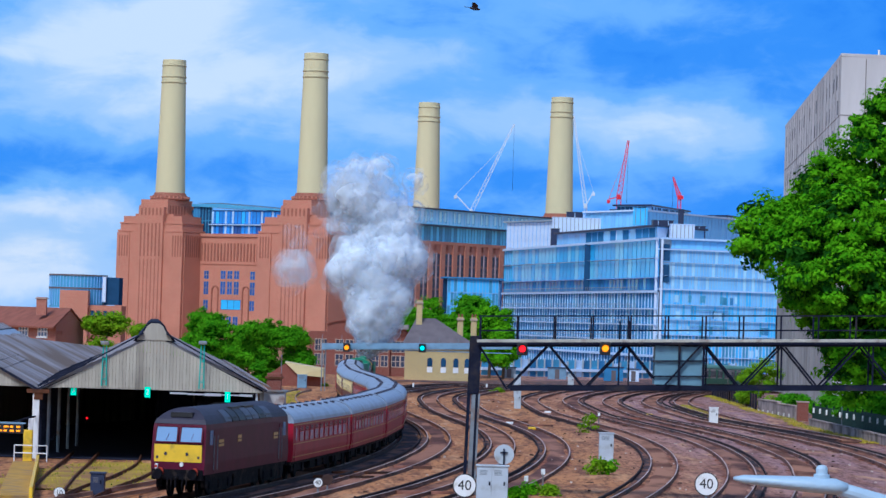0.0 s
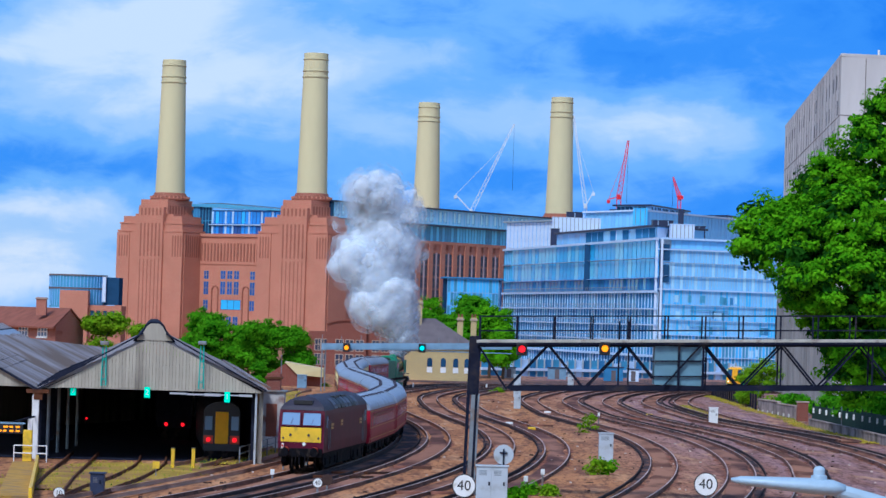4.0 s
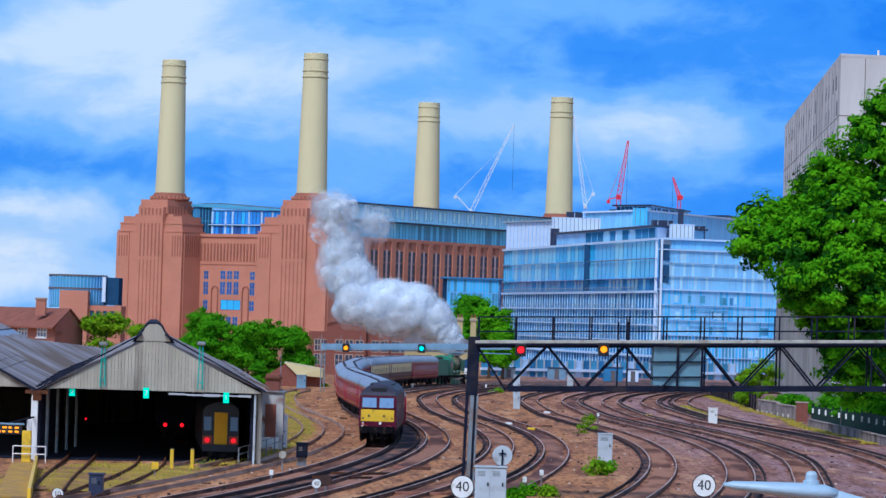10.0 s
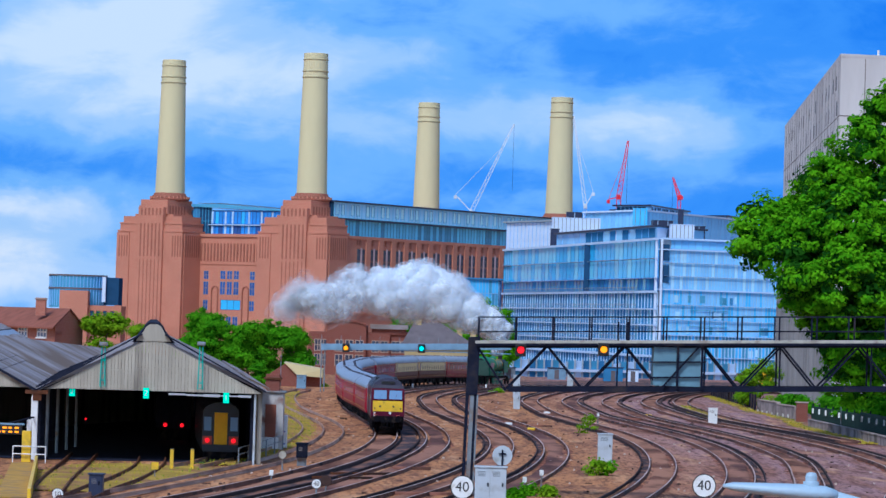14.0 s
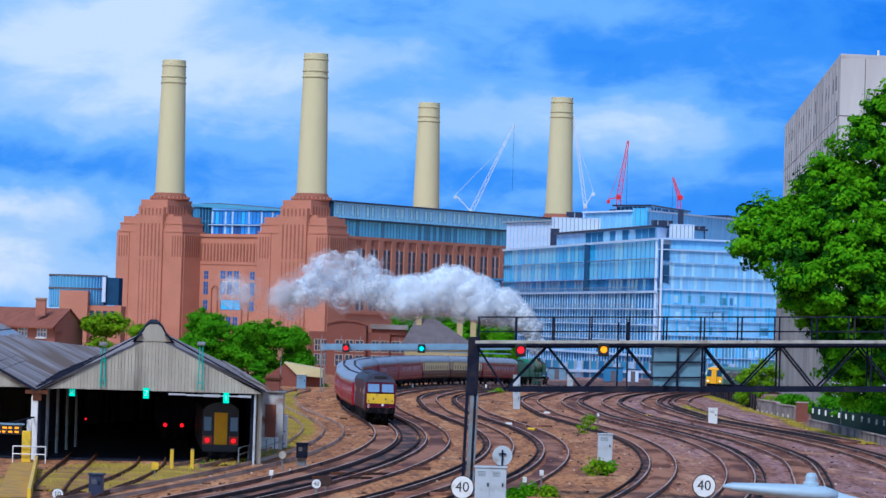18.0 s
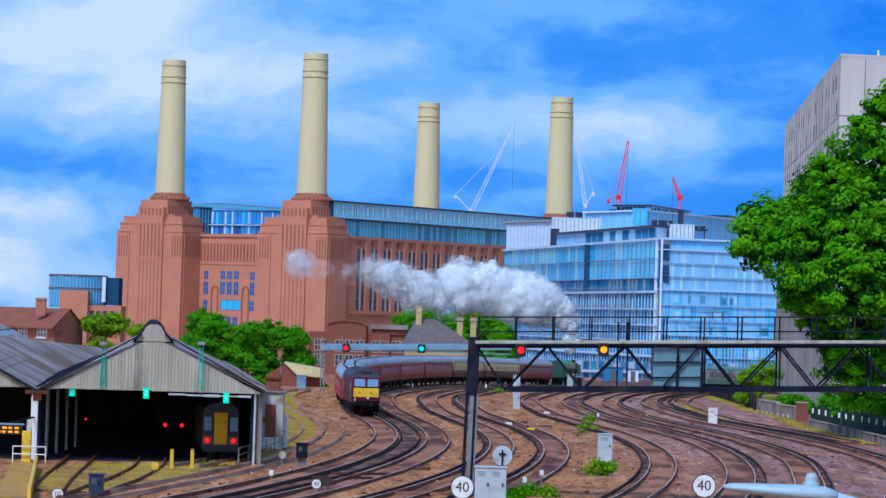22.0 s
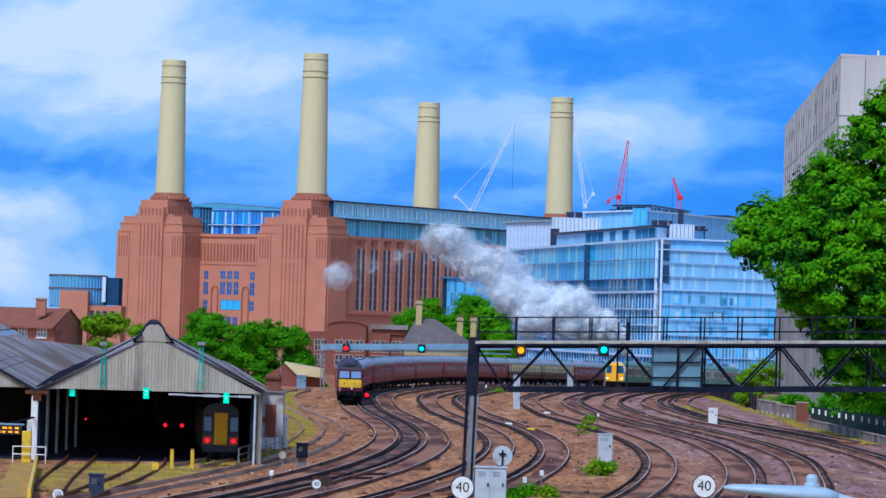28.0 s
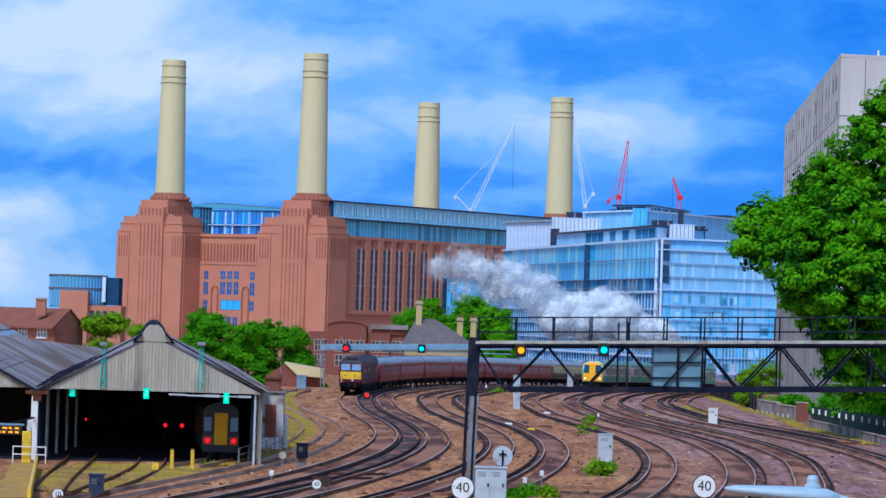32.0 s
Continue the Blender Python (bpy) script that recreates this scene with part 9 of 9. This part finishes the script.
plume_at(11, (-0.3, 5.8, 1.7), (-3.8, 8.5, 3.4), (-8.1, 10.0, 3.7), (-12.4, 10.4, 3.6), (-16.7, 11.0, 3.1), (-18.0, 15.2, 2.4), (-16.4, 19.7, 2.6), (-19.3, 22.5, 2.0))
plume_at(12, (-1.0, 6.0, 1.7), (-4.6, 9.0, 3.5), (-8.8, 10.8, 3.8), (-13.1, 10.6, 3.6), (-17.4, 10.5, 3.5), (-20.9, 11.1, 2.6), (-21.1, 19.7, 2.1), (-23.0, 23.1, 1.7))
plume_at(13, (-1.1, 6.9, 1.9), (-5.0, 10.1, 3.2), (-9.4, 11.5, 3.5), (-13.8, 11.4, 3.7), (-18.2, 10.4, 3.0), (-22.4, 10.1, 3.0), (-23.7, 13.2, 2.3), (-22.7, 24.6, 1.6))
plume_at(14, (-0.4, 7.3, 1.8), (-4.7, 9.3, 3.0), (-9.2, 11.5, 3.5), (-13.7, 12.2, 3.7), (-18.1, 11.4, 3.4), (-22.5, 9.8, 2.7), (-25.9, 10.4, 2.3), (-28.1, 8.7, 1.6))
plume_at(17, (-1.5, 7.4, 2.0), (-5.2, 10.0, 3.5), (-10.8, 10.8, 3.5), (-15.4, 10.6, 2.4), (-20.9, 11.2, 3.9), (-26.2, 12.1, 4.2), (-31.0, 10.1, 2.4), (-37.6, 10.1, 2.8))
plume_at(18, (-1.6, 8.0, 2.0), (-5.6, 10.6, 3.5), (-11.2, 11.8, 3.2), (-16.8, 11.2, 2.4), (-22.4, 12.0, 3.2), (-28.7, 12.7, 4.3), (-34.4, 10.7, 2.4), (-41.4, 10.1, 2.8))
plume_at(19, (-1.7, 8.0, 2.1), (-5.3, 10.9, 3.4), (-10.7, 12.2, 3.6), (-16.1, 11.5, 3.0), (-23.1, 12.0, 2.6), (-31.2, 13.1, 3.8), (-36.8, 11.6, 2.6), (-45.0, 10.4, 2.4))
plume_at(20, (-1.6, 8.6, 1.9), (-4.7, 11.2, 3.4), (-9.7, 12.4, 3.8), (-14.8, 12.2, 4.0), (-19.8, 12.6, 2.7), (-30.3, 13.8, 2.5), (-37.7, 13.6, 3.0), (-46.4, 12.4, 2.5))
plume_at(21, (-1.9, 9.1, 2.1), (-5.2, 11.6, 3.6), (-9.8, 12.3, 4.0), (-15.2, 12.3, 3.6), (-20.0, 13.3, 3.3), (-24.1, 12.6, 2.3), (-35.6, 14.7, 2.3), (-47.7, 13.4, 2.1))
plume_at(22, (-1.2, 9.1, 1.9), (-4.5, 11.3, 3.7), (-9.2, 12.4, 4.1), (-14.7, 12.4, 3.9), (-20.3, 12.8, 3.7), (-25.1, 12.4, 2.7), (-28.5, 14.7, 1.7), (-39.2, 15.3, 1.7))
plume_at(23, (-0.5, 8.8, 2.0), (-3.3, 11.3, 3.7), (-7.9, 12.9, 4.1), (-13.7, 13.1, 4.1), (-19.0, 13.3, 3.5), (-24.1, 12.6, 2.7), (-28.6, 13.8, 2.3), (-32.0, 15.1, 1.6))
plume_at(24, (-1.7, 8.0, 2.0), (-4.4, 11.3, 3.4), (-9.0, 13.7, 4.2), (-14.4, 14.8, 4.0), (-19.2, 15.0, 3.2), (-23.5, 12.7, 2.4), (-30.0, 14.3, 2.6), (-31.7, 16.2, 1.8))
plume_at(25, (-1.3, 8.3, 2.0), (-4.4, 11.4, 3.2), (-8.7, 14.1, 3.8), (-13.5, 15.7, 3.8), (-18.1, 16.4, 3.2), (-22.1, 15.4, 2.4), (-28.0, 13.6, 1.6), (-35.2, 13.2, 2.4))
plume_at(28, (-2.4, 7.4, 2.6), (-7.0, 8.8, 4.2), (-12.2, 10.2, 4.4), (-17.4, 12.4, 4.2), (-21.4, 16.5, 3.9), (-25.6, 19.0, 3.3), (-29.4, 20.1, 2.3), (-44.2, 14.3, 1.2))
plume_at(30, (-0.6, 6.9, 2.8), (-5.2, 8.0, 4.1), (-11.0, 9.8, 4.6), (-16.6, 11.5, 4.6), (-22.2, 12.4, 4.0), (-26.4, 13.7, 3.2), (-29.9, 16.9, 2.5), (-32.1, 20.2, 1.9))
plume_at(32, (-0.6, 6.6, 2.7), (-5.0, 7.6, 3.9), (-10.8, 8.9, 4.4), (-16.8, 10.3, 4.5), (-23.3, 13.2, 4.3), (-28.7, 15.2, 3.9), (-33.2, 16.4, 3.2), (-36.9, 16.0, 2.1))
N_PUFF = 190
STEAM_PIECES = []
_r = random.Random(21)
for i in range(N_PUFF):
    u = (i + 0.5) / N_PUFF
    while True:
        o = Vector((_r.uniform(-1, 1), _r.uniform(-1, 1), _r.uniform(-1, 1)))
        if o.length < 1:
            break
    ob = new("steam_puff", (PUFFS[i % 7] if i % 2 == 0 else FLUFFS[i % 6]) if u < 0.50 else HALVES[i % 6] if u < 0.82 else WISPS[i % 6])
    tagged(ob, "billowing puff of white steam from the locomotive" if u < 0.50 else "torn half-clear puff of white steam" if u < 0.82 else "thin drifting wisp of white steam", "steam", "steam plume")
    k = (0.6 + 1.7 * min(1, u * 3.5)) * _r.uniform(0.75, 1.25) * (1.25 - 0.5 * o.length)
    if i % 2 == 0 and u < 0.50:
        k, o = k * 1.25, o * 0.85
    ob.scale = (k, k, k)
    STEAM_PIECES.append((ob, u, o, k, Vector((_r.uniform(-1, 1), _r.uniform(-1, 1), _r.uniform(-1, 1))).normalized(), _r.uniform(-5, 5), _r.uniform(0, 6.3)))

# ---- movement ----
# the line is a little under standard size
SIZE = 0.9
STEPS = [i * 0.5 for i in range(65)]
# distance of the diesel's near end, along y, over time
AT_T = (0, 4, 8, 12, 16, 20, 24, 28, 32)
AT_Y = (135.2, 161.4, 187.1, 211.0, 232.8, 252.7, 272.0, 292.4, 316.6)
TRAVEL = np.polyfit(AT_T, AT_Y, 4)


def place(line, s, half):
    """The pose of a vehicle whose middle is at s along a line, its bogies half metres off."""
    a, b = on_line(line, s - half), on_line(line, s + half)
    d = b - a
    return Matrix.Translation((a + b) / 2) @ pose(0, 0, 0, math.degrees(math.atan2(d.z, d.xy.length)), 0, math.degrees(math.atan2(-d.x, d.y)))


def nose(t):
    """Arc length of the diesel's near buffers on the main line."""
    return float(np.interp(np.polyval(TRAVEL, t), MAIN[1], MAIN[3]))


def main_train():
    parts = [(LOCO, 9.7 * SIZE, 5.9 * SIZE)]
    s = 19.5 * SIZE
    for c in COACHES:
        parts.append((c, s + 10.05 * SIZE, 6.9 * SIZE))
        s += 20.15 * SIZE
    parts.append((STEAMER, s + 10.5 * SIZE, 6.0 * SIZE))
    for ob, mid, half in parts:
        ob.scale = (SIZE * 0.95, SIZE, SIZE * 1.07) if ob is LOCO else (SIZE, SIZE, SIZE)
        walk(ob, [(t, place(MAIN, nose(t) + mid, half)) for t in STEPS])
    return s + 18.0 * SIZE


def emu(cars, line, ts, ys, gap=18.3):
    """A suburban train: its cab's distance over time, its other cars behind."""
    k = np.polyfit(ts, ys, 3)
    for i, c in enumerate(cars):
        rows = []
        for t in STEPS:
            y = float(np.polyval(k, t))
            s = float(np.interp(y, line[1], line[3])) + 9.0 + i * gap
            rows.append((t, place(line, s, 6.3)))
        c.scale = (SIZE, SIZE, SIZE)
        walk(c, rows)


def plume(front):
    ts = [p[0] for p in PLUME]
    tab = np.array([p[1] for p in PLUME])
    n = tab.shape[1]
    for ob, u, o, k, axis, spin, ph in STEAM_PIECES:
        cols = []
        for j in range(len(ts)):
            at = u ** 0.9 * (n - 1)
            if at > n - 2:
                at = n - 2 + smoothstep(0.4, 0.6, at - n + 2)
            q = [float(np.interp(at, range(n), tab[j, :, c])) for c in range(3)]
            cols.append(q)
        cols = np.array(cols)
        rows = []
        for t in STEPS:
            c = on_line(MAIN, nose(t) + front)
            x, z, r = [float(np.interp(t, ts, cols[:, i])) for i in range(3)]
            r = max(0.2, r - 0.62 * k) * (1 + 0.35 * smoothstep(0.6, 0.9, u))
            sway = 0.25 * math.sin(t * 0.9 + ph)
            swell = smoothstep(0.12, 0.4, u)
            z += swell * r * (0.38 * math.sin(u * 21 - t * 0.35) + 0.2 * math.sin(u * 47 + t * 0.2))
            r *= 1 + swell * 0.3 * math.sin(u * 27 + 1.3 - t * 0.3)
            p = Vector((c.x + x + (o.x * 1.05 + sway * 0.4) * r, c.y + o.y * r * 0.9, z + (o.z * 0.9 + sway * 0.3) * r))
            rows.append((t, Matrix.Translation(p) @ Matrix.Rotation(radians(spin * t), 4, axis)))
        walk(ob, rows)


def bird_flight():
    way_ = ((0.0, 0.63, 17.01), (0.1, 2.32, 16.86), (0.2, 4.1, 16.7), (0.3, 5.72, 16.61),
            (0.4, 7.44, 16.55), (0.5, 9.02, 16.28), (0.6, 10.61, 16.3), (0.7, 12.18, 16.13))
    rows = [(t, pose(x, 95, z, 0, 8, 0)) for t, x, z in way_]
    x, z = way_[-1][1:]
    rows += [(t, pose(x + 16.5 * (t - 0.7), 95, z + 0.3 * (t - 0.7), 0, 0, 0)) for t in (1.5, 8.0, 20.0, 32.0)]
    walk(bird, rows)
    flap = ((0, 20), (0.1, -15), (0.2, 10), (0.3, -10), (0.4, 55), (0.5, -40), (0.6, 50), (0.7, -30), (0.8, 40), (1.0, 5), (32, 5))
    for s, w in WINGS:
        walk(w, [(t, pose(0, s * 0.03, 0.02, a * s, 0, 0)) for t, a in flap])


def cloud_drift():
    """The clouds drift slowly along the skyline."""
    walk(backdrop, [(t, pose(45.0 - 2.65 * t, 4000, 0)) for t in (0.0, 8.0, 16.0, 24.0, 32.0)])


def turn_signal(drum, at):
    rest = drum.location.copy()
    rows = [(0.0, 0.0), (at, 0.0), (at + 0.1, 60.0), (at + 0.2, 120.0), (at + 0.3, 180.0), (32.0, 180.0)]
    walk(drum, [(t, pose(rest.x, rest.y, rest.z, 0, 0, a)) for t, a in rows])


def motions():
    turn_signal(SIG_A[1], 26.5)
    turn_signal(SIG_B[1], 26.6)
    turn_signal(SIG_C[1], 15.5)
    bird_flight()
    cloud_drift()
    plume(main_train())
    emu(EMU_A, offset_line(17.57), (0, 18, 24, 28, 32), (600, 463, 422, 404, 388))
    emu(EMU_B, offset_line(25.6), (0, 2.5, 3.5, 8, 32), (391, 420, 432, 484, 760))


motions()
